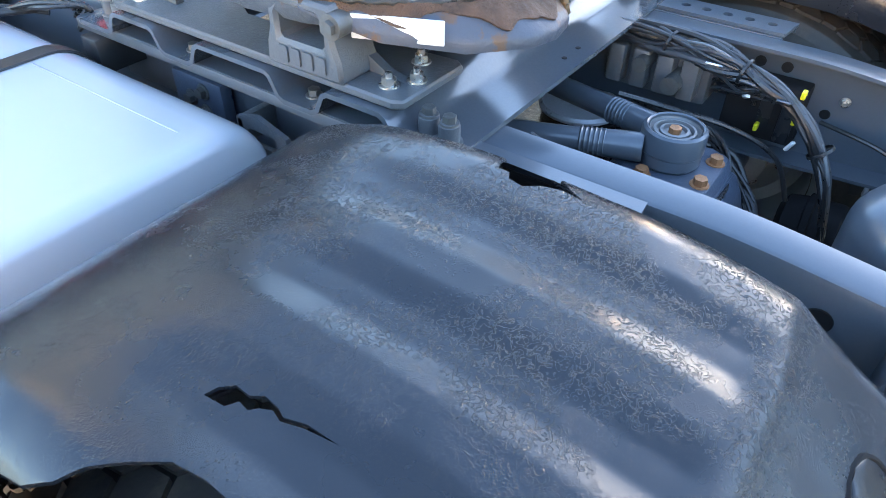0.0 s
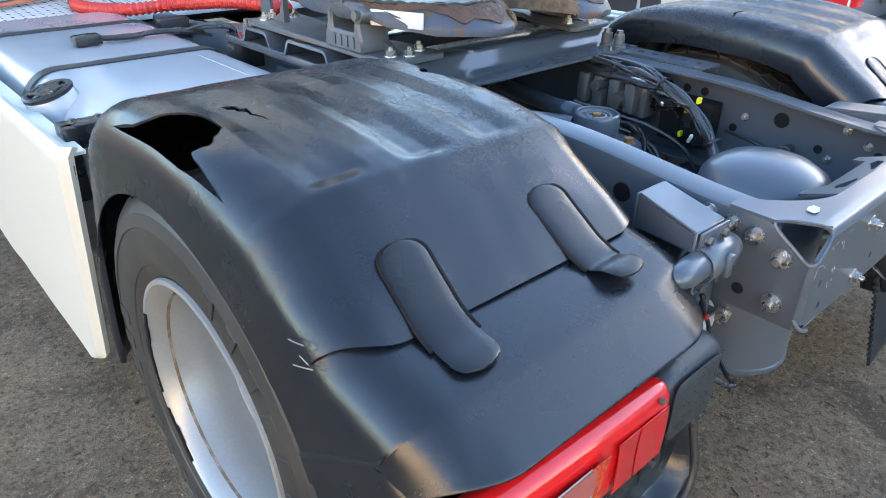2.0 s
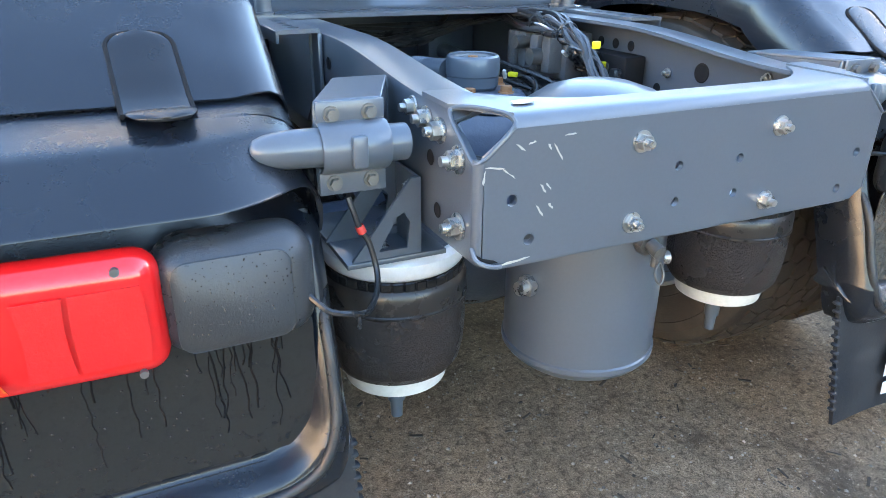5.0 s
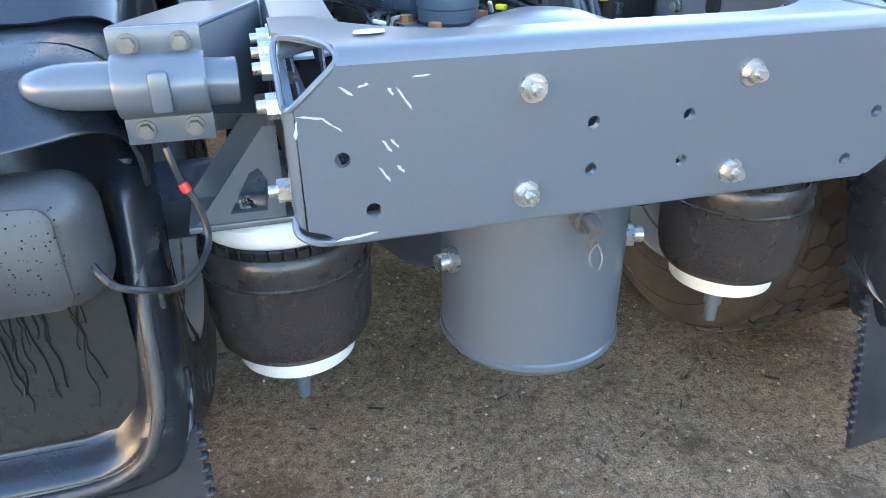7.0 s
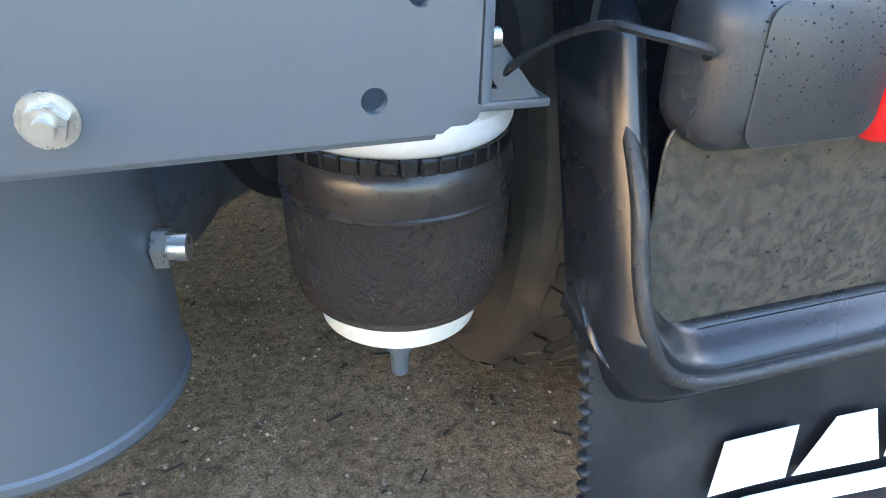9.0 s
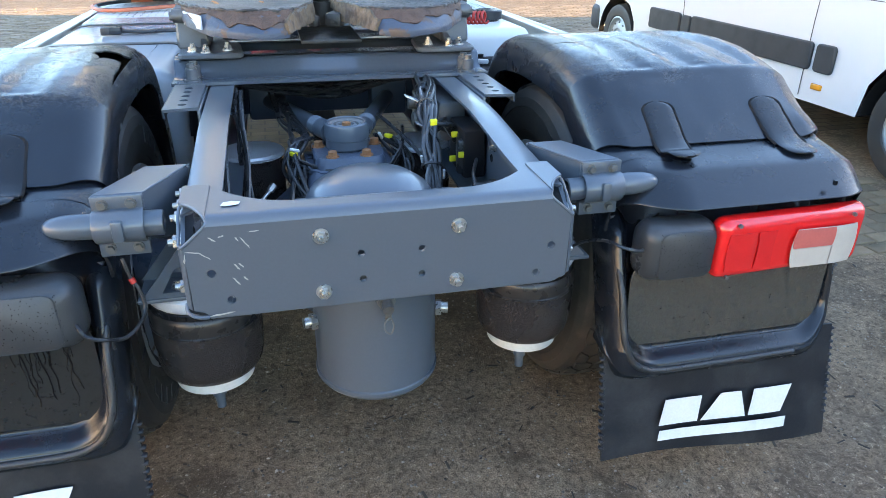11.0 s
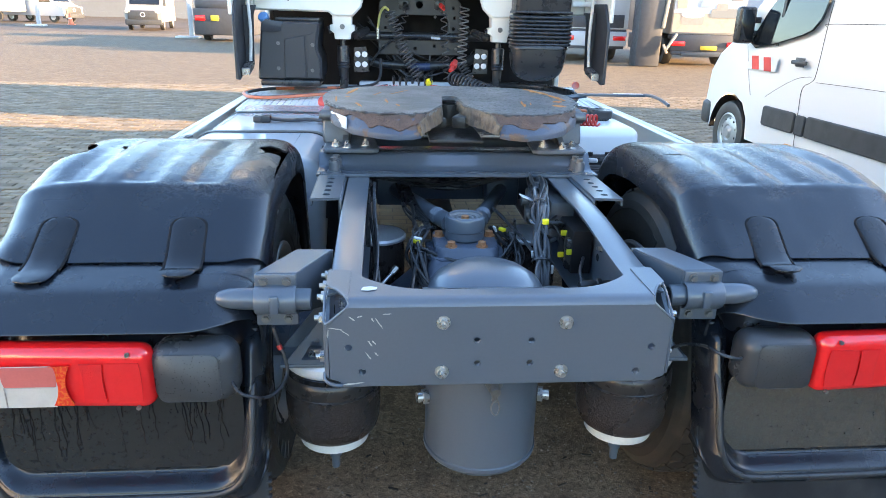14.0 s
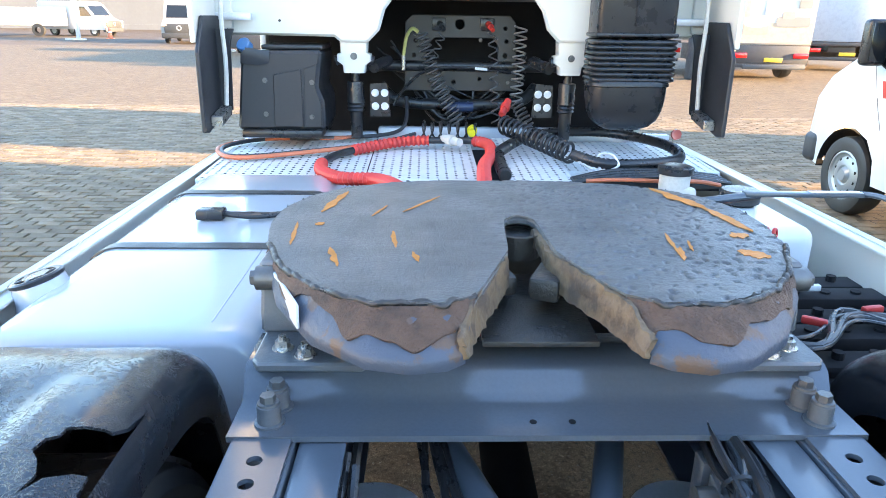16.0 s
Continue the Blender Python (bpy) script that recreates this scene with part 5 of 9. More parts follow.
for side in (-1, 1):
    air_spring(side)
    bm = bmesh.new()                                        # bracket from the rail to the air spring
    boxed(bm, (-0.525, 0.165, 0.713), (-0.36, 0.40, 0.722), 0.002)
    part("spring_bracket_plate", bm, CHASSIS, truck, mirror=side > 0)
    bm = bmesh.new()
    prism(bm, [(-0.515, 0.722), (-0.402, 0.722), (-0.402, 0.845), (-0.418, 0.845)], 0.006, Matrix.Translation((0, 0.176, 0)) @ UP_XZ, [[(-0.472, 0.733), (-0.425, 0.733), (-0.420, 0.775), (-0.43, 0.792), (-0.442, 0.786)]])
    boxed(bm, (-0.408, 0.170, 0.722), (-0.402, 0.26, 0.845), 0.001)
    prism(bm, [(-0.53, 0.722), (-0.402, 0.722), (-0.402, 0.86), (-0.42, 0.86)], 0.006, Matrix.Translation((0, 0.27, 0)) @ UP_XZ, [[(-0.475, 0.735), (-0.425, 0.735), (-0.42, 0.79), (-0.43, 0.80)]])
    part("spring_bracket_web", bm, CHASSIS, truck, mirror=side > 0)
    for y, z in ((0.20, 0.825), (0.225, 0.80)):
        bolt(truck, (0.408 * side, y, z), (side, 0, 0), 0.009)
    bolt(truck, (0.45 * side, 0.215, 0.722), (0, 0, 1), 0.011)
    # tube that carries the mudguard, its clamp and arm
    bm = bmesh.new()
    lathe(bm, [(0, 0.0), (0.009, 0.0015), (0.0155, 0.008), (0.0205, 0.020), (0.0240, 0.036), (0.0258, 0.055), (0.0262, 0.075), (0.0262, 0.22), (0.022, 0.222), (0.022, 0.10)], Matrix.Translation((-0.658, 0.131, 0.920)) @ frame_to((1, 0.06, -0.045)), 28)
    tb = part("mudguard_tube", bm, CHASSIS, truck, "grey bracket tube with a pinched end", 40, side > 0)
    bm = bmesh.new()
    rows = []
    for x in (-0.566, -0.562, -0.474, -0.470):
        r = 0.036 if -0.565 < x < -0.471 else 0.034
        rows.append([(x, 0.140 + r * math.cos(a), 0.913 + r * math.sin(a)) for a in [2 * math.pi * i / 28 for i in range(28)]])
    sheet(bm, rows, True)
    bmesh.ops.recalc_face_normals(bm, faces=bm.faces[:])
    thicken(bm, 0.006)
    box(bm, (-0.518, 0.103, 0.913), (0.022, 0.012, 0.045), 0.005)
    part("tube_clamp", bm, CHASSIS, tb, "", 35, side > 0)
    for a, b in (((-0.566, 0.138, 0.940), (-0.470, 0.144, 0.975)), ((-0.566, 0.138, 0.846), (-0.470, 0.144, 0.884)), ((-0.566, 0.148, 0.846), (-0.470, 0.155, 0.973))):
        bm = bmesh.new()
        boxed(bm, a, b, 0.002)
        part("clamp_flange", bm, CHASSIS, tb, "", 35, side > 0)
    for x in (-0.545, -0.492):
        for z in (0.958, 0.863):
            bolt(tb, (-x * side, 0.138, z), (0, -1, 0), 0.0115, BOLT_GREY)
    bm = bmesh.new()                                        # folded arm out from the rail: flat top, one deep side, open below
    prism(bm, [(-0.566, 0.150), (-0.470, 0.150), (-0.400, 0.315), (-0.490, 0.315)], 0.006, Matrix.Translation((0, 0, 0.969)), bevel=0.0015)
    arm = part("mudguard_arm", bm, CHASSIS, truck, "grey folded steel arm", 30, side > 0)
    for (xa, ya), (xb, yb), la, lb in (((-0.566, 0.155), (-0.490, 0.315), 0.935, 0.900), ((-0.476, 0.155), (-0.406, 0.315), 0.870, 0.820)):
        bm = bmesh.new()
        q = [bm.verts.new(p) for p in ((xa, ya, 0.969), (xb, yb, 0.969), (xb, yb, lb), (xa, ya, la), (xa + 0.006, ya, 0.969), (xb + 0.006, yb, 0.969), (xb + 0.006, yb, lb), (xa + 0.006, ya, la))]
        for f in ((0, 1, 2, 3), (7, 6, 5, 4), (0, 4, 5, 1), (1, 5, 6, 2), (2, 6, 7, 3), (3, 7, 4, 0)):
            bm.faces.new([q[k] for k in f])
        bmesh.ops.recalc_face_normals(bm, faces=bm.faces[:])
        part("arm_web", bm, CHASSIS, arm, "", 30, side > 0)
    bm = bmesh.new()
    boxed(bm, (-0.492, 0.316, 0.80), (-0.397, 0.322, 0.972), 0.002)
    part("arm_end_plate", bm, CHASSIS, arm, "", 30, side > 0)
    # angle bracket beside the rail with a row of holes
    bm = bmesh.new()
    prism(bm, [(-0.490, 0.680), (-0.402, 0.690), (-0.402, 2.05), (-0.490, 2.05)], 0.008, Matrix.Translation((0, 0, 1.002)), [ring2(-0.446, 0.73 + 0.052 * i, 0.012, 14) for i in range(5)])
    boxed(bm, (-0.494, 0.683, 0.985), (-0.487, 2.05, 1.009), 0.002)
    boxed(bm, (-0.406, 0.693, 0.84), (-0.3965, 2.047, 1.001), 0.002)
    part("angle_bracket", bm, CHASSIS, truck, "grey angle bracket with round holes", 30, side > 0)
    bm = bmesh.new()
    prism(bm, [(0.74, 1.0), (0.74, 0.86), (0.80, 0.80), (1.6, 0.78), (1.6, 1.0)], 0.010, Matrix.Translation((-0.4115, 0, 0)) @ UP_YZ)
    part("bracket_plate", bm, CHASSIS, truck, mirror=side > 0)

# folded mounting plate across the frame
HIGH, LOW = 1.062, 1.014
fold = [(0.992, LOW), (1.085, LOW), (1.105, LOW + 0.012), (1.120, HIGH - 0.008), (1.135, HIGH), (1.255, HIGH), (1.268, HIGH - 0.008), (1.285, LOW + 0.006), (1.297, LOW), (1.365, LOW), (1.377, LOW + 0.006), (1.394, HIGH - 0.008),
        (1.407, HIGH), (1.600, HIGH), (1.613, HIGH - 0.008), (1.630, LOW + 0.006), (1.642, LOW), (1.71, LOW), (1.722, LOW + 0.006), (1.739, HIGH - 0.008), (1.752, HIGH), (1.872, HIGH), (1.885, HIGH - 0.008), (1.902, LOW + 0.006), (1.915, LOW), (2.02, LOW)]
bm = bmesh.new()
sheet(bm, [[(x, y, z) for y, z in fold] for x in steps(-0.502, 0.502, 8)])
bmesh.ops.recalc_face_normals(bm, faces=bm.faces[:])
thicken(bm, 0.010)
plate = part("mounting_plate", bm, PLATE_PAINT, truck, "grey folded steel mounting plate, wet and shiny", 40)
for side in (-1, 1):
    for x, y in ((-0.443, 1.030), (-0.438, 1.076), (-0.443, 1.940), (-0.438, 1.985)):
        bm = bmesh.new()
        lathe(bm, [(0.024, 0), (0.024, 0.004), (0.019, 0.005), (0.0185, 0.034), (0.016, 0.036), (0.016, 0.039), (0, 0.039)], Matrix.Translation((-x * side, y, LOW)), 20)
        part("spacer", bm, CAST, plate)
        bolt(plate, (-x * side, y, LOW + 0.036), (0, 0, 1), 0.0175, BOLT_GREY, turn=y * 40)
for x in (-0.023, 0.04):
    bm = bmesh.new()
    cyl(bm, (x, 1.03, LOW - 0.001), (x, 1.03, LOW + 0.0012), 0.006, seg=12)
    part("bolt_hole", bm, SHADOW_BLACK, plate)


# fifth wheel on two cast pedestals
def pedestal(side):
    bm = bmesh.new()
    base = [(-0.475, 1.10), (-0.30, 1.10), (-0.285, 1.12), (-0.30, 1.30), (-0.36, 1.40), (-0.36, 1.60), (-0.30, 1.70), (-0.285, 1.88), (-0.30, 1.90), (-0.475, 1.90), (-0.487, 1.88), (-0.487, 1.12)]
    prism(bm, base, 0.017, Matrix.Translation((0, 0, HIGH + 0.002)), bevel=0.004)
    ped = part("pedestal", bm, CAST, truck, "rough cast iron pedestal bolted to the mounting plate", 30, side > 0)
    for yc in (1.31,):                                       # cast leg with an arched hole
        bm = bmesh.new()
        prism(bm, [(yc - 0.092, 1.078), (yc + 0.092, 1.078), (yc + 0.088, 1.118), (yc + 0.076, 1.150), (yc + 0.074, 1.212), (yc - 0.074, 1.212), (yc - 0.076, 1.150), (yc - 0.088, 1.118)], 0.10, Matrix.Translation((-0.494, 0, 0)) @ UP_YZ,
              [[(yc - 0.052, 1.132), (yc + 0.052, 1.132), (yc + 0.052, 1.175), (yc + 0.040, 1.192), (yc - 0.040, 1.192), (yc - 0.052, 1.175)]], bevel=0.007)
        leg = part("pedestal_leg", bm, CAST, ped, "", 40, side > 0)
        for j in range(4):                                   # raised bars
            bm = bmesh.new()
            prism(bm, rounded(yc - 0.058 + 0.030 * j, 1.090, yc - 0.035 + 0.030 * j, 1.122, 0.005), 0.004, Matrix.Translation((-0.498, 0, 0)) @ UP_YZ)
            part("raised_mark", bm, CAST, leg, mirror=side > 0)
    for s in (-1, 1):                                        # sloping webs fore and aft
        bm = bmesh.new()
        y0 = 1.5
        prism(bm, [(y0 + s * 0.255, 1.165), (y0 + s * 0.28, 1.11), (y0 + s * 0.32, 1.088), (y0 + s * 0.38, 1.078), (y0 + s * 0.255, 1.078)], 0.020, Matrix.Translation((-0.420, 0, 0)) @ UP_YZ)
        bmesh.ops.recalc_face_normals(bm, faces=bm.faces[:])
        part("web", bm, CAST, ped, "", 30, side > 0)
    for x, y in ((-0.443, 1.157), (-0.335, 1.169), (-0.40, 1.13), (-0.443, 1.843), (-0.335, 1.831), (-0.40, 1.87)):
        bolt(ped, (-x * side, y, HIGH + 0.019), (0, 0, 1), 0.0185, turn=y * 31)
    for y in (1.33, 1.675):
        bolt(ped, (0.455 * side, y, LOW), (0, 0, 1), 0.0175, BOLT_GREY)
    bm = bmesh.new()                                         # pivot pin with its bolt
    cyl(bm, (-0.40, 1.232, 1.182), (-0.498, 1.232, 1.182), 0.022, seg=18)
    cyl(bm, (-0.495, 1.232, 1.182), (-0.508, 1.232, 1.182), 0.014, seg=6)
    part("pivot_pin", bm, BOLT_DARK, ped, mirror=side > 0)
    return ped


for side in (-1, 1):
    pedestal(side)

half = [(0.0, 1.775), (0.15, 1.772), (0.28, 1.748), (0.39, 1.697), (0.46, 1.63), (0.502, 1.54), (0.512, 1.44), (0.492, 1.31), (0.44, 1.19), (0.365, 1.095), (0.27, 1.045), (0.17, 1.042), (0.118, 1.070), (0.075, 1.19), (0.043, 1.28), (0.037, 1.40), (0.032, 1.455)]
full = [(x, y) for x, y in half] + [(0.02, 1.478), (0.0, 1.487), (-0.02, 1.478)] + [(-x, y) for x, y in half[::-1][:-1]]
lean = Matrix.Translation((0, 1.48, 1.205)) @ Matrix.Rotation(radians(1.8), 4, "X") @ Matrix.Translation((0, -1.48, 0))
bm = bmesh.new()
prism(bm, full[::-1], 0.02, lean, bevel=0.006)
disc = part("coupling_plate", bm, GREASE, truck, "round fifth wheel coupling plate smeared with dark grease", 30)
bm = bmesh.new()                                             # skirt below the plate
right = sorted([p for p in half if p[1] > 1.1], key=lambda p: -p[1])
right = [p for p in right if p[0] > 0.12 or p[1] > 1.76]
loop = [(-x, y) for x, y in right[::-1]] + right[1:]
sheet(bm, [[lean @ Vector((x * k, 1.48 + (y - 1.48) * k, z)) for x, y in loop] for k, z in ((0.995, 0.004), (0.985, -0.02), (0.955, -0.040))])
bmesh.ops.recalc_face_normals(bm, faces=bm.faces[:])
thicken(bm, 0.012)
part("plate_skirt", bm, SKIRT_STEEL, disc, "blue-grey steel skirt with rust", 40)
for s in (-1, 1):                                             # sloping guide horns at the rear
    bm = bmesh.new()
    rows = []
    inner = [(0.118, 1.072), (0.165, 1.046), (0.22, 1.038), (0.275, 1.044), (0.365, 1.094), (0.44, 1.19), (0.49, 1.31)]
    outer = [(0.138, 0.985), (0.165, 0.966), (0.22, 0.958), (0.285, 0.968), (0.375, 1.045), (0.452, 1.165), (0.497, 1.30)]
    for t, dz in ((0.0, 0.012), (0.3, 0.004), (0.7, -0.020), (0.95, -0.036), (1.0, -0.042), (0.97, -0.058)):
        rows.append([(s * (a[0] + (b[0] - a[0]) * t), a[1] + (b[1] - a[1]) * t + (0.008 if dz < -0.08 else 0), 1.198 + dz * (1 - 0.8 * max(0, (a[1] - 1.15) / 0.16)) + (a[1] - 1.04) * 0.03 + 0.004 * noise.noise((a[0] * 30, t * 8, s))) for a, b in zip(inner, outer)])
    sheet(bm, rows)
    bmesh.ops.recalc_face_normals(bm, faces=bm.faces[:])
    thicken(bm, 0.010)
    part("guide_horn", bm, RUST_EDGE, disc, "worn guide horn with caked grease over bare blue-grey steel", 45)
    bm = bmesh.new()                                           # brown band of dried grease that hangs below the lip
    rows = []
    fine_i, fine_o = curve([(*p, 0) for p in inner], 20), curve([(*p, 0) for p in outer], 20)
    for k in range(5):
        row = []
        for a, b in zip(fine_i, fine_o):
            low = 0.46 + 0.55 * noise.noise((a.x * 13, a.y * 13, s * 4)) + 0.12 * noise.noise((a.x * 34, a.y * 34, s))
            t = 0.02 + max(0.06, min(0.9, low)) * k / 4
            dz = 0.012 - 0.048 * t - 0.006 * t * t
            p = a.lerp(b, t)
            row.append((s * p.x, p.y - 0.002, 1.2035 + dz * (1 - 0.8 * max(0, (a.y - 1.15) / 0.16)) + (a.y - 1.04) * 0.03 + 0.002 * noise.noise((p.x * 90, p.y * 90, k))))
        rows.append(row)
    sheet(bm, rows)
    bmesh.ops.recalc_face_normals(bm, faces=bm.faces[:])
    thicken(bm, 0.004)
    part("grease_band", bm, BROWN_GREASE, disc, "ragged band of dried brown grease", 60)
    bm = bmesh.new()                                           # ragged lip of pushed-up grease
    lip = curve([(s * px, py + 0.006, 1.2135 + (py - 1.04) * 0.03) for px, py in inner], 22)
    tube(bm, [p + Vector((0, 0.014 * noise.noise(p * 38) - 0.004, 0.006 * noise.noise(p * 55))) for p in lip], 0.0058, 7, smooth=False)
    part("grease_lip", bm, GREASE_BLACK, disc, "ragged lip of black grease", 60)
    bm = bmesh.new()                                           # caked ramp down each side of the throat
    brim = curve([(0.034, 1.45, 0), (0.040, 1.38, 0), (0.045, 1.28, 0), (0.077, 1.19, 0), (0.120, 1.07, 0), (0.142, 0.985, 0)], 12)
    rows = []
    for k in range(9):
        t = k / 8
        row = []
        for p in brim:
            n3 = 0.0045 * noise.noise((p.x * 60, p.y * 60, t * 4 + s)) + 0.0022 * noise.noise((p.x * 190, p.y * 190, t * 11))
            low = 0.034 + 0.026 * smoothstep(1.42, 1.20, p.y)
            row.append((s * (p.x - 0.010 * t * smoothstep(1.40, 1.15, p.y) + n3), p.y - 0.006 * t, 1.2135 - low * t + 0.6 * n3 - 0.028 * smoothstep(1.07, 0.985, p.y) * (1 - t)))
        rows.append(row)
    sheet(bm, rows)
    bmesh.ops.recalc_face_normals(bm, faces=bm.faces[:])
    thicken(bm, 0.010)
    part("throat_wall", bm, THROAT, disc, "rough ramp caked with brown grease", 60)
bm = bmesh.new()                                               # locking jaw and floor deep in the throat
boxed(bm, (-0.055, 1.44, 1.10), (0.055, 1.52, 1.195), 0.01)
lathe(bm, [(0.034, 0.0), (0.046, 0.0), (0.046, 0.05), (0.034, 0.05)], Matrix.Translation((0, 1.455, 1.150)), 28)
jaw = part("locking_jaw", bm, GREASE_BLACK, disc, "black greasy locking jaw")
for name, c, d, turn in (("throat_floor", (0, 1.285, 1.106), (0.20, 0.33, 0.012), 0), ("jaw_hook", (0.040, 1.285, 1.160), (0.058, 0.13, 0.046), -22), ("jaw_catch", (-0.048, 1.32, 1.150), (0.030, 0.10, 0.040), 14)):
    bm = bmesh.new()
    box(bm, c, d, min(0.010, d[2] * 0.3), Matrix.Rotation(radians(turn), 3, "Z"))
    part(name, bm, GREASE_BLACK, jaw)
def grease_height(x, y):
    """Smeared grease: broad waves, drag marks round the middle, and small dents."""
    r, a = math.hypot(x, y - 1.48), math.atan2(y - 1.48, x)
    h = 0.0034 + 0.0012 * noise.noise((x * 7, y * 7, 0)) + 0.0005 * noise.noise((r * 95, a * 3, 3)) + 0.0003 * noise.noise((x * 75, y * 60, 7)) + 0.0008 * noise.noise((x * 190, y * 120, 9)) * smoothstep(-0.1, 0.15, x)
    h -= 0.0045 * smoothstep(0.30, 0.42, noise.noise((x * 84, y * 58, 11))) * smoothstep(-0.20, 0.15, x)
    return h + 0.004 * smoothstep(1.14, 1.06, y)


xs, ys = steps(-0.51, 0.51, 204), steps(1.035, 1.775, 150)
bm = bmesh.new()
grid = {}
within = {(i, j) for i, gx in enumerate(xs) for j, gy in enumerate(ys) if inside(full, gx, gy)}
for i, gx in enumerate(xs):
    for j, gy in enumerate(ys):
        if (i, j) in within:
            px, py = gx, gy
        elif any((i + a, j + b) in within for a in (-1, 0, 1) for b in (-1, 0, 1)):      # the rim follows the plate's edge, ragged
            _, px, py = toward(full, gx, gy)
            ragged = 0.0035 * noise.noise((px * 45, py * 45, 2)) + 0.0020 * noise.noise((px * 130, py * 130, 4))
            px, py = px * (1 + ragged * 2), py + (py - 1.48) * ragged * 2
        else:
            continue
        grid[i, j] = bm.verts.new(lean @ Vector((px, py, 0.0195 + grease_height(px, py))))
for (i, j) in list(grid):
    q = [grid.get(k) for k in ((i, j), (i + 1, j), (i + 1, j + 1), (i, j + 1))]
    if all(q):
        bm.faces.new(q)
bmesh.ops.delete(bm, geom=[v for v in bm.verts if not v.link_faces], context="VERTS")
bmesh.ops.recalc_face_normals(bm, faces=bm.faces[:])
thicken(bm, 0.004)
part("grease_layer", bm, GREASE, disc, "thick layer of smeared dark grease", 60)
# bare rust where the grease has worn off: ragged streaks (start, end, half width)
for sx, sy, ex, ey, wide in ((-0.419, 1.497, -0.377, 1.661, 0.009), (-0.448, 1.296, -0.457, 1.433, 0.004), (-0.419, 1.412, -0.402, 1.427, 0.008), (-0.373, 1.285, -0.347, 1.190, 0.006), (-0.261, 1.378, -0.251, 1.282, 0.005),
                             (-0.246, 1.500, -0.161, 1.627, 0.004), (-0.220, 1.263, -0.208, 1.213, 0.005), (-0.226, 1.072, -0.200, 1.060, 0.010), (0.352, 1.710, 0.434, 1.524, 0.014), (0.424, 1.560, 0.463, 1.382, 0.011),
                             (0.404, 1.355, 0.446, 1.366, 0.014), (0.384, 1.275, 0.432, 1.240, 0.018), (0.280, 1.373, 0.267, 1.234, 0.004), (0.282, 1.294, 0.266, 1.223, 0.005), (0.31, 1.33, 0.30, 1.27, 0.003), (-0.31, 1.47, -0.28, 1.55, 0.003)):
    bm = bmesh.new()
    run = Vector((ex - sx, ey - sy, 0))
    across_ = Vector((-run.y, run.x, 0)).normalized()
    sides = []
    for sign in (1, -1):
        row = []
        for k in range(1, 18):
            t = k / 18
            swell = wide * math.sin(math.pi * t) ** 0.6 * (1 + 0.75 * noise.noise((sx * 40 + t * 5.5, sign * 3.1, sy * 17)) + 0.4 * noise.noise((sx * 40 + t * 17, sign * 7.7, sy * 9)))
            row.append(Vector((sx, sy, 0)) + run * t + across_ * sign * max(0.0008, swell))
        sides.append(row)
    outline = [(sx, sy)] + [(p.x, p.y) for p in sides[1]] + [(ex, ey)] + [(p.x, p.y) for p in sides[0][::-1]]
    prism(bm, outline, 0.0008, lean @ Matrix.Translation((0, 0, 0.0240)))
    part("rust_patch", bm, ORANGE_RUST, disc)
bm = bmesh.new()                                                # blank white plate on the edge
box(bm, (-0.430, 1.146, 1.178), (0.006, 0.158, 0.042), 0.002, Matrix.Rotation(math.atan2(0.065, 0.146), 3, "Z"))
part("white_plate", bm, WHITE_PAINT, disc, "blank white plate")
bm = bmesh.new()                                                # release handle out to the right
tube(bm, [(0.45, 1.75, 1.185), (0.56, 1.76, 1.195), (0.66, 1.765, 1.205)], 0.011, 10, 4)
boxed(bm, (0.62, 1.752, 1.202), (0.935, 1.778, 1.214), 0.003)
tube(bm, [(0.925, 1.768, 1.209), (0.950, 1.720, 1.213), (0.960, 1.62, 1.206), (0.965, 1.545, 1.192)], 0.0075, 8, 5)
part("release_handle", bm, CHASSIS, disc, "grey release handle with a white sticker")
bm = bmesh.new()
boxed(bm, (0.79, 1.754, 1.2142), (0.925, 1.776, 1.2155), 0.0004)
part("sticker", bm, WHITE_PAINT, disc)


# ---- axle, rods and springs between the rails ----
bm = bmesh.new()
lathe(bm, [(0, -0.30), (0.07, -0.29), (0.13, -0.25), (0.19, -0.19), (0.235, -0.12), (0.25, -0.05), (0.25, 0.02), (0.235, 0.08), (0.20, 0.15), (0.16, 0.22), (0.14, 0.30), (0.09, 0.32), (0, 0.32)], Matrix.Translation((0.0, 0.80, 0.53)) @ frame_to((0, 1, 0)), 40)
cyl(bm, (-0.95, 0.80, 0.505), (0.95, 0.80, 0.505), 0.085, seg=28)
cyl(bm, (-0.30, 0.80, 0.51), (-0.14, 0.80, 0.53), 0.10, 0.2, 28)
cyl(bm, (0.30, 0.80, 0.51), (0.14, 0.80, 0.53), 0.10, 0.2, 28)
axle = part("rear_axle", bm, AXLE_PAINT, truck, "dark blue-grey cast rear axle housing", 35)
bm = bmesh.new()
rows = [[(x, y, z) for x, y in rounded(-a, 0.76 - b, a, 0.78 + b, 0.03, 3)] for z, a, b in ((0.66, 0.16, 0.16), (0.76, 0.135, 0.13), (0.80, 0.12, 0.115), (0.815, 0.105, 0.10), (0.842, 0.10, 0.095), (0.848, 0.095, 0.09))]
vs = sheet(bm, rows, True)
bm.faces.new(vs[-1])
bmesh.ops.recalc_face_normals(bm, faces=bm.faces[:])
part("rod_mount", bm, AXLE_PAINT, axle, "", 35)
bm = bmesh.new()                                                # stepped plate under the joint
prism(bm, [(-0.128, 0.70), (-0.088, 0.655), (0.088, 0.655), (0.128, 0.70), (0.128, 0.86), (-0.128, 0.86)], 0.018, Matrix.Translation((0, 0, 0.800)), bevel=0.004)
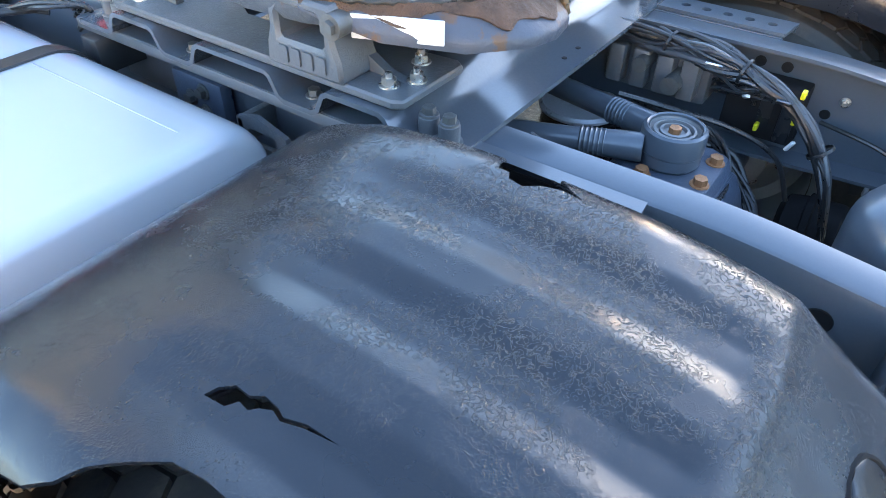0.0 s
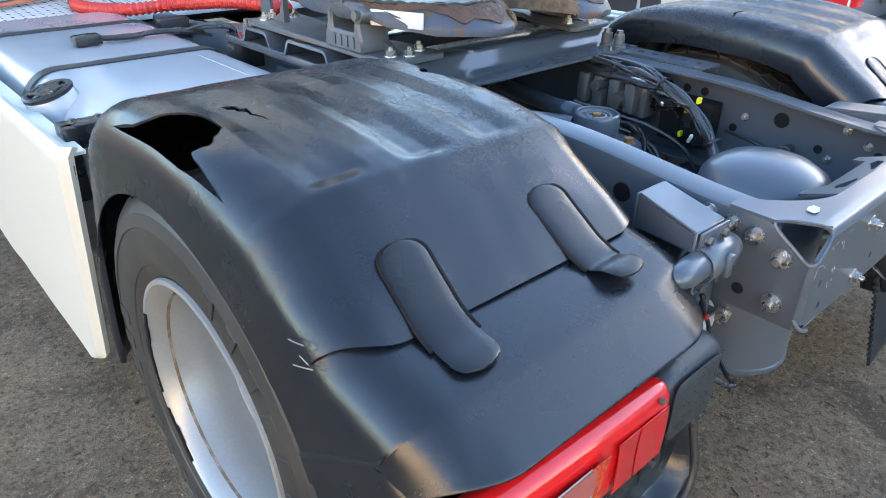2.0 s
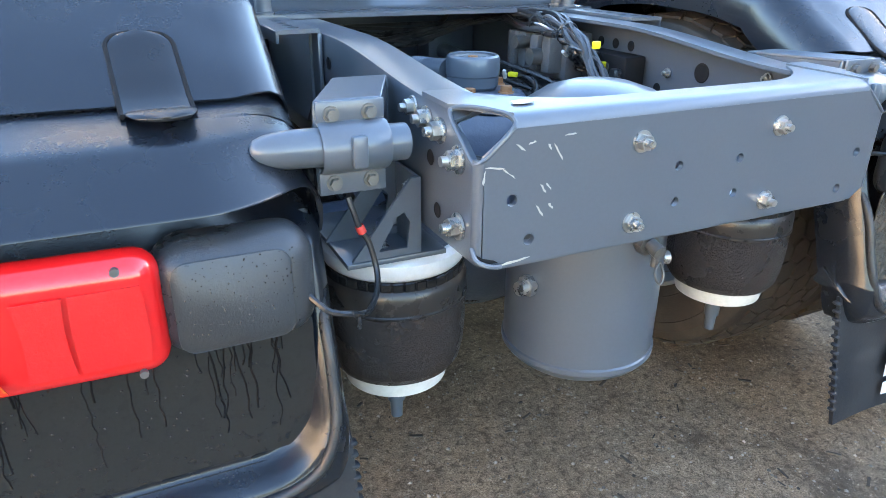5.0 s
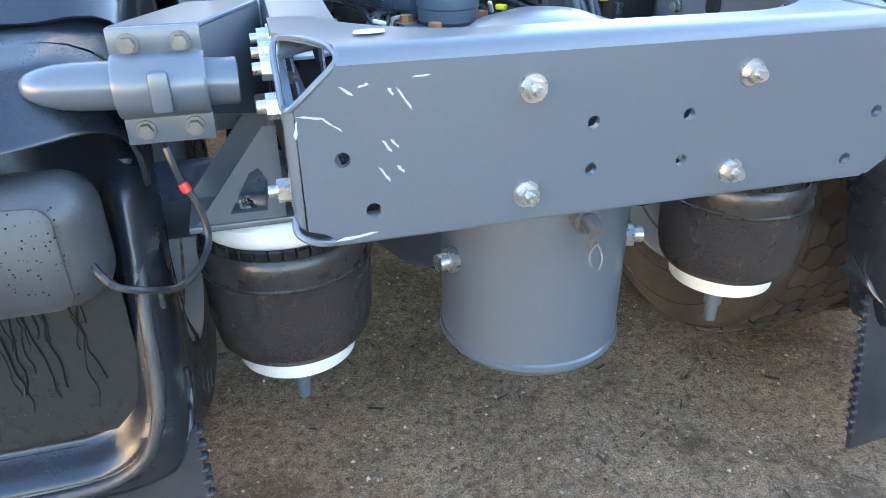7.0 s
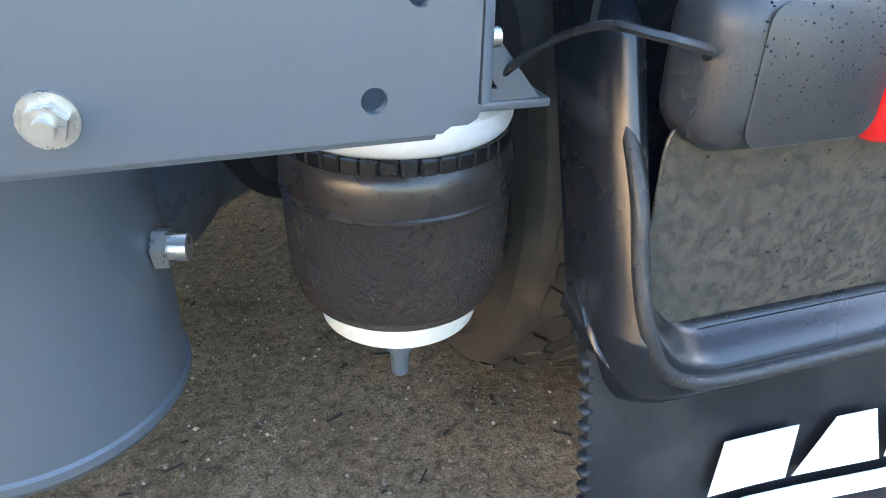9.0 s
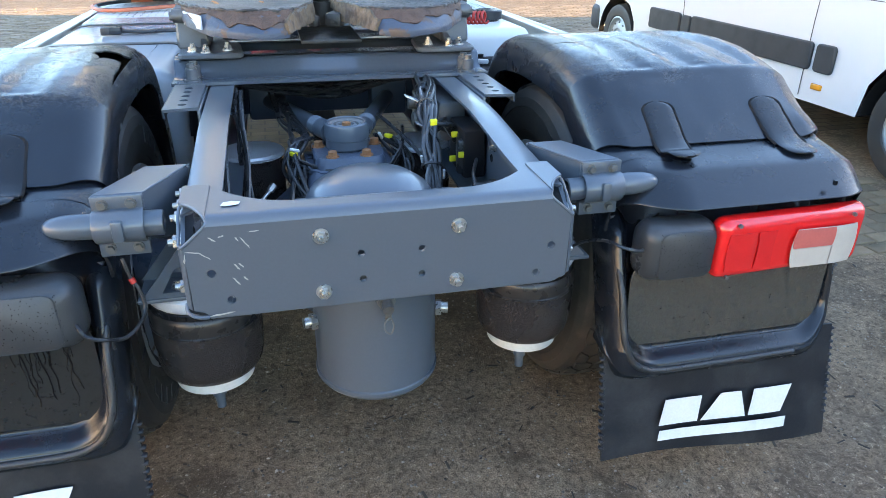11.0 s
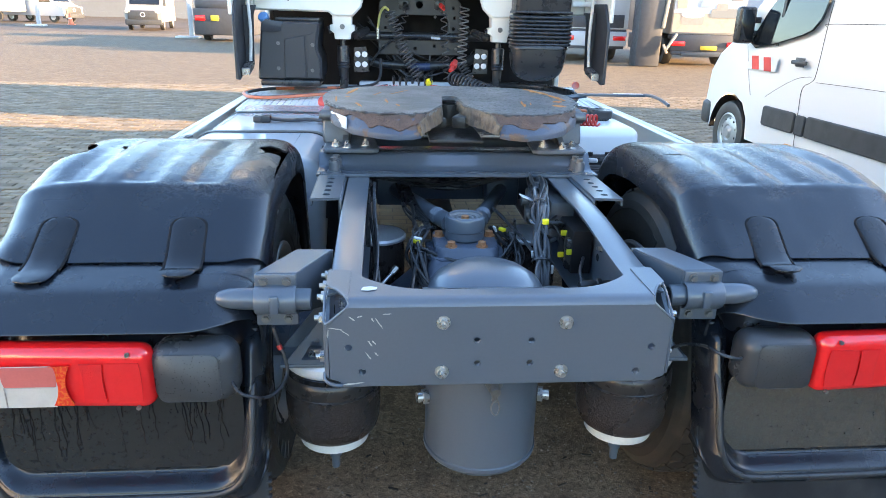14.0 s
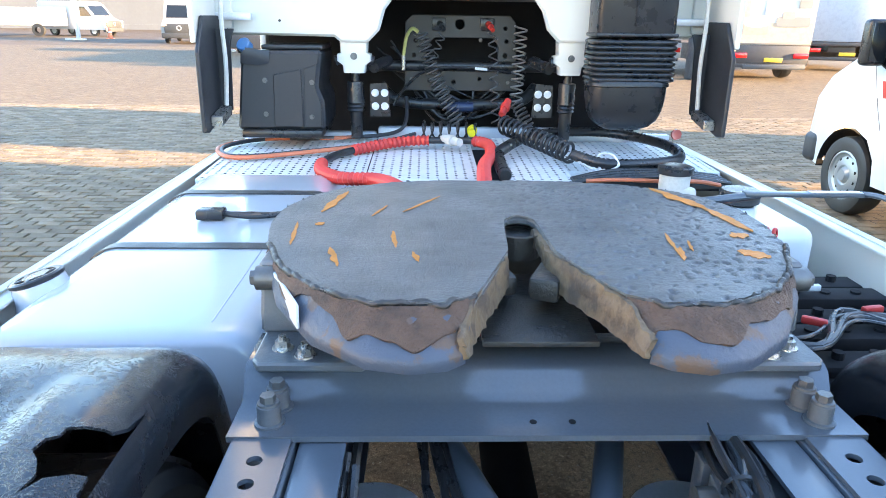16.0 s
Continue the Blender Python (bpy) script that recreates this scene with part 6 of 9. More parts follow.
prism(bm, [(-0.104, 0.705), (-0.078, 0.668), (0.078, 0.668), (0.104, 0.705), (0.104, 0.85), (-0.104, 0.85)], 0.030, Matrix.Translation((0, 0, 0.8188)), bevel=0.005)
part("mount_plate", bm, AXLE_PAINT, axle, "", 30)
for x, y in ((-0.052, 0.690), (0.047, 0.690), (-0.085, 0.80), (0.085, 0.80)):
    bolt(axle, (x, y, 0.848), (0, 0, 1), 0.020, BOLT_RUST, turn=x * 30)
cap_at = Matrix.Translation((0.0, 0.776, 0)) @ Matrix.Diagonal((1, 1, 1, 1))
bm = bmesh.new()
lathe(bm, [(0.054, 0.842), (0.060, 0.852), (0.064, 0.856), (0.064, 0.880), (0.0665, 0.883), (0.0665, 0.918), (0.064, 0.926), (0.0585, 0.930), (0.0545, 0.928), (0.054, 0.914)], cap_at, 48)
cap = part("rod_joint", bm, CHASSIS, truck, "grey round rod joint with a ribbed rubber bush", 30)
bm = bmesh.new()
lathe(bm, [(0.0545, 0.922), (0.052, 0.924), (0.049, 0.915), (0.045, 0.913), (0.043, 0.921), (0.038, 0.922), (0.036, 0.912), (0.032, 0.911), (0.030, 0.920), (0.024, 0.921), (0.022, 0.914), (0.0, 0.914)], cap_at, 40)
part("rubber_bush", bm, PALE_TUBE, cap, "", 50)
bm = bmesh.new()
cyl(bm, (0, 0.776, 0.910), (0, 0.776, 0.926), 0.013, seg=6)
part("bush_bolt", bm, BOLT_COPPER, cap)
for s in (-1, 1):                                               # the two rods of the v
    bm = bmesh.new()
    a, b = Vector((s * 0.045, 0.82, 0.885)), Vector((s * 0.225, 1.42, 0.85))
    d = b - a
    cyl(bm, a, a + d * 0.10, 0.031, 0.030, 20)
    cyl(bm, a + d * 0.10, a + d * 0.24, 0.030, 0.0265, 20)
    cyl(bm, a + d * 0.24, b, 0.0265, seg=20)
    for k in range(6):
        lathe(bm, [(0.0285, -0.003), (0.0308, 0), (0.0285, 0.003)], Matrix.Translation(a + d * (0.125 + 0.0155 * k)) @ frame_to(d), 20)
    part("rod", bm, CHASSIS, cap, "", 35)
    bm = bmesh.new()                                            # its bracket on the cross tube
    boxed(bm, (s * 0.16, 1.40, 0.78), (s * 0.30, 1.50, 0.93), 0.015)
    part("rod_bracket", bm, AXLE_PAINT, cap)
bm = bmesh.new()
boxed(bm, (-0.386, 1.50, 0.78), (0.386, 1.57, 0.97), 0.012)
part("middle_cross_member", bm, AXLE_PAINT, truck, "dark grey middle cross member")
for s in (-1, 1):                                               # front air springs beside the axle
    c = Matrix.Translation((s * 0.295, 1.11, 0))
    bm = bmesh.new()
    lathe(bm, [(0.06, 0.42), (0.085, 0.44), (0.10, 0.50), (0.104, 0.60), (0.104, 0.70), (0.098, 0.735), (0.08, 0.745)], c, 40)
    bag = part("front_air_spring", bm, BAG_RUBBER, truck, "black rubber front air spring")
    bm = bmesh.new()
    lathe(bm, [(0.09, 0.738), (0.110, 0.742), (0.111, 0.750), (0.104, 0.758), (0.09, 0.756), (0.04, 0.764), (0, 0.766)], c, 40)
    part("bead_plate", bm, ALU, bag)
    bm = bmesh.new()
    boxed(bm, (s * 0.22, 0.86, 0.36), (s * 0.38, 1.26, 0.42), 0.02)
    part("spring_beam", bm, AXLE_PAINT, bag)
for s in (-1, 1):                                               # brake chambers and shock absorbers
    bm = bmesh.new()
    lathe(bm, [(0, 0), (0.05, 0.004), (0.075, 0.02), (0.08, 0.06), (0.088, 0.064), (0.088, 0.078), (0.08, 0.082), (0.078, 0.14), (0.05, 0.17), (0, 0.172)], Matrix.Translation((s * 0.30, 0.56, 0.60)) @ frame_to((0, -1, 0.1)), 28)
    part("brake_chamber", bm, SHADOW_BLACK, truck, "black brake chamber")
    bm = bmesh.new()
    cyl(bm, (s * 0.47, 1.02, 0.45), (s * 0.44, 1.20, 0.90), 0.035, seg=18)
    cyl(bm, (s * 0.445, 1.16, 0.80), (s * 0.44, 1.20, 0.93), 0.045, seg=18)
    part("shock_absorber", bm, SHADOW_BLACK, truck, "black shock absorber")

# valve block on the inside of the right rail
bm = bmesh.new()
boxed(bm, (0.29, 0.80, 0.84), (0.375, 1.06, 0.965), 0.01)
valve = part("brake_valve", bm, CAST, truck, "dark grey brake valve block with ribbed sides", 30)
for i in range(4):
    bm = bmesh.new()
    boxed(bm, (0.25, 0.82 + i * 0.06, 0.86), (0.30, 0.86 + i * 0.06, 0.955), 0.006)
    part("valve_rib", bm, CAST, valve)
for y, z, r in ((0.87, 0.90, 0.022), (0.95, 0.93, 0.018)):
    bm = bmesh.new()
    cyl(bm, (0.22, y, z), (0.30, y, z), r, seg=14)
    part("valve_port", bm, BOLT_DARK, valve)
for i in range(3):
    bm = bmesh.new()
    boxed(bm, (0.30 + 0.012 * i, 0.60 + i * 0.05, 0.80 + 0.02 * i), (0.372, 0.632 + i * 0.05, 0.90 + 0.01 * i), 0.006)
    part("solenoid", bm, CABLE, valve)
bm = bmesh.new()
boxed(bm, (0.315, 0.59, 0.79), (0.378, 0.76, 0.93), 0.006)
part("solenoid_base", bm, SHADOW_BLACK, valve)
for p in ((0.305, 0.665, 0.902), (0.302, 0.672, 0.826), (0.225, 0.592, 0.962), (0.31, 0.60, 0.86)):
    bm = bmesh.new()
    box(bm, p, (0.020, 0.010, 0.018), 0.003)
    part("yellow_clip", bm, YELLOW, valve, "yellow plastic clip")
bm = bmesh.new()                                                # black two-piece plug on the rail
lathe(bm, [(0, 0), (0.012, 0.002), (0.016, 0.012), (0.016, 0.05), (0.020, 0.052), (0.020, 0.064), (0.014, 0.066), (0.014, 0.10)], Matrix.Translation((0.275, 0.36, 0.845)) @ frame_to((1, 0.12, 0)), 20)
part("plug", bm, CABLE, valve)

# cables: bundles on the right, hoses on the left, lines over the axle
rng = random.Random(5)


def cable(pts, r, mat=CABLE, name="cable", n=6, seg=7, label=""):
    bm = bmesh.new()
    tube(bm, pts, r, seg, n)
    return part(name, bm, mat, truck, label, 45)


for i in range(17):
    j = [rng.uniform(-0.026, 0.026) for _ in range(12)]
    cable([(0.285 + j[0], 1.10, 0.985 + j[1]), (0.270 + j[2], 0.95, 0.985 + j[3]), (0.245 + j[4], 0.80, 0.985 + j[5]), (0.222 + j[6], 0.66, 0.965 + j[7] * 0.6), (0.205 + j[8], 0.56, 0.90 + j[9]), (0.20 + j[10], 0.49, 0.80 + j[11]), (0.21 + j[0], 0.45, 0.66)],
          rng.choice((0.0035, 0.0045, 0.0055, 0.008)), rng.choice((CABLE, CABLE, CABLE_GREY, PALE_TUBE)), "harness_cable")
for y, z, x in ((0.90, 0.985, 0.262), (0.72, 0.975, 0.232), (0.52, 0.86, 0.203)):
    bm = bmesh.new()
    lathe(bm, [(0.027, -0.004), (0.029, -0.003), (0.029, 0.003), (0.027, 0.004)], Matrix.Translation((x, y, z)) @ frame_to((0.12, 1, 0.25 if y > 0.6 else 1.2)), 18)
    part("cable_tie", bm, CABLE, truck)
for i in range(7):
    j = [rng.uniform(-0.03, 0.03) for _ in range(10)]
    cable([(-0.15 + j[0], 0.70 + j[1], 0.72), (-0.165 + j[2], 0.74, 0.80), (-0.16 + j[3], 0.78, 0.855 + j[4] * 0.5), (-0.14 + j[5], 0.90, 0.86), (-0.17 + j[6], 1.05, 0.88), (-0.20 + j[7], 1.35, 0.93)], rng.choice((0.004, 0.006, 0.008)), CABLE, "axle_cable")
for s, z in ((-1, 0.80), (1, 0.815), (1, 0.79)):
    cable([(-0.15, 0.72, z + 0.02), (-0.05, 0.655, z), (0.08, 0.66, z - 0.01), (0.14, 0.70, z + 0.03), (0.17, 0.78, z + 0.05), (0.20, 0.95, 0.86)], 0.005)
cable([(0.13, 0.72, 0.83), (0.12, 0.67, 0.78), (0.13, 0.62, 0.72), (0.12, 0.60, 0.64)], 0.006)
cable([(-0.13, 0.72, 0.83), (-0.14, 0.66, 0.77), (-0.16, 0.60, 0.70), (-0.17, 0.58, 0.60)], 0.007)
cable([(-0.15, 0.73, 0.83), (-0.17, 0.65, 0.78), (-0.19, 0.58, 0.70), (-0.20, 0.52, 0.60)], 0.007)
cable([(-0.30, 1.30, 0.99), (-0.31, 1.10, 0.94), (-0.325, 1.00, 0.80), (-0.32, 0.98, 0.65), (-0.31, 0.90, 0.56), (-0.25, 0.80, 0.56)], 0.0095, CABLE, "brake_hose", label="black rubber brake hose")
cable([(-0.33, 1.30, 0.97), (-0.345, 0.90, 0.93), (-0.35, 0.70, 0.85), (-0.34, 0.50, 0.72), (-0.32, 0.42, 0.62)], 0.008)
cable([(0.34, 0.55, 0.86), (0.30, 0.44, 0.86), (0.29, 0.38, 0.845)], 0.005)
cable([(0.12, 0.95, 0.90), (0.15, 0.85, 0.885), (0.19, 0.70, 0.86), (0.23, 0.60, 0.80), (0.24, 0.55, 0.70)], 0.006)
cable([(-0.28, 1.45, 0.96), (-0.10, 1.30, 0.93), (0.06, 1.28, 0.925), (0.20, 1.38, 0.95), (0.28, 1.5, 0.97)], 0.007)
cable([(-0.26, 1.45, 0.93), (-0.08, 1.26, 0.90), (0.08, 1.27, 0.90), (0.18, 1.36, 0.92)], 0.009)
for i in range(9):                                              # thin loops tied round the casting
    s = -1 if i % 2 else 1
    j = [rng.uniform(-0.025, 0.025) for _ in range(8)]
    cable([(s * 0.11 + j[0], 0.86, 0.86), (s * (0.15 + j[1]), 0.78 + j[2], 0.85 + j[3]), (s * (0.165 + j[4]), 0.68 + j[5], 0.79 + j[6]), (s * (0.12 + j[7]), 0.60, 0.72 + j[0]), (s * 0.03 + j[3], 0.575, 0.70 + j[1]), (-s * 0.08, 0.60 + j[2], 0.69 + j[4])], rng.choice((0.004, 0.005, 0.0065)), CABLE, "loom_cable")
for y, z in ((0.62, 0.945), (0.78, 0.985)):                     # small bracket and white tags in the harness
    bm = bmesh.new()
    box(bm, (0.205, y, z), (0.055, 0.030, 0.004), 0.001, Matrix.Rotation(0.4, 3, "Y"))
    part("harness_bracket", bm, ALU if y > 0.7 else CHASSIS, truck, "small bright clip in the wiring")
for p, a in (((0.215, 0.70, 0.93), 0.5), ((0.19, 0.58, 0.86), 1.1), ((-0.158, 0.725, 0.865), 0.3), ((0.105, 0.80, 0.872), 0.9), ((0.24, 0.53, 0.83), 1.3)):
    bm = bmesh.new()
    box(bm, p, (0.030, 0.010, 0.008), 0.003, Euler((0.3, a, a)).to_matrix())
    part("white_tag", bm, WHITE_PAINT, truck, "white cable tag")
for i in range(10):                                             # thin wires that branch off to the valves
    j = [rng.uniform(-0.03, 0.03) for _ in range(8)]
    cable([(0.225 + j[0], 0.66 + j[1], 0.94), (0.27 + j[2], 0.70 + j[3], 0.93 + j[4]), (0.31, 0.74 + j[5] * 2, 0.90 + j[6]), (0.34, 0.80 + j[7] * 3, 0.87)], rng.choice((0.003, 0.004, 0.005)), rng.choice((CABLE, CABLE, CABLE_GREY)), "branch_wire", 5, 6)
for i in range(8):                                              # wires and pipes ahead of the joint, under the plate
    j = [rng.uniform(-0.05, 0.05) for _ in range(8)]
    cable([(-0.33, 1.18 + j[0], 0.97), (-0.16 + j[1], 1.20 + j[2], 0.95 + j[3] * 0.5), (0.02 + j[4], 1.24, 0.93 + j[5] * 0.6), (0.18, 1.20 + j[6], 0.96), (0.33, 1.16 + j[7], 0.98)], rng.choice((0.0035, 0.005, 0.007)), CABLE, "cross_wire", 5, 6)
for pts in ([(-0.315, 0.98, 0.99), (-0.318, 0.86, 0.95), (-0.30, 0.74, 0.87), (-0.285, 0.60, 0.78), (-0.27, 0.47, 0.72), (-0.22, 0.40, 0.70), (-0.13, 0.42, 0.71)], [(-0.30, 0.95, 0.99), (-0.298, 0.80, 0.93), (-0.288, 0.66, 0.84), (-0.30, 0.50, 0.72), (-0.28, 0.40, 0.66)]):
    cable(pts, 0.007, CABLE, "rail_hose")
for p in ((-0.161, 0.752, 0.845), (0.13, 0.80, 0.87)):
    bm = bmesh.new()
    box(bm, p, (0.016, 0.024, 0.012), 0.003, Matrix.Rotation(0.6, 3, "Z"))
    part("yellow_clip", bm, YELLOW, truck, "yellow plastic clip")
bm = bmesh.new()
cyl(bm, (-0.275, 0.74, 0.70), (-0.235, 0.77, 0.735), 0.006, seg=10)
cyl(bm, (-0.24, 0.766, 0.73), (-0.225, 0.777, 0.745), 0.011, seg=6)
part("sensor_stud", bm, STEEL, truck)
# lamp cables
cable([(-0.616, 0.050, 0.750), (-0.608, 0.038, 0.742), (-0.592, 0.026, 0.729), (-0.566, 0.022, 0.722), (-0.534, 0.05, 0.704), (-0.510, 0.08, 0.713), (-0.498, 0.11, 0.734), (-0.505, 0.12, 0.775), (-0.516, 0.125, 0.797), (-0.524, 0.13, 0.825), (-0.528, 0.135, 0.841)], 0.0044, label="black lamp cable", name="lamp_cable")
bm = bmesh.new()
lathe(bm, [(0.0065, -0.006), (0.0068, 0), (0.0065, 0.006)], Matrix.Translation((-0.515, 0.124, 0.795)) @ frame_to((-0.4, 0.1, 1)), 12)
part("red_sleeve", bm, RED_HOSE, truck)
cable([(0.600, 0.052, 0.782), (0.588, 0.034, 0.790), (0.565, 0.022, 0.798), (0.536, 0.03, 0.805), (0.514, 0.07, 0.806), (0.495, 0.13, 0.78), (0.485, 0.165, 0.755), (0.47, 0.18, 0.735)], 0.0042, label="black lamp cable", name="lamp_cable")
bm = bmesh.new()
box(bm, (-0.552, 0.034, 0.700), (0.006, 0.006, 0.022), 0.002)
part("cable_tie", bm, CABLE, truck)


# ---- fuel tank, skirts and catwalk ----
bm = bmesh.new()
rows = []
sec = rounded(-1.185, 0.44, -0.515, 0.985, 0.11, 8)
for y, k in ((1.395, 0.90), (1.400, 0.945), (1.412, 0.975), (1.43, 0.992), (1.46, 1.0), (2.93, 1.0), (2.95, 0.985), (2.955, 0.95)):
    rows.append([(-0.85 + (x + 0.85) * k, y, 0.7125 + (z - 0.7125) * k) for x, z in sec])
vs = sheet(bm, rows, True)
bm.faces.new(vs[0])
bm.faces.new(vs[-1])
bmesh.ops.recalc_face_normals(bm, faces=bm.faces[:])
fuel = part("fuel_tank", bm, TANK_PAINT, truck, "silver-white painted fuel tank, wet on top", 40)
for y in (1.985, 2.62):                                          # black retaining straps
    bm = bmesh.new()
    rows = [[(-0.85 + (x + 0.85) * k, y + w, 0.7125 + (z - 0.7125) * k) for x, z in sec] for w, k in ((-0.026, 1.004), (-0.024, 1.018), (0.024, 1.018), (0.026, 1.004))]
    sheet(bm, rows, True)
    bmesh.ops.recalc_face_normals(bm, faces=bm.faces[:])
    part("tank_strap", bm, DARK_PLASTIC, fuel, "black tank strap", 40)
bm = bmesh.new()
boxed(bm, (-0.668, 1.47, 0.9845), (-0.664, 1.95, 0.9862), 0.0005)
part("weld_line", bm, TANK_PAINT, fuel)
neck = Matrix.Translation((-1.160, 1.714, 0.940)) @ Matrix.Rotation(radians(-16), 4, "Y")
bm = bmesh.new()
lathe(bm, [(0.088, -0.06), (0.080, -0.02), (0.070, 0.01), (0.066, 0.04), (0.062, 0.048), (0.052, 0.05)], neck, 32)
part("filler_neck", bm, TANK_PAINT, fuel, "", 40)
bm = bmesh.new()
lathe(bm, [(0.062, 0.046), (0.067, 0.050), (0.067, 0.058), (0.060, 0.062), (0.050, 0.061), (0.048, 0.054), (0.036, 0.054), (0.034, 0.062), (0, 0.063)], neck, 32)
for k in range(3):
    box(bm, neck @ Matrix.Rotation(radians(60 * k), 4, "Z") @ Vector((0, 0, 0.058)), (0.012, 0.10, 0.008), 0.003, (neck @ Matrix.Rotation(radians(60 * k), 4, "Z")).to_3x3())
part("fuel_cap", bm, CABLE, fuel, "black fuel cap")
bm = bmesh.new()                                                 # cable and plug lying on the tank
boxed(bm, (-0.945, 2.235, 0.988), (-0.855, 2.295, 1.022), 0.008)
tube(bm, [(-0.86, 2.265, 1.005), (-0.76, 2.25, 1.0), (-0.66, 2.27, 1.003), (-0.58, 2.24, 1.0), (-0.50, 2.22, 0.99)], 0.010, 8)
tube(bm, [(-0.86, 2.275, 1.002), (-0.74, 2.29, 0.998), (-0.64, 2.26, 1.0), (-0.56, 2.28, 1.0), (-0.48, 2.20, 0.98)], 0.007, 8)
part("tank_sender", bm, CABLE, fuel, "black plug and cable lying on the tank")
for i in range(6):
    j = [rng.uniform(-0.03, 0.03) for _ in range(6)]
    cable([(-0.54 + j[0], 2.26, 0.995), (-0.50 + j[1], 2.14 + j[2], 1.03 + j[3] * 0.4), (-0.46, 2.06 + j[4], 1.02), (-0.44, 2.16, 0.96 + j[5])], 0.006)


def skirt(side):
    """Cream side fairing with a raking rear edge."""
    bm = bmesh.new()
    rows = []
    for i in range(61):
        u = i / 60
        row = []
        for k in range(31):
            v = k / 30
            y0 = 1.455 - 0.187 * v if v > 0.05 else 1.52 - 1.5 * v
            z = 0.262 + (0.716 - 0.023 * u) * v
            y = y0 + (3.95 - y0) * u ** 1.6
            dent = 0.010 * smoothstep(0.15, 0.5, noise.noise((y * 1.7, z * 2.4 + y * 1.3, 3.0))) + 0.004 * noise.noise((y * 4.0, z * 5.0, 1.0))
            rim = 0.020 * (1 - smoothstep(0.0, 0.020, u ** 1.6 * 2.6)) + 0.012 * smoothstep(0.965, 1.0, v) ** 2
            row.append((-1.281 + dent * smoothstep(0.0, 0.15, u) * (1 - smoothstep(0.85, 1.0, v)) + rim, y, z))
        rows.append(row)
    sheet(bm, rows)
    bmesh.ops.recalc_face_normals(bm, faces=bm.faces[:])
    if sum(f.normal.x for f in bm.faces) > 0:
        bmesh.ops.reverse_faces(bm, faces=bm.faces[:])
    thicken(bm, 0.016)
    sk = part("side_skirt", bm, CREAM, truck, "cream painted side skirt", 30, side > 0)
    bm = bmesh.new()                                              # inward top rail and dark rubber edge
    boxed(bm, (-1.262, 1.30, 0.945), (-1.215, 3.95, 0.955), 0.003)
    part("skirt_rail", bm, CREAM, sk, "", 30, side > 0)
    bm = bmesh.new()
    prism(bm, [(1.285, 0.93), (1.31, 0.93), (1.50, 0.30), (1.47, 0.30)], 0.012, Matrix.Translation((-1.262, 0, 0)) @ UP_YZ)
    part("rubber_edge", bm, CABLE, sk, "", 30, side > 0)
    bm = bmesh.new()                                              # black bracket between skirt and tank
    boxed(bm, (-1.235, 1.395, 0.925), (-1.115, 1.455, 0.985), 0.006)
    boxed(bm, (-1.235, 1.38, 0.80), (-1.205, 1.42, 0.985), 0.004)
    br = part("skirt_bracket", bm, CABLE, sk, "black bracket", 30, side > 0)
    for x in (-1.20, -1.14):
        bolt(br, (-x * side, 1.425, 0.985), (0, 0, 1), 0.011, BOLT_GREY)


for side in (-1, 1):
    skirt(side)


def catwalk(x0, x1, y0, y1, z, corner=0.0):
    """A perforated aluminium tread plate."""
    bm = bmesh.new()
    pitch = 0.040
    nx, ny = int((x1 - x0) / pitch), int((y1 - y0) / pitch)
    px, py = (x1 - x0) / nx, (y1 - y0) / ny
    for i in range(nx):
        for j in range(ny):
            cx, cy = x0 + (i + 0.5) * px, y0 + (j + 0.5) * py
            zz = z + 0.03 * (cy - y0)
            if corner and (cx - x0) < corner and (cy - y0) < corner and (cx - x0) + (cy - y0) < corner:
                continue
            q = 0.0085 if (i + j) % 2 == 0 else 0.0065
            zc = lambda yy: z + 0.03 * (yy - y0)
            o = [bm.verts.new((cx + sx * px / 2, cy + sy * py / 2, zc(cy + sy * py / 2))) for sx, sy in ((1, 0), (1, 1), (0, 1), (-1, 1), (-1, 0), (-1, -1), (0, -1), (1, -1))]
            h, d = [], []
            for k in range(8):
                a = k * math.pi / 4
                h.append(bm.verts.new((cx + q * math.cos(a), cy + 1.9 * q * math.sin(a), zz + 0.0004)))
                d.append(bm.verts.new((cx + q * 0.94 * math.cos(a), cy + 1.8 * q * math.sin(a), zz - 0.0009)))
            for k in range(8):
                n = (k + 1) % 8
                bm.faces.new((o[k], o[n], h[n], h[k]))
                bm.faces.new((h[k], h[n], d[n], d[k]))
    bmesh.ops.remove_doubles(bm, verts=bm.verts[:], dist=0.0005)
    boxed(bm, (x0, y0 - 0.012, z - 0.035), (x1, y0 + 0.001, z + 0.001), 0.003)
    return part("catwalk", bm, TREAD_ALU, truck, "perforated aluminium catwalk plate", 30)


catwalk(-1.19, -0.462, 3.0, 3.93, 0.950)
catwalk(-0.456, 0.05, 3.02, 3.93, 0.952)
catwalk(0.18, 0.465, 2.88, 3.93, 0.950)
catwalk(0.471, 1.21, 3.24, 3.93, 0.945)
for x0, x1, high in ((-1.19, -0.47, 1.005), (-0.46, 0.56, 1.035), (0.57, 1.21, 1.005)):
    bm = bmesh.new()
    boxed(bm, (x0, 3.945, 0.90), (x1, 4.02, high), 0.012)
    part("catwalk_step", bm, TANK_PAINT, truck, "white step behind the catwalk")
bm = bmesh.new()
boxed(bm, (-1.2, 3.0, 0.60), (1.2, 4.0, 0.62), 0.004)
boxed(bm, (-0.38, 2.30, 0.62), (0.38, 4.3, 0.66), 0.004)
# black sheet close below the plates, for the shade seen through their holes
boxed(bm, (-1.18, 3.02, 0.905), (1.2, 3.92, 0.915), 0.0)
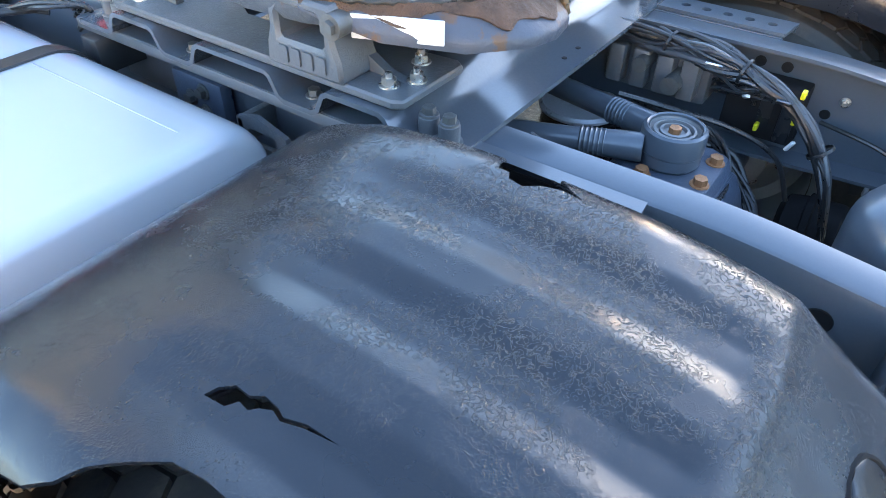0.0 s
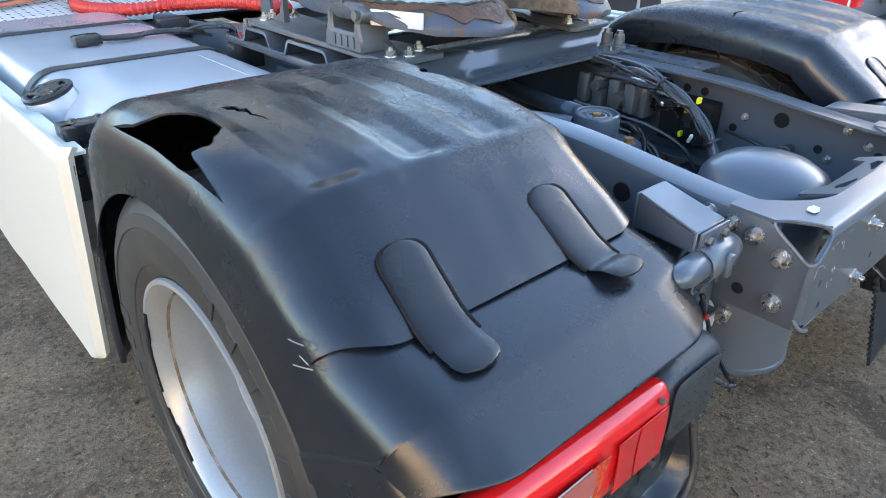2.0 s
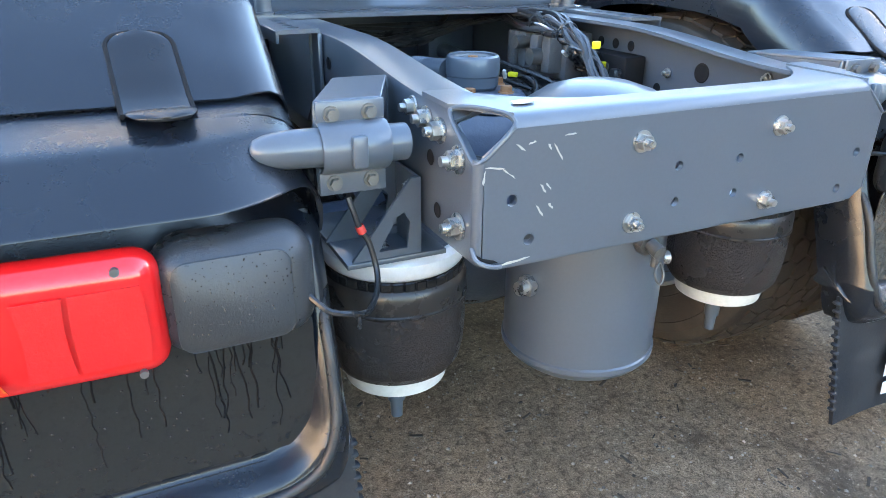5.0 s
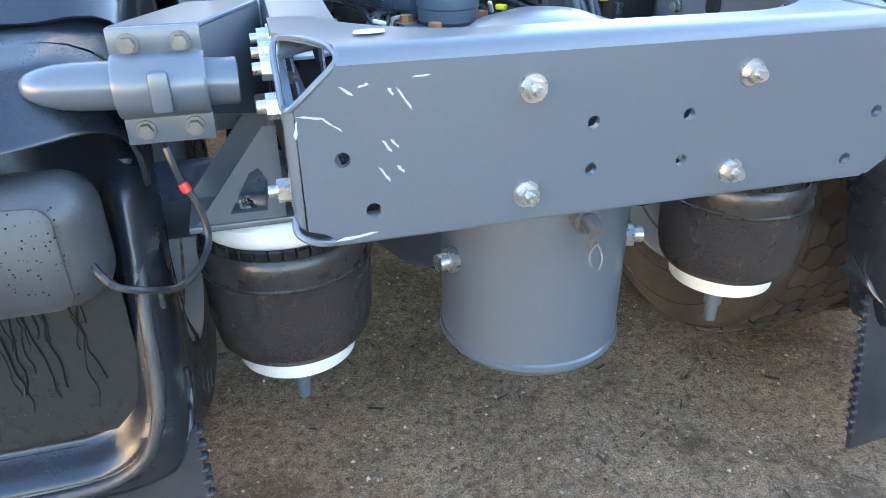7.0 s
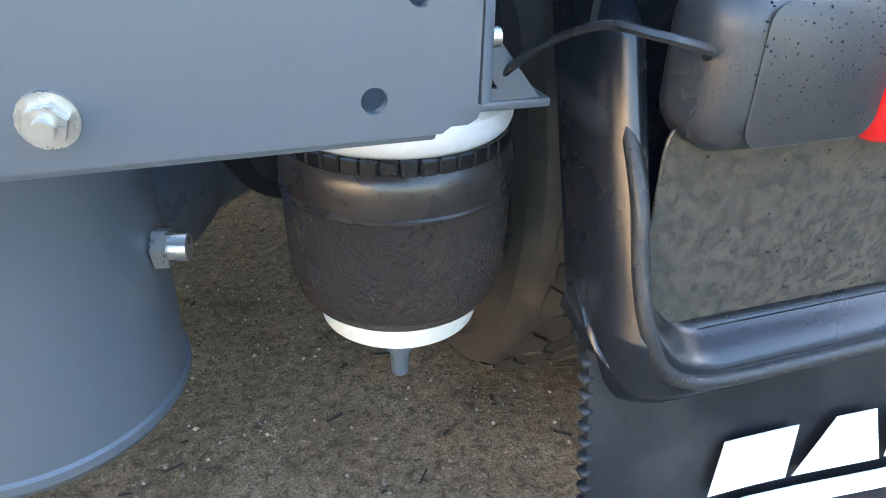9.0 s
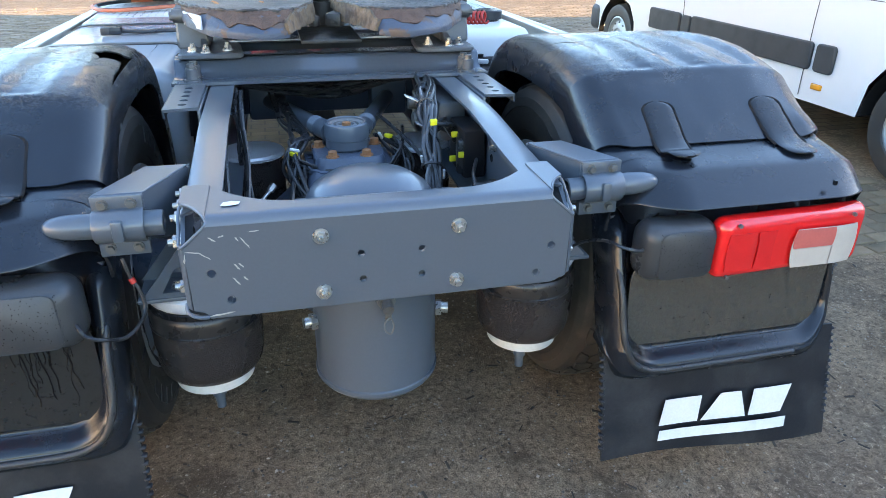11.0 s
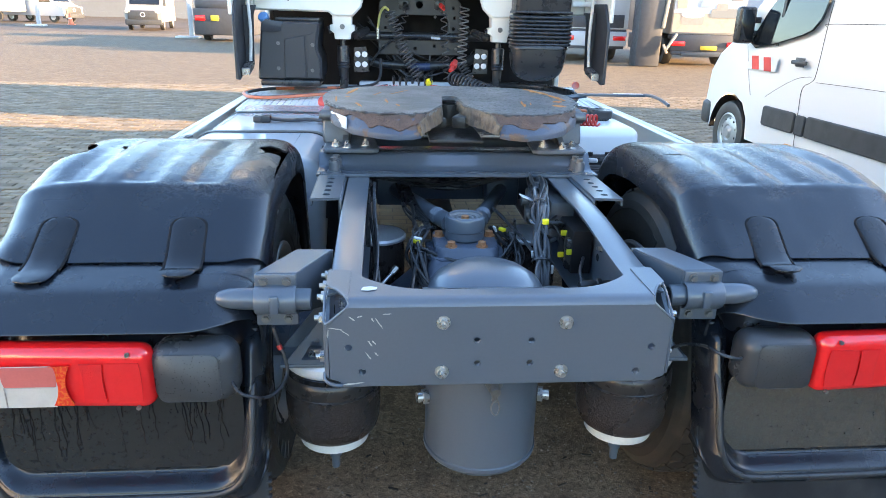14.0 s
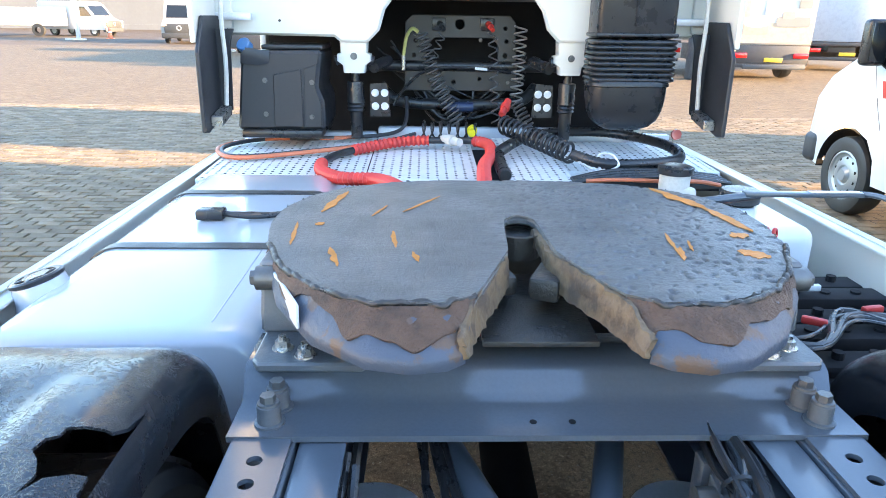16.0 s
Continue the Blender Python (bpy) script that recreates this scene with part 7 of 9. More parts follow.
part("undertray", bm, SHADOW_BLACK, truck, "black undertray, with a black sheet for shade below the catwalk")
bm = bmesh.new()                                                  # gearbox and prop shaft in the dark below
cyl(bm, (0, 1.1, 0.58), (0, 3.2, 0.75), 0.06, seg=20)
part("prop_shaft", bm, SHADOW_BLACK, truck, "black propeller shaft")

# right-hand side: batteries, boxes, reservoir
bm = bmesh.new()
boxed(bm, (0.50, 1.42, 0.60), (1.17, 2.10, 0.845), 0.015)
bat = part("battery_tray", bm, SHADOW_BLACK, truck, "black battery tray with cables on it", 30)
for i in range(5):
    bm = bmesh.new()
    boxed(bm, (0.55, 1.46 + i * 0.125, 0.845), (1.13, 1.55 + i * 0.125, 0.875 + 0.012 * (i % 2)), 0.008)
    for k in range(6):
        cyl(bm, (0.60 + k * 0.09, 1.505 + i * 0.125, 0.87), (0.60 + k * 0.09, 1.505 + i * 0.125, 0.893), 0.014, seg=10)
    part("battery_lid", bm, SHADOW_BLACK, bat, "", 30)
for i in range(5):
    j = [rng.uniform(-0.08, 0.08) for _ in range(6)]
    bm = bmesh.new()
    tube(bm, [(0.56, 1.6 + j[0], 0.90), (0.72, 1.55 + j[1], 0.915), (0.90, 1.7 + j[2], 0.91), (1.05, 1.62 + j[3], 0.90), (1.15, 1.8 + j[4], 0.88)], rng.choice((0.006, 0.009)), 7)
    part("battery_cable", bm, CABLE, bat)
for p, mt in (((0.78, 1.62, 0.918), RED_HOSE), ((0.98, 1.70, 0.915), RED_HOSE), ((0.70, 1.72, 0.912), WHITE_PAINT), ((0.90, 1.86, 0.912), WHITE_PAINT), ((0.64, 1.90, 0.915), WHITE_PAINT)):
    bm = bmesh.new()
    box(bm, p, (0.06, 0.02, 0.02), 0.006, Matrix.Rotation(rng.uniform(-0.6, 0.6), 3, "Z"))
    part("terminal_clip", bm, mt, bat)
bm = bmesh.new()
boxed(bm, (0.52, 2.18, 0.55), (1.10, 2.60, 0.985), 0.05, 5)
res = part("reservoir", bm, VAN_WHITE, truck, "white plastic reservoir with a black cap", 40)
bm = bmesh.new()
lathe(bm, [(0.055, 0.98), (0.058, 0.992), (0.072, 0.996), (0.072, 1.035), (0.066, 1.042), (0, 1.042)], Matrix.Translation((0.965, 2.50, 0)), 24)
part("reservoir_cap", bm, CABLE, res, "black screw cap")
bm = bmesh.new()
lathe(bm, [(0.055, 0.95), (0.06, 1.0), (0.06, 1.05), (0.068, 1.052), (0.068, 1.07), (0.05, 1.075), (0, 1.075)], Matrix.Translation((0.80, 2.72, 0)), 24)
box(bm, (0.84, 2.68, 0.98), (0.07, 0.05, 0.05), 0.02)
part("white_filter", bm, PISTON, truck, "white filter bowl with a dark lid")
bm = bmesh.new()
lathe(bm, [(0.066, 1.05), (0.070, 1.052), (0.070, 1.078), (0.05, 1.085), (0, 1.086)], Matrix.Translation((0.80, 2.72, 0)), 24)
part("filter_lid", bm, CABLE, res)
bm = bmesh.new()
tube(bm, [(0.48, 2.86, 0.985), (0.62, 2.82, 1.0), (0.78, 2.80, 1.0), (0.95, 2.84, 0.99), (1.05, 2.86, 0.97)], 0.009, 8)
part("orange_cable", bm, ORANGE_HOSE, truck, "orange cable")
for i in range(4):
    bm = bmesh.new()
    tube(bm, [(0.45, 2.95 + i * 0.02, 0.96), (0.65, 2.92 + i * 0.05, 0.985), (0.9, 2.95 + i * 0.04, 0.985), (1.15, 2.98 + i * 0.05, 0.95)], 0.010, 8)
    part("cable", bm, CABLE, truck)
boxes = ((0.50, 2.65, 0.80, 0.62, 2.85, 0.95), (0.45, 2.10, 0.85, 0.50, 2.9, 0.96))
bm = bmesh.new()
for a in boxes:
    boxed(bm, a[:3], a[3:], 0.01)
part("valve_box", bm, CABLE, truck, "black valve box")
# small parts on and beside the left rail ahead of the mudguard
bm = bmesh.new()
prism(bm, [(1.36, 0.845), (1.52, 0.875), (1.52, 0.93), (1.46, 0.945), (1.38, 0.92)], 0.012, Matrix.Translation((-0.50, 0, 0)) @ UP_YZ, [rounded(1.41, 0.878, 1.49, 0.912, 0.01)])
boxed(bm, (-0.50, 1.50, 0.87), (-0.41, 1.52, 0.93), 0.004)
part("lug", bm, CAST, truck, "small cast lug")
for i, z in enumerate((0.86, 0.885, 0.91, 0.84, 0.82)):
    bolt(truck, (-0.448, 1.69 + 0.045 * (i % 2), z), (-1, 0, 0), 0.019, BOLT_GREY)
bm = bmesh.new()
boxed(bm, (-0.448, 1.63, 0.74), (-0.412, 1.80, 0.94), 0.012)
part("frame_bracket", bm, AXLE_PAINT, truck, "dark bracket on the rail")
for y in (1.98, 2.62):
    bm = bmesh.new()
    boxed(bm, (-0.52, y - 0.03, 0.90), (-0.395, y + 0.03, 0.985), 0.006)
    part("tank_bracket", bm, DARK_PLASTIC, truck, "dark tank bracket")

# ---- hoses on the catwalk ----
bm = bmesh.new()
line = curve([(-0.20, 2.10, 1.06), (-0.28, 2.38, 1.06), (-0.385, 2.70, 1.02), (-0.56, 2.85, 0.995), (-0.665, 3.10, 0.985), (-0.61, 3.38, 0.99), (-0.35, 3.60, 1.01), (-0.10, 3.62, 1.02), (0.10, 3.50, 1.03), (0.11, 3.20, 1.03), (0.05, 2.85, 1.05), (0.02, 2.5, 1.06), (0.0, 2.15, 1.05)], 22)
tube(bm, line, 0.0185, 12, smooth=False)
red = part("air_hose", bm, CABLE, truck, "black air hose in a loop, wrapped in red", 60)
for a, b in ((0.0, 0.36), (0.44, 0.56), (0.64, 0.97)):
    wrap = even(line[int(a * len(line)):max(2, int(b * len(line)))], 0.013)
    bm = bmesh.new()
    tube(bm, wrap, 0.0250, 12, smooth=False, ridged=0.16)
    part("red_wrap", bm, RED_HOSE, red, "bright red spiral wrap", 25)
for k in range(2):
    bm = bmesh.new()
    tube(bm, [(-0.30, 3.98, 1.20), (-0.33, 3.90, 1.03), (-0.62, 3.80, 1.0), (-1.06, 3.78, 0.99), (-1.24 + 0.02 * k, 3.56, 0.985), (-1.10, 3.32 + 0.03 * k, 0.98), (-0.74, 3.44 + 0.03 * k, 0.99), (-0.45, 3.62, 1.0), (-0.25, 3.82, 1.02)], 0.011, 8)
    part("orange_hose", bm, ORANGE_HOSE if k == 0 else CABLE_GREY, truck, "thin orange hose lying in a loop" if k == 0 else "thin grey hose in a loop")
bm = bmesh.new()
line = curve([(0.12, 2.70, 1.04), (0.13, 3.0, 1.03), (0.17, 3.30, 1.03), (0.42, 3.78, 1.03), (0.82, 3.92, 1.02), (1.06, 3.62, 1.01), (1.0, 3.25, 1.0), (0.66, 3.13, 1.0), (0.50, 3.25, 1.02)], 26)
tube(bm, even(line, 0.011), 0.025, 12, smooth=False, ridged=0.10)
part("black_hose", bm, CABLE, truck, "black ribbed hose lying in a wide loop", 60)
for name, p0, p1, r, turns, sag, mat, rr in (("coiled_hose", (-0.225, 4.05, 1.545), (-0.140, 4.05, 1.30), 0.036, 8, 0.0, COIL_GREY, 0.0050), ("coiled_hose", (-0.140, 4.05, 1.30), (0.0, 4.02, 1.055), 0.040, 10, 0.01, COIL_GREY, 0.0054),
                                             ("coiled_hose", (0.337, 4.05, 1.585), (0.326, 4.05, 1.17), 0.034, 10, 0.0, COIL_PALE, 0.0052), ("coiled_hose", (0.326, 4.05, 1.17), (0.40, 3.98, 1.03), 0.034, 7, 0.0, COIL_GREY, 0.0052),
                                             ("coiled_cable", (0.178, 4.05, 1.55), (0.215, 4.05, 1.05), 0.024, 8, 0.0, COIL_GREY, 0.0044), ("coiled_cable", (-0.10, 4.06, 1.54), (-0.15, 4.06, 1.40), 0.020, 3, 0.0, COIL_GREY, 0.0040),
                                             ("coiled_cable", (0.22, 3.72, 1.09), (0.50, 3.28, 1.02), 0.045, 14, 0.0, CABLE, 0.008), ("coiled_cable", (-0.22, 3.85, 1.04), (0.10, 3.72, 1.05), 0.045, 7, 0.0, CABLE, 0.0055),
                                             ("red_coil", (0.56, 1.90, 1.075), (0.72, 1.74, 1.095), 0.024, 11, 0.0, RED_HOSE, 0.0055)):
    bm = bmesh.new()
    tube(bm, coil(p0, p1, r, turns, sag), rr, 7, 2)
    part(name, bm, mat, truck, "grey coiled air hose" if mat in (COIL_GREY, COIL_PALE) else "bright red coiled air line" if mat is RED_HOSE else "black coiled cable", 60)
for p, q, mat in (((0.06, 3.78, 1.06), (0.05, 3.66, 1.05), YELLOW), ((0.26, 3.86, 1.20), (0.22, 3.80, 1.13), RED_HOSE), ((-0.10, 3.62, 1.03), (-0.02, 3.50, 1.03), PISTON)):
    bm = bmesh.new()
    cyl(bm, p, q, 0.020, seg=14)
    cyl(bm, Vector(p).lerp(Vector(q), 0.3), Vector(p).lerp(Vector(q), 0.6), 0.027, seg=14)
    part("hose_coupling", bm, mat, truck, "coloured hose coupling")
for pts, rr, mat, lab in (([(-0.235, 4.05, 1.545), (-0.268, 4.05, 1.565), (-0.300, 4.06, 1.52), (-0.318, 4.06, 1.42)], 0.010, PALE_YELLOW, "pale yellow hose end"), ([(-0.318, 4.06, 1.42), (-0.318, 4.06, 1.34)], 0.013, STEEL, "steel hose fitting"),
                          ([(-0.375, 4.05, 1.14), (-0.33, 4.05, 1.22), (-0.20, 4.05, 1.335), (-0.02, 4.05, 1.360), (0.12, 4.05, 1.352), (0.30, 4.08, 1.33)], 0.008, CABLE, "black hose"), ([(0.085, 4.045, 1.354), (0.155, 4.045, 1.350)], 0.0095, WHITE_PAINT, "white hose tag")):
    bm = bmesh.new()
    tube(bm, pts, rr, 8, 6)
    part("hose", bm, mat, truck, lab, 45)
bm = bmesh.new()
tube(bm, [(0.52, 3.20, 1.0), (0.60, 3.12, 0.97), (0.68, 3.10, 1.0), (0.66, 3.16, 1.04), (0.60, 3.17, 1.03), (0.62, 3.10, 0.96), (0.72, 3.06, 0.95)], 0.006, 6)
part("white_tie", bm, WHITE_PAINT, truck, "white cable tie")
bm = bmesh.new()
prism(bm, [(0, 0), (0.09, 0), (0.08, 0.14), (0.02, 0.15)], 0.012, Matrix.Translation((-0.31, 2.03, 1.005)) @ UP_YZ)
part("hose_holder", bm, CHASSIS, truck, "grey hose holder plate")

# ---- back of the cab ----
CAB_Y = 3.72
bm = bmesh.new()                                                    # rear wall with a wide arch cut out of its foot
outer = [(-1.22, 1.60), (-1.18, 1.53), (-0.66, 1.525), (-0.63, 1.50), (-0.49, 1.50), (-0.43, 1.56), (-0.40, 1.66), (-0.34, 1.74), (0.34, 1.74), (0.40, 1.66), (0.43, 1.57), (0.49, 1.51), (0.63, 1.51), (0.66, 1.535), (1.18, 1.54), (1.22, 1.60), (1.22, 3.6), (-1.22, 3.6)]
prism(bm, outer, 0.05, Matrix.Translation((0, CAB_Y + 0.05, 0)) @ UP_XZ, bevel=0.012)
cab = part("cab_rear_wall", bm, CREAM, truck, "cream painted back wall of the cab", 35)
bm = bmesh.new()
boxed(bm, (-1.22, CAB_Y + 0.05, 1.56), (-1.16, 5.9, 3.6), 0.02)
boxed(bm, (1.16, CAB_Y + 0.05, 1.56), (1.22, 5.9, 3.6), 0.02)
boxed(bm, (-1.22, CAB_Y + 0.05, 3.58), (1.22, 5.9, 3.66), 0.02)
boxed(bm, (-1.22, 5.86, 0.4), (1.22, 5.98, 3.62), 0.05)
boxed(bm, (-1.16, CAB_Y + 0.06, 1.72), (1.16, 5.9, 1.76), 0.0)
part("cab_body", bm, CREAM, cab, "", 35)
bm = bmesh.new()
boxed(bm, (-1.24, 4.6, 0.45), (-1.20, 5.9, 1.56), 0.01)
part("cab_step_panel", bm, CREAM, cab)
bm = bmesh.new()
boxed(bm, (1.20, 4.6, 0.45), (1.24, 5.9, 1.56), 0.01)
part("cab_step_panel", bm, CREAM, cab)
for x, z in ((-0.93, 1.60), (-0.30, 1.80), (0.75, 1.62)):
    bm = bmesh.new()
    cyl(bm, (x, CAB_Y, z), (x, CAB_Y - 0.004, z), 0.007, seg=10)
    part("rubber_plug", bm, CABLE, cab)
bm = bmesh.new()                                                    # matt black sheet for the shade in the cavity behind the cross beam
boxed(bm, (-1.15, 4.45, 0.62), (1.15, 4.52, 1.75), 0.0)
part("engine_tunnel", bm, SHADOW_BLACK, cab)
bm = bmesh.new()
prism(bm, [(-0.315, 1.22), (0.345, 1.22), (0.33, 1.34), (0.318, 1.60), (0.285, 1.64), (-0.27, 1.64), (-0.31, 1.60)], 0.02, Matrix.Translation((0, 4.16, 0)) @ UP_XZ,
      [[(-0.19, 1.375), (0.22, 1.375), (0.22, 1.475), (0.19, 1.515), (-0.14, 1.515), (-0.19, 1.47)], ring2(0.0, 1.590, 0.026), ring2(-0.25, 1.50, 0.010), ring2(-0.26, 1.42, 0.010), ring2(0.27, 1.50, 0.010), ring2(0.265, 1.42, 0.012), ring2(0.26, 1.57, 0.009),
       ring2(-0.17, 1.28, 0.010), ring2(-0.03, 1.27, 0.010), ring2(0.12, 1.29, 0.010)], bevel=0.004)
conn = part("connection_panel", bm, DARK_PLASTIC, cab, "black arched connection panel for the trailer hoses", 30)
for x, mt in ((-0.114, CABLE), (0.160, RED_HOSE)):
    bm = bmesh.new()
    boxed(bm, (x - 0.045, 4.125, 1.555), (x + 0.035, 4.145, 1.625), 0.006)
    so = part("socket", bm, CABLE, conn, "black socket")
    bm = bmesh.new()
    cyl(bm, (x, 4.13, 1.592), (x + 0.01, 4.07, 1.578), 0.018, seg=14)
    cyl(bm, (x + 0.01, 4.08, 1.58), (x + 0.02, 4.05, 1.56), 0.012, seg=12)
    part("connector", bm, mt, so)
for p in ((-0.205, 1.505), (0.12, 1.505), (-0.275, 1.285), (0.275, 1.355), (0.285, 1.27), (-0.26, 1.35)):
    bolt(conn, (p[0], 4.138, p[1]), (0, -1, 0), 0.011, BOLT_GREY)
bm = bmesh.new()                                                    # tubular cross beam and fittings low down
tube(bm, [(-0.62, 4.12, 1.36), (-0.30, 4.14, 1.36), (0.30, 4.14, 1.36), (0.62, 4.12, 1.36)], 0.030, 12)
tube(bm, [(-0.46, 4.2, 1.24), (-0.30, 4.15, 1.15), (0.30, 4.15, 1.15), (0.46, 4.2, 1.24)], 0.035, 12)
part("cab_cross_beam", bm, CABLE, cab, "black tubular cross beam")
bm = bmesh.new()
cyl(bm, (-0.07, 4.04, 1.14), (0.08, 4.04, 1.14), 0.028, seg=18)
for x in (-0.05, 0.0, 0.05):
    cyl(bm, (x - 0.006, 4.04, 1.14), (x + 0.006, 4.04, 1.14), 0.032, seg=18)
part("line_filter", bm, NAVY, cab, "dark blue line filter")
for i in range(9):
    j = [rng.uniform(-0.1, 0.1) for _ in range(8)]
    bm = bmesh.new()
    tube(bm, [(-0.38 + j[0], 4.25, 1.40 + j[1]), (-0.22 + j[1], 4.18, 1.24 + j[2]), (0.0 + j[3], 4.12, 1.12 + j[4]), (0.22 + j[5], 4.18, 1.20 + j[6]), (0.40, 4.25, 1.34 + j[7])], rng.choice((0.004, 0.006, 0.009)), 7)
    part("cab_cable", bm, CABLE, cab)
for s in (-1, 1):                                                   # cab suspension: white bracket, strut and marker plate
    x = s * 0.565
    bm = bmesh.new()
    rows = [[(x + a, y, z) for a, y in rounded(-w, CAB_Y + 0.02, w, CAB_Y + 0.12, 0.012, 2)] for z, w in ((1.56, 0.075), (1.48, 0.07), (1.445, 0.068), (1.44, 0.088), (1.405, 0.088), (1.385, 0.060), (1.345, 0.055))]
    vs = sheet(bm, rows, True)
    bm.faces.new(vs[-1])
    bmesh.ops.recalc_face_normals(bm, faces=bm.faces[:])
    br = part("cab_bracket", bm, CREAM, cab, "cream cab suspension bracket", 30)
    bolt(br, (x, CAB_Y + 0.02, 1.43), (0, -1, 0), 0.018, BOLT_GREY)
    for k in (-1, 1):
        bm = bmesh.new()
        cyl(bm, (x + k * 0.062, CAB_Y + 0.07, 1.415), (x + k * 0.10, CAB_Y + 0.07, 1.405), 0.026, seg=16)
        part("rubber_bush", bm, CABLE, br)
    bm = bmesh.new()
    lathe(bm, [(0.020, 1.345), (0.022, 1.30), (0.043, 1.298), (0.045, 1.29), (0.045, 1.20), (0.047, 1.19), (0.040, 1.18), (0.047, 1.17), (0.040, 1.16), (0.046, 1.15), (0.034, 1.14), (0.030, 1.00)], Matrix.Translation((x, CAB_Y + 0.08, 0)), 24)
    part("cab_strut", bm, CABLE, br, "black spring strut", 30)
    bm = bmesh.new()
    prism(bm, [(s * 0.38, 1.115), (s * 0.49, 1.115), (s * 0.49, 1.285), (s * 0.40, 1.295)][::s], 0.012, Matrix.Translation((0, CAB_Y + 0.09, 0)) @ UP_XZ)
    mp = part("marker_plate", bm, CABLE, cab, "black plate with four white discs")
    for a in (0.412, 0.462):
        for z in (1.17, 1.24):
            bm = bmesh.new()
            lathe(bm, [(0.021, 0), (0.020, 0.005), (0.015, 0.007), (0, 0.007)], Matrix.Translation((s * a, CAB_Y + 0.079, z)) @ frame_to((0, -1, 0)), 20)
            part("white_disc", bm, WHITE_PAINT, mp)
    bm = bmesh.new()
    cyl(bm, (s * 0.40, CAB_Y + 0.25, 1.40), (s * 0.47, CAB_Y + 0.10, 1.37), 0.03, seg=16)
    part("tilt_pump", bm, CABLE, cab)
    # corner fairing: cream frame edge, dark inside, steel foot
    bm = bmesh.new()
    pts = [(3.30, 1.10), (3.36, 1.09), (3.70, 1.16), (3.74, 1.62), (3.42, 1.62), (3.30, 1.46)]
    prism(bm, pts, 0.02, Matrix.Translation((-1.238, 0, 0)) @ UP_YZ, bevel=0.004)
    fl = part("corner_fairing", bm, BACK_PLASTIC, cab, "dark grey corner fairing below the cab", 30, s > 0)
    bm = bmesh.new()
    prism(bm, [(-1.218, 1.14), (-1.165, 1.17), (-1.150, 1.50), (-1.13, 1.56), (-1.218, 1.56)], 0.012, Matrix.Translation((0, 3.60, 0)) @ UP_XZ)
    part("inner_panel", bm, BACK_PLASTIC, fl, "", 30, s > 0)
    bm = bmesh.new()
    tube(bm, [(-1.17, 3.56, 1.78), (-1.172, 3.54, 1.60), (-1.165, 3.53, 1.40), (-1.178, 3.53, 1.20)], 0.011, 8)
    part("stay_rod", bm, PISTON, fl, "", 30, s > 0)
    bm = bmesh.new()
    prism(bm, [(3.38, 1.118), (3.56, 1.150), (3.56, 1.195), (3.38, 1.165)], 0.055, Matrix.Translation((-1.216, 0, 0)) @ UP_YZ, bevel=0.004)
    part("steel_foot", bm, STEEL, fl, "", 30, s > 0)
    bm = bmesh.new()                                                # cream upper fairing
    prism(bm, [(3.34, 1.50), (3.74, 1.50), (3.74, 3.55), (3.30, 3.50)], 0.025, Matrix.Translation((-1.265, 0, 0)) @ UP_YZ, bevel=0.006)
    boxed(bm, (-1.25, 3.69, 1.56), (-1.16, 3.72, 3.5), 0.008)
    part("side_deflector", bm, CREAM, cab, "cream side deflector", 30, s > 0)
    bm = bmesh.new()
    boxed(bm, (-1.235, 3.66, 1.60), (-1.06, 3.69, 1.635), 0.004)
    part("hinge_strap", bm, ALU, cab, "", 30, s > 0)
# black box at the left, blue cap, and bellows of the air intake at the right
bm = bmesh.new()
prism(bm, [(-1.150, 1.070), (-0.706, 1.070), (-0.706, 1.212), (-0.735, 1.285), (-0.712, 1.462), (-0.975, 1.458), (-1.098, 1.440), (-1.112, 1.40)], 0.45, Matrix.Translation((0, 4.05, 0)) @ UP_XZ, bevel=0.014)
ub = part("urea_tank_cover", bm, BACK_PLASTIC, cab, "dusty black plastic box cover", 30)
bm = bmesh.new()
prism(bm, [(-0.962, 1.085), (-0.815, 1.085), (-0.815, 1.372), (-0.955, 1.345)], 0.012, Matrix.Translation((0, 3.603, 0)) @ UP_XZ, bevel=0.004)
part("raised_panel", bm, BACK_PLASTIC, ub, "", 30)
bm = bmesh.new()
prism(bm, [(-0.808, 1.085), (-0.722, 1.085), (-0.722, 1.205), (-0.748, 1.285), (-0.735, 1.40), (-0.800, 1.375)], 0.009, Matrix.Translation((0, 3.603, 0)) @ UP_XZ, bevel=0.003)
part("raised_panel", bm, BACK_PLASTIC, ub, "", 30)
bm = bmesh.new()                                                    # folded corner below the filler cap
sheet(bm, [[(-1.110, 3.600, 1.400), (-1.100, 3.575, 1.445), (-1.075, 3.570, 1.475)], [(-1.03, 3.590, 1.392), (-1.03, 3.572, 1.430), (-1.02, 3.600, 1.462)], [(-0.975, 3.601, 1.402), (-0.970, 3.600, 1.430), (-0.965, 3.603, 1.458)]])
thicken(bm, 0.008)
part("corner_fold", bm, BACK_PLASTIC, ub, "", 60)
bm = bmesh.new()
boxed(bm, (-1.02, 3.66, 1.462), (-0.715, 4.0, 1.485), 0.008)
part("top_tray", bm, DARK_PLASTIC, ub, "", 30)
bm = bmesh.new()
boxed(bm, (-1.13, 3.58, 1.030), (-0.72, 4.0, 1.072), 0.012)
part("foot_strip", bm, CABLE, ub, "", 30)
for x, z in ((-0.998, 1.316), (-1.003, 1.149), (-0.763, 1.309), (-0.770, 1.138)):
    bolt(ub, (x, 3.600 if x < -0.9 else 3.592, z), (0, -1, 0), 0.013, BOLT_GREY)
bm = bmesh.new()
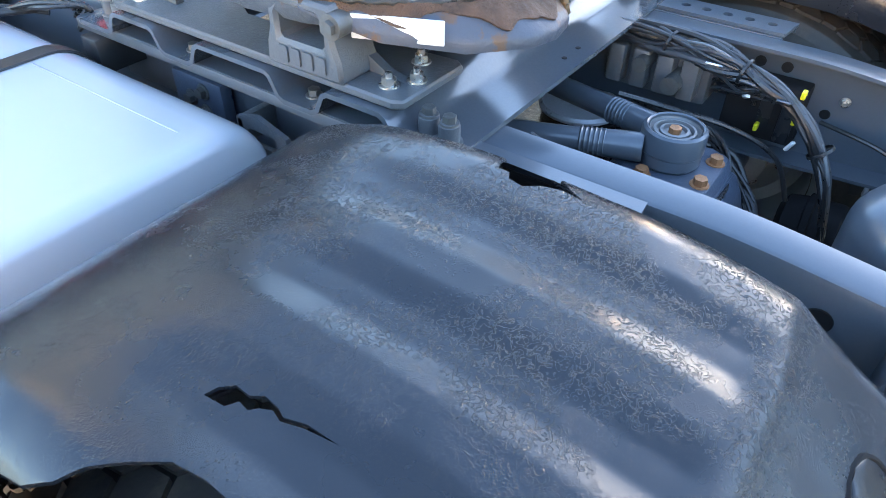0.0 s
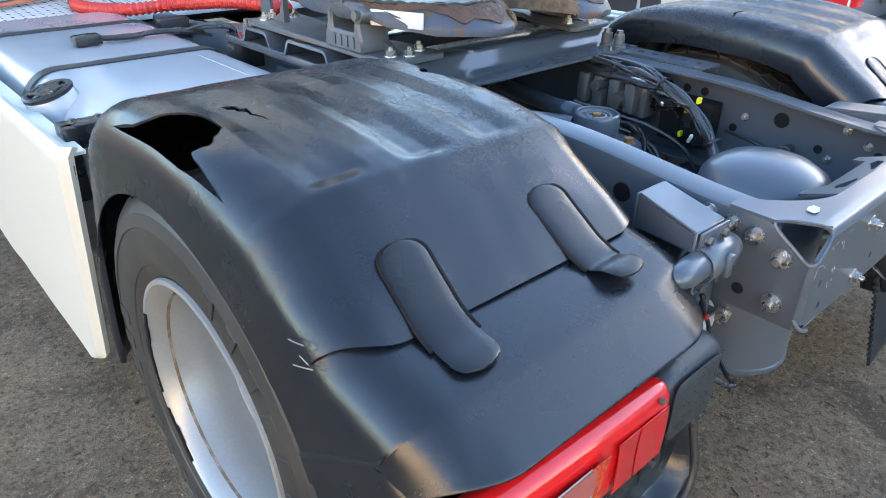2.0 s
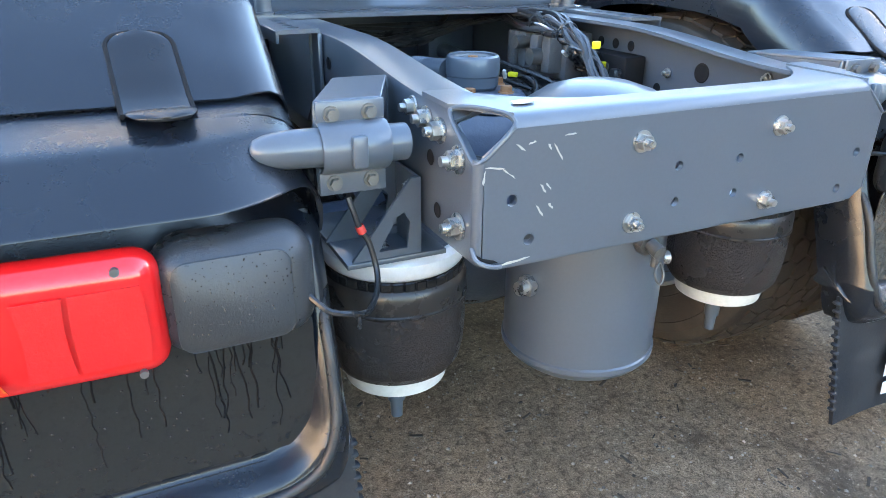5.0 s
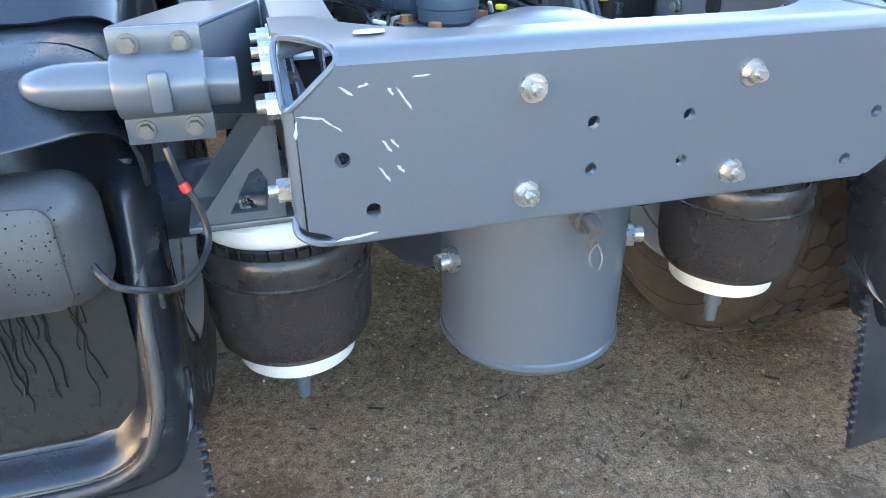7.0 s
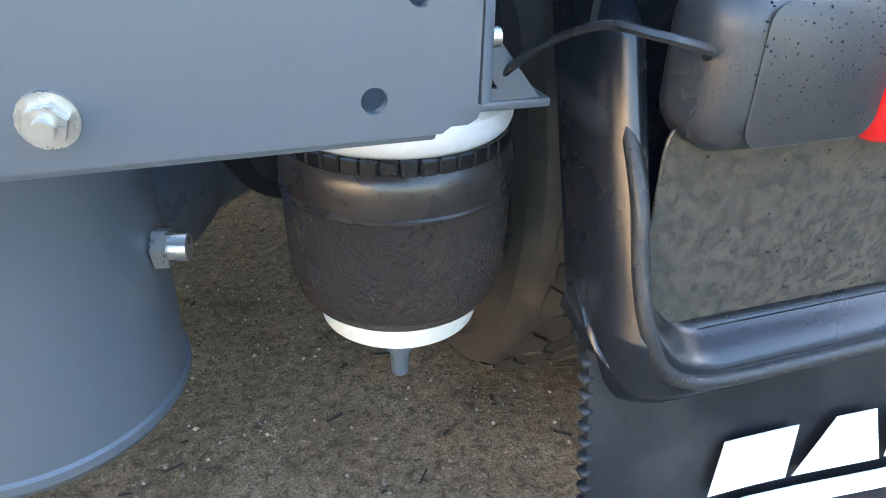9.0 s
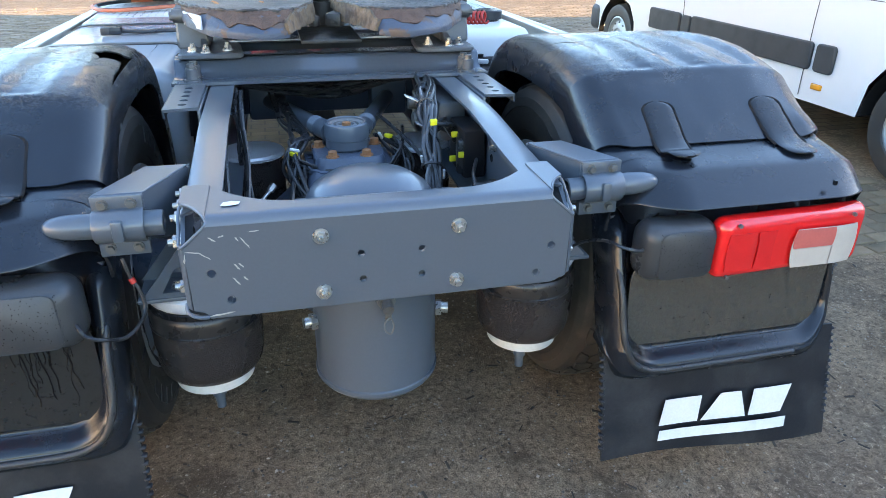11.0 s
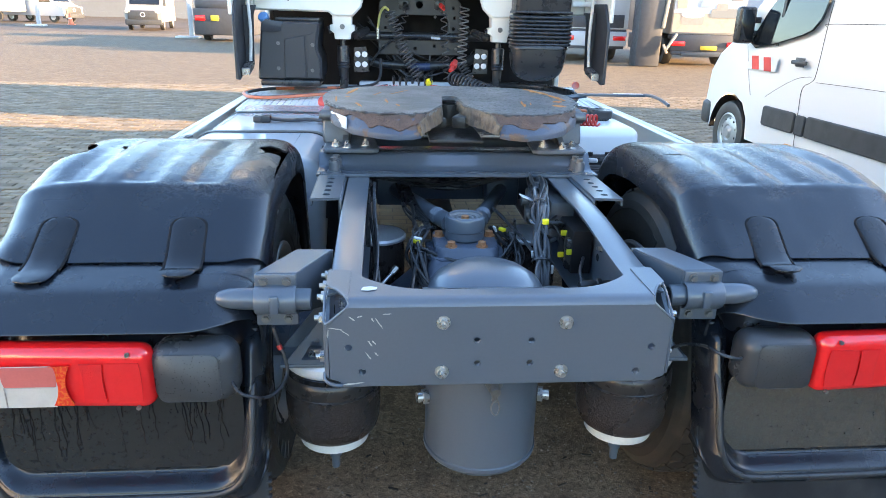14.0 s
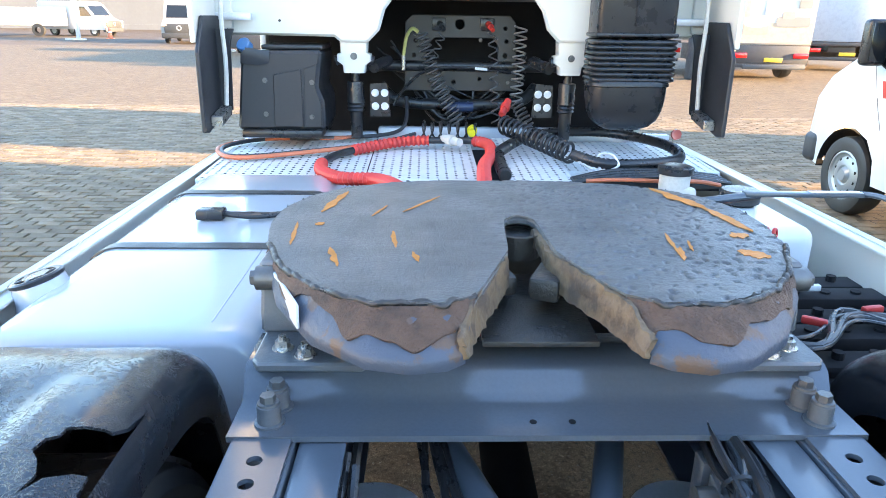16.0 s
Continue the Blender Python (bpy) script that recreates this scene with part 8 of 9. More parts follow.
lathe(bm, [(0.024, 0), (0.034, 0.012), (0.036, 0.05), (0.030, 0.058), (0, 0.060)], Matrix.Translation((-1.075, 3.625, 1.462)) @ frame_to((-0.25, -0.7, 0.5)), 18)
part("blue_cap", bm, BLUE_CAP, ub, "blue filler cap")
bm = bmesh.new()
rows = []
for i in range(57):                                                 # eight round folds
    z = 1.335 + i * 0.0036
    d = 0.013 * (1 - abs(math.sin(math.pi * i / 7)) ** 0.6)
    rows.append([(x, y, z) for x, y in rounded(0.612 + d, 3.455 + d, 1.030 - d, 3.71 - d, 0.05, 4)])
sheet(bm, rows, True)
bmesh.ops.recalc_face_normals(bm, faces=bm.faces[:])
inn = part("intake_bellows", bm, CABLE, cab, "black rubber intake bellows", 60)
bm = bmesh.new()
boxed(bm, (0.627, 3.470, 1.54), (1.010, 3.70, 2.9), 0.03, 4)
boxed(bm, (0.620, 3.462, 1.548), (1.018, 3.69, 1.566), 0.006)
boxed(bm, (0.80, 3.464, 1.60), (0.815, 3.475, 2.8), 0.004)
part("intake_duct", bm, CABLE, inn, "black intake duct", 40)
bm = bmesh.new()
rows = []
for z, k in ((1.34, 0.97), (1.328, 1.01), (1.316, 1.01), (1.312, 0.965), (1.25, 0.95), (1.19, 0.90), (1.145, 0.80), (1.115, 0.64), (1.095, 0.40), (1.09, 0.1)):
    rows.append([(0.815 + (x - 0.815) * k, 3.585 + (y - 3.585) * k, z) for x, y in rounded(0.612, 3.455, 1.015, 3.705, 0.08, 5)])
vs = sheet(bm, rows, True)
bm.faces.new(vs[-1])
bmesh.ops.recalc_face_normals(bm, faces=bm.faces[:])
part("intake_elbow", bm, CABLE, inn, "black intake elbow", 50)
bm = bmesh.new()
lathe(bm, [(0.028, 0), (0.026, 0.01), (0, 0.012)], Matrix.Translation((1.12, 3.62, 1.06)) @ frame_to((0, -1, 0.2)), 18)
part("side_marker", bm, PINK_LENS, cab, "small pale red marker")


# ---- white panel van parked on the right ----
def panel_van():
    van = thing("panel_van", "white panel van with grey rub strips and striped warning sticker", "van", at=(4.5, 4.0, 0))
    off = Matrix.Translation((-4.5, -4.0, 0))

    def vp(name, bm, mat, parent=van, label="", smooth=35):
        bmesh.ops.transform(bm, matrix=off, verts=bm.verts[:])
        return part(name, bm, mat, parent, label, smooth)

    # side outline (y, z), then rounded across the width
    roof, floor = 2.46, 0.33
    out = [(1.36, 0.50), (1.34, 0.95), (1.37, 1.7), (1.44, 2.36), (1.56, 2.44), (1.9, roof), (4.4, roof), (4.85, 2.38), (5.25, 2.1), (5.75, 1.62), (6.05, 1.33), (6.45, 1.16), (6.66, 0.95), (6.70, 0.6), (6.62, 0.36), (6.42, 0.33),
           (6.34, 0.345), (6.30, 0.56), (6.19, 0.70), (6.02, 0.765), (5.84, 0.765), (5.66, 0.70), (5.54, 0.55), (5.50, 0.345), (4.9, 0.33), (2.44, 0.33), (2.40, 0.55), (2.28, 0.70), (2.10, 0.765), (1.92, 0.765), (1.74, 0.70), (1.62, 0.55), (1.58, 0.34), (1.45, 0.36)]
    bm = bmesh.new()
    rows = []
    for x, k in ((3.60, 0.955), (3.545, 0.985), (3.515, 0.995), (3.50, 1.0)):
        rows.append([(x + (0.11 * smoothstep(1.1, 2.5, z)) + (0.10 * smoothstep(5.9, 6.7, y)), 4.0 + (y - 4.0) * (0.99 + 0.01 * k), 1.2 + (z - 1.2) * k) for y, z in out])
    right_rows = [[(9.0 - p[0], p[1], p[2]) for p in r] for r in rows[::-1]]
    sheet(bm, rows + right_rows, True)
    # close the sides
    tri = bmesh.new()
    e = []
    lv = [tri.verts.new(p) for p in rows[-1]]
    e = [tri.edges.new((lv[i - 1], lv[i])) for i in range(len(lv))]
    bmesh.ops.triangle_fill(tri, edges=e, use_beauty=True, normal=(1, 0, 0))
    me = bpy.data.meshes.new("side")
    tri.to_mesh(me)
    bm.from_mesh(me)
    for v in tri.verts:
        v.co.x = 9.0 - v.co.x
    tri.to_mesh(me)
    bm.from_mesh(me)
    tri.free()
    bpy.data.meshes.remove(me)
    bmesh.ops.remove_doubles(bm, verts=bm.verts[:], dist=0.001)
    bmesh.ops.recalc_face_normals(bm, faces=bm.faces[:])
    body = vp("body", bm, VAN_WHITE, van, "white painted body", 50)

    def side_plate(name, pts, x, mat, depth=0.01, parent=body, label="", bevel=0.0, mirror=False):
        bm = bmesh.new()
        prism(bm, pts, depth, Matrix.Translation((x, 0, 0)) @ UP_YZ, bevel=bevel)
        if mirror:
            for v in bm.verts:
                v.co.x = 9.0 - v.co.x
            bmesh.ops.reverse_faces(bm, faces=bm.faces[:])
        return vp(name, bm, mat, parent, label)

    for a, b in ((4.66, 5.21), (2.94, 4.47), (2.72, 2.90)):
        side_plate("rub_strip", rounded(a, 0.545, b, 0.735, 0.03), 3.478, TRIM_GREY, 0.03, van, "dark grey plastic rub strip", 0.008)
    side_plate("rub_strip", rounded(4.495, 0.545, 4.635, 0.725, 0.02), 3.480, TRIM_GREY, 0.028, van, "dark grey plastic rub strip", 0.008)
    side_plate("rub_strip", rounded(1.50, 0.56, 1.84, 0.735, 0.03), 3.482, TRIM_GREY, 0.028, van, "dark grey plastic rub strip", 0.008)
    # side window, door seams, swage line
    win = [(4.53, 1.72), (4.565, 1.56), (4.66, 1.46), (4.80, 1.41), (5.25, 1.31), (5.58, 1.26), (5.70, 1.31), (5.50, 1.60), (5.20, 1.93), (4.60, 1.98)]
    bm = bmesh.new()
    sheet(bm, [[(3.497 + 0.11 * smoothstep(1.1, 2.5, z), y, z) for y, z in win]] + [[(3.487 + 0.11 * smoothstep(1.1, 2.5, 1.6 + (z - 1.6) * 0.96), 5.1 + (y - 5.1) * 0.96, 1.6 + (z - 1.6) * 0.96) for y, z in win]], True)
    bm.faces.new([bm.verts.new((3.486 + 0.11 * smoothstep(1.1, 2.5, 1.6 + (z - 1.6) * 0.965), 5.1 + (y - 5.1) * 0.965, 1.6 + (z - 1.6) * 0.965)) for y, z in win])
    bmesh.ops.recalc_face_normals(bm, faces=bm.faces[:])
    vp("door_window", bm, GLASS_DARK, van, "dark glass door window")
    side_plate("window_post", [(5.20, 1.30), (5.24, 1.30), (5.20, 1.90), (5.16, 1.90)], 3.515, TRIM_GREY, 0.01)

    def seam(pts, w=0.006):
        bm = bmesh.new()
        tube(bm, [(3.497 + 0.11 * smoothstep(1.1, 2.5, z) + 0.0, y, z) for y, z in pts], w, 6, 3)
        vp("seam", bm, TRIM_GREY, body)

    seam([(4.50, 2.25), (4.49, 1.6), (4.475, 1.12), (4.52, 1.03), (4.64, 0.96), (4.635, 0.75), (4.60, 0.36)], 0.003)
    seam([(5.75, 1.30), (5.62, 1.0), (5.52, 0.80)], 0.002)
    seam([(4.46, 1.03), (3.6, 1.05), (2.6, 1.05), (1.5, 1.04)], 0.0025)
    seam([(4.54, 1.07), (4.72, 1.045), (4.92, 0.97), (5.10, 0.885), (5.23, 0.815)], 0.0022)
    seam([(2.98, 2.3), (2.98, 1.2), (2.99, 0.36)], 0.003)
    seam([(4.5, 1.50), (4.4, 1.52), (3.2, 1.53), (3.05, 1.50)], 0.003)
    bm = bmesh.new()
    boxed(bm, (3.475, 4.64, 1.158), (3.505, 4.87, 1.196), 0.012)
    boxed(bm, (3.492, 4.68, 1.14), (3.502, 4.82, 1.220), 0.004)
    vp("door_handle", bm, TRIM_GREY, van, "dark grey door handle")
    # warning sticker: white field with two red bars
    side_plate("sticker", [(5.13, 1.063), (5.66, 1.050), (5.66, 1.182), (5.115, 1.20)], 3.493, ALU, 0.008, van, "white and red striped warning sticker")
    for a in (5.20, 5.43):
        side_plate("red_bar", [(a, 1.060), (a + 0.13, 1.056), (a + 0.175, 1.186), (a + 0.045, 1.192)], 3.490, RED_HOSE, 0.008, van)
    for y, z in ((2.83, 0.445), (4.70, 0.42)):
        bm = bmesh.new()
        box(bm, (3.494, y, z), (0.022, 0.10, 0.042), 0.010, seg=3)
        vp("side_marker", bm, AMBER_LAMP, van, "amber side marker lamp")
    # mirror
    bm = bmesh.new()
    boxed(bm, (3.30, 5.60, 1.30), (3.485, 5.72, 1.66), 0.04, 4)
    boxed(bm, (3.45, 5.62, 1.37), (3.56, 5.70, 1.43), 0.01)
    boxed(bm, (3.45, 5.62, 1.50), (3.57, 5.70, 1.56), 0.01)
    mi = vp("mirror", bm, CABLE, van, "large black door mirror", 40)
    bm = bmesh.new()
    boxed(bm, (3.325, 5.592, 1.335), (3.455, 5.602, 1.63), 0.004)
    vp("mirror_glass", bm, GLASS_DARK, mi)
    # wheels
    for y in (5.925, 2.01):
        for x, s in ((3.62, -1), (5.38, 1)):
            m = Matrix.Translation((x, y, 0.345)) @ Matrix.Rotation(radians(90 * s), 4, "Y")
            bm = bmesh.new()
            lathe(bm, [(0.205, -0.10), (0.225, -0.105), (0.29, -0.112), (0.33, -0.10), (0.343, -0.07), (0.345, 0.0), (0.343, 0.07), (0.33, 0.10), (0.29, 0.112), (0.225, 0.105), (0.205, 0.09)], m, 56)
            w = vp("wheel", bm, RUBBER, van, "black tyre on a silver steel wheel", 30)
            bm = bmesh.new()
            lathe(bm, [(0.21, 0.085), (0.215, 0.10), (0.20, 0.105), (0.19, 0.085), (0.165, 0.075), (0.13, 0.090), (0.09, 0.095), (0.075, 0.085), (0.06, 0.10), (0.05, 0.115), (0, 0.118)], m, 48)
            vp("rim", bm, RIM_SILVER, w, "silver steel wheel")
            for k in range(10):
                a = 2 * math.pi * k / 10
                bm = bmesh.new()
                lathe(bm, [(0.014, 0.0), (0.012, 0.004), (0, 0.004)], m @ Matrix.Translation((0.148 * math.cos(a), 0.148 * math.sin(a), 0.081)), 12)
                vp("rim_slot", bm, SHADOW_BLACK, w)
    for x0, x1 in ((3.50, 3.62), (5.38, 5.50)):
        for y in (5.925, 2.01):
            bm = bmesh.new()                                   # black wheel-arch liner
            rows = [[(x, y + 0.41 * math.cos(a), 0.345 + 0.41 * math.sin(a)) for a in [math.pi * i / 16 for i in range(17)]] for x in (x0, 4.5 + (x1 - 4.5) * 0.6)]
            sheet(bm, rows)
            vp("arch_liner", bm, SHADOW_BLACK, van)
    # rear doors: lamps, trim bar, bumper, hinge marks
    for s in (0, 1):
        fx = (lambda x: x) if s == 0 else (lambda x: 9.0 - x)
        bm = bmesh.new()
        rows = [[(fx(x), y, z) for x, y in ((3.497, 1.56), (3.492, 1.44), (3.50, 1.36), (3.54, 1.325), (3.68 - 0.06 * (z - 0.8), 1.322), (3.69 - 0.06 * (z - 0.8), 1.345))] for z in (0.80, 0.85, 1.1, 1.35, 1.40)]
        sheet(bm, rows)
        bmesh.ops.recalc_face_normals(bm, faces=bm.faces[:])
        thicken(bm, 0.02)
        rl = vp("rear_lamp", bm, RED_LENS, van, "tall red rear lamp with a clear middle", 40)
        bm = bmesh.new()
        rows = [[(fx(x), y, z) for x, y in ((3.535, 1.319), (3.60, 1.314), (3.655, 1.316))] for z in (0.98, 1.1, 1.18)]
        sheet(bm, rows)
        thicken(bm, 0.004)
        vp("clear_lens", bm, CLEAR_LENS, rl)
    bm = bmesh.new()
    boxed(bm, (3.50, 1.20, 0.42), (5.50, 1.42, 0.68), 0.05, 4)
    vp("rear_bumper", bm, TRIM_GREY, van, "dark grey plastic rear bumper", 40)
    bm = bmesh.new()
    boxed(bm, (3.86, 1.325, 1.10), (4.32, 1.35, 1.17), 0.02, 3)
    vp("door_trim", bm, TRIM_GREY, van, "dark trim bar on the rear door")
    bm = bmesh.new()
    boxed(bm, (4.495, 1.335, 0.7), (4.505, 1.35, 2.3), 0.0)
    vp("door_gap", bm, TRIM_GREY, van)
    bm = bmesh.new()
    boxed(bm, (4.05, 1.325, 0.78), (4.95, 1.34, 0.90), 0.01)
    vp("plate_recess", bm, TRIM_GREY, van)
    bm = bmesh.new()
    boxed(bm, (4.2, 1.31, 0.79), (4.72, 1.328, 0.89), 0.004)
    vp("yellow_plate", bm, PLATE_YELLOW, van, "blank yellow plate")
    # windscreen and front
    bm = bmesh.new()
    sheet(bm, [[(x, y + 0.01, z + 0.012) for x in (3.72, 4.5, 5.28)] for y, z in ((4.90, 2.36), (5.25, 2.1), (5.75, 1.62), (5.98, 1.40))])
    vp("windscreen", bm, GLASS_DARK, van, "dark windscreen")
    bm = bmesh.new()
    boxed(bm, (3.56, 6.5, 0.34), (5.44, 6.74, 0.62), 0.06, 4)
    vp("front_bumper", bm, TRIM_GREY, van)
    return van


panel_van()


# ---- chequer-plate loading step behind the van ----
step = thing("loading_platform", "low aluminium chequer-plate platform with an amber lamp", "trailer", at=(4.8, 0.7, 0))
bm = bmesh.new()
boxed(bm, (-0.95, -0.35, 0.40), (1.6, 0.42, 0.47), 0.006)
boxed(bm, (-0.95, -0.36, 0.30), (1.6, -0.33, 0.46), 0.004)
body = part("deck", bm, ALU, step)
bm = bmesh.new()
for i in range(24):
    for j in range(7):
        c = Vector((-0.9 + i * 0.105, -0.30 + j * 0.105, 0.4705))
        box(bm, c, (0.04, 0.01, 0.003), 0.001, Matrix.Rotation(radians(45 if (i + j) % 2 else -45), 3, "Z"), 1)
tread_o = part("chequer_tread", bm, ALU, step)
tagged(tread_o, kind="stuff")
for x in (-0.8, 1.4):
    bm = bmesh.new()
    boxed(bm, (x - 0.04, -0.2, 0.0), (x + 0.04, 0.2, 0.40), 0.01)
    part("leg", bm, TRIM_GREY, step)
bm = bmesh.new()
box(bm, (-0.42, -0.365, 0.39), (0.12, 0.012, 0.045), 0.005)
part("amber_lamp", bm, AMBER_LAMP, step)


# ---- things far off ----
def far_van(x, y, rz, paint, label, length=5.4, group="far vans"):
    van = thing("parked_van", label, "van", group)
    bm = bmesh.new()
    side = [(0, 0.45), (0.05, 1.0), (0.75, 1.28), (1.45, 2.15), (1.8, 2.35), (length - 0.15, 2.38), (length, 2.2), (length, 0.45)]
    rows = [[(xx, yy, z if k else 0.5 + (z - 0.5) * 0.97) for yy, z in side] for xx, k in ((-0.98, 1), (-0.90, 1), (0.90, 1), (0.98, 1))]
    vs = sheet(bm, rows, True)
    bm.faces.new(vs[0][::-1])
    bm.faces.new(vs[-1])
    bmesh.ops.recalc_face_normals(bm, faces=bm.faces[:])
    part("body", bm, paint, van, "", 30)
    bm = bmesh.new()
    sheet(bm, [[(xx, yy - 0.02, z + 0.02) for xx in (-0.8, 0, 0.8)] for yy, z in ((0.85, 1.38), (1.40, 2.05))])
    part("windscreen", bm, GLASS_DARK, van)
    for sx in (-0.985, 0.985):
        bm = bmesh.new()
        prism(bm, [(0.95, 1.35), (1.9, 1.35), (1.9, 2.0), (1.5, 2.0)], 0.008, Matrix.Translation((sx - 0.004, 0, 0)) @ UP_YZ)
        part("side_window", bm, GLASS_DARK, van)
    bm = bmesh.new()
    boxed(bm, (-0.80, -0.06, 0.55), (0.80, 0.06, 1.08), 0.05)
    part("grille", bm, TRIM_GREY, van)
    bm = bmesh.new()
    boxed(bm, (-0.97, -0.08, 0.30), (0.97, 0.2, 0.60), 0.05)
    part("bumper", bm, TRIM_GREY, van)
    bm = bmesh.new()
    lathe(bm, [(0.13, 0), (0.13, 0.02), (0.10, 0.02), (0.10, 0)], Matrix.Translation((0, -0.06, 0.86)) @ frame_to((0, -1, 0)), 20)
    part("badge_disc", bm, ALU, van)
    for sx in (-0.78, 0.78):
        bm = bmesh.new()
        box(bm, (sx, 0.0, 1.0), (0.32, 0.12, 0.16), 0.04)
        part("headlamp", bm, CLEAR_LENS, van)
    for yy in (0.95, length - 1.1):
        for sx in (-0.86, 0.86):
            bm = bmesh.new()
            lathe(bm, [(0.2, -0.1), (0.34, -0.1), (0.36, 0), (0.34, 0.1), (0.2, 0.1)], Matrix.Translation((sx, yy, 0.36)) @ frame_to((1, 0, 0)), 28)
            w = part("wheel", bm, RUBBER, van)
            bm = bmesh.new()
            lathe(bm, [(0.21, -0.1), (0.12, -0.07), (0, -0.07)], Matrix.Translation((sx, yy, 0.36)) @ frame_to((1, 0, 0)), 20)
            lathe(bm, [(0.21, 0.1), (0.12, 0.07), (0, 0.07)], Matrix.Translation((sx, yy, 0.36)) @ frame_to((1, 0, 0)), 20)
            part("rim", bm, RIM_SILVER, w)
    van.matrix_basis = pose(x, y, 0, 0, 0, rz)
    return van


FAR_WHITE = material("far_white", (0.50, 0.51, 0.52), 0.45, spots=(0.44, 0.44, 0.43), scale=1)
FAR_GREY = material("far_grey_paint", (0.24, 0.23, 0.215), 0.35, spots=(0.2, 0.19, 0.17), scale=1, coat=0.3)
FAR_CREAM = material("far_cream", (0.6, 0.58, 0.52), 0.4)
FAR_BLUE = material("far_pale_blue", (0.30, 0.37, 0.46), 0.4)
FAR_BEIGE = material("far_beige", (0.44, 0.36, 0.27), 0.5)
FAR_ROSE = material("far_rose", (0.36, 0.28, 0.24), 0.5)
FAR_DARK = material("far_dark", (0.05, 0.05, 0.055), 0.5)
FAR_WALL = material("far_wall", (0.17, 0.176, 0.18), 0.8, spots=(0.15, 0.152, 0.155), scale=0.3, grain=3)
far_van(-13.9, 40.3, 8, FAR_GREY, "grey delivery van facing the yard, far off")
far_van(-22.5, 52.0, 75, FAR_WHITE, "white crew van far off beside a post")
far_van(-27.5, 41.0, 185, FAR_WHITE, "white van far off, seen from behind")


def box_truck(x, y, rz, paint, label, w=2.4, h=3.4, floor_z=1.0, length=5.5, picture=False):
    """A lorry seen from behind: body, chassis, lamps, plate, wheels. Serves as unseen sun blocker too."""
    lorry = thing("box_lorry", label, "lorry", "far lorries")
    bm = bmesh.new()
    boxed(bm, (-w / 2, 0, floor_z), (w / 2, length, h), 0.04)
    part("body", bm, paint, lorry)
    bm = bmesh.new()
    boxed(bm, (-w / 2 + 0.04, -0.02, floor_z - 0.14), (w / 2 - 0.04, 0.3, floor_z - 0.01), 0.02)
    boxed(bm, (-0.45, 0.2, floor_z - 0.35), (0.45, length - 0.3, floor_z - 0.1), 0.02)
    boxed(bm, (-w / 2 + 0.1, 1.6, 0.35), (w / 2 - 0.1, length - 0.4, floor_z - 0.1), 0.02)
    boxed(bm, (-w / 2 + 0.1, -0.05, floor_z - 0.62), (w / 2 - 0.1, 0.06, floor_z - 0.50), 0.02)
    part("chassis", bm, FAR_DARK, lorry)
    for s in (-1, 1):
        bm = bmesh.new()
        box(bm, (s * (w / 2 - 0.28), -0.07, floor_z - 0.28), (0.42, 0.06, 0.14), 0.015)
        part("tail_lamp", bm, RED_LENS, lorry)
        bm = bmesh.new()
        lathe(bm, [(0.2, -0.13), (0.42, -0.14), (0.45, 0), (0.42, 0.14), (0.2, 0.13)], Matrix.Translation((s * (w / 2 - 0.25), 1.1, 0.45)) @ frame_to((1, 0, 0)), 28)
        part("wheel", bm, RUBBER, lorry)
    bm = bmesh.new()
    box(bm, (0.1, -0.085, floor_z - 0.40), (0.52, 0.02, 0.12), 0.004)
    part("number_plate", bm, PLATE_YELLOW, lorry, "plain yellow plate")
    if picture:
        # printed room: floor, round table, sofa, window
        z0 = floor_z + 0.06
        prints = ((rounded(-1.10, z0, 1.10, z0 + 0.55, 0.02), FAR_BEIGE), (rounded(-1.10, z0 + 0.56, 1.10, z0 + 2.0, 0.02), FAR_WHITE), (rounded(-0.85, z0 + 0.22, -0.15, z0 + 0.52, 0.10), FAR_ROSE),
                  ([(-0.5 + 0.36 * math.cos(k * math.pi / 10), z0 + 0.53 + 0.11 * math.sin(k * math.pi / 10)) for k in range(20)], FAR_CREAM), (rounded(0.05, z0 + 0.45, 1.0, z0 + 0.72, 0.08), FAR_GREY),
                  (rounded(0.20, z0 + 0.66, 0.55, z0 + 0.86, 0.05), FAR_ROSE), (rounded(-0.30, z0 + 0.75, 0.12, z0 + 1.35, 0.02), FAR_BLUE), (rounded(0.62, z0 + 0.95, 0.98, z0 + 1.40, 0.02), FAR_GREY), (rounded(-1.02, z0 + 0.70, -0.72, z0 + 1.5, 0.02), FAR_BEIGE))
        for i, (poly, ink) in enumerate(prints):
            bm = bmesh.new()
            prism(bm, poly, 0.004, Matrix.Translation((0, -0.001 - 0.003 * i, 0)) @ UP_XZ)
            part("printed_shape", bm, ink, lorry)
        bm = bmesh.new()
        boxed(bm, (-w / 2 + 0.05, -0.06, floor_z - 0.50), (w / 2 - 0.05, 0.10, floor_z), 0.02)
        part("tail_lift", bm, FAR_DARK, lorry, "dark folded tail lift")
        bm = bmesh.new()
        boxed(bm, (-0.75, -0.10, floor_z - 0.66), (w / 2 - 0.1, -0.02, floor_z - 0.54), 0.02)
        part("bumper_bar", bm, CABLE_GREY, lorry, "grey bumper bar")
    lorry.matrix_basis = pose(x, y, 0, 0, 0, rz)
    return lorry


box_truck(9.75, 20.2, -4, FAR_GREY, "box lorry with a printed tailgate, far off", 2.3, 3.2, 0.98, 5.5, True)
open_lorry = box_truck(6.55, 21.6, 0, FAR_WHITE, "white box lorry with an open dark hold, far off", 2.3, 3.4, 1.05)
bm = bmesh.new()
boxed(bm, (-1.0, -0.012, 1.10), (1.0, 0.02, 1.50), 0.004)
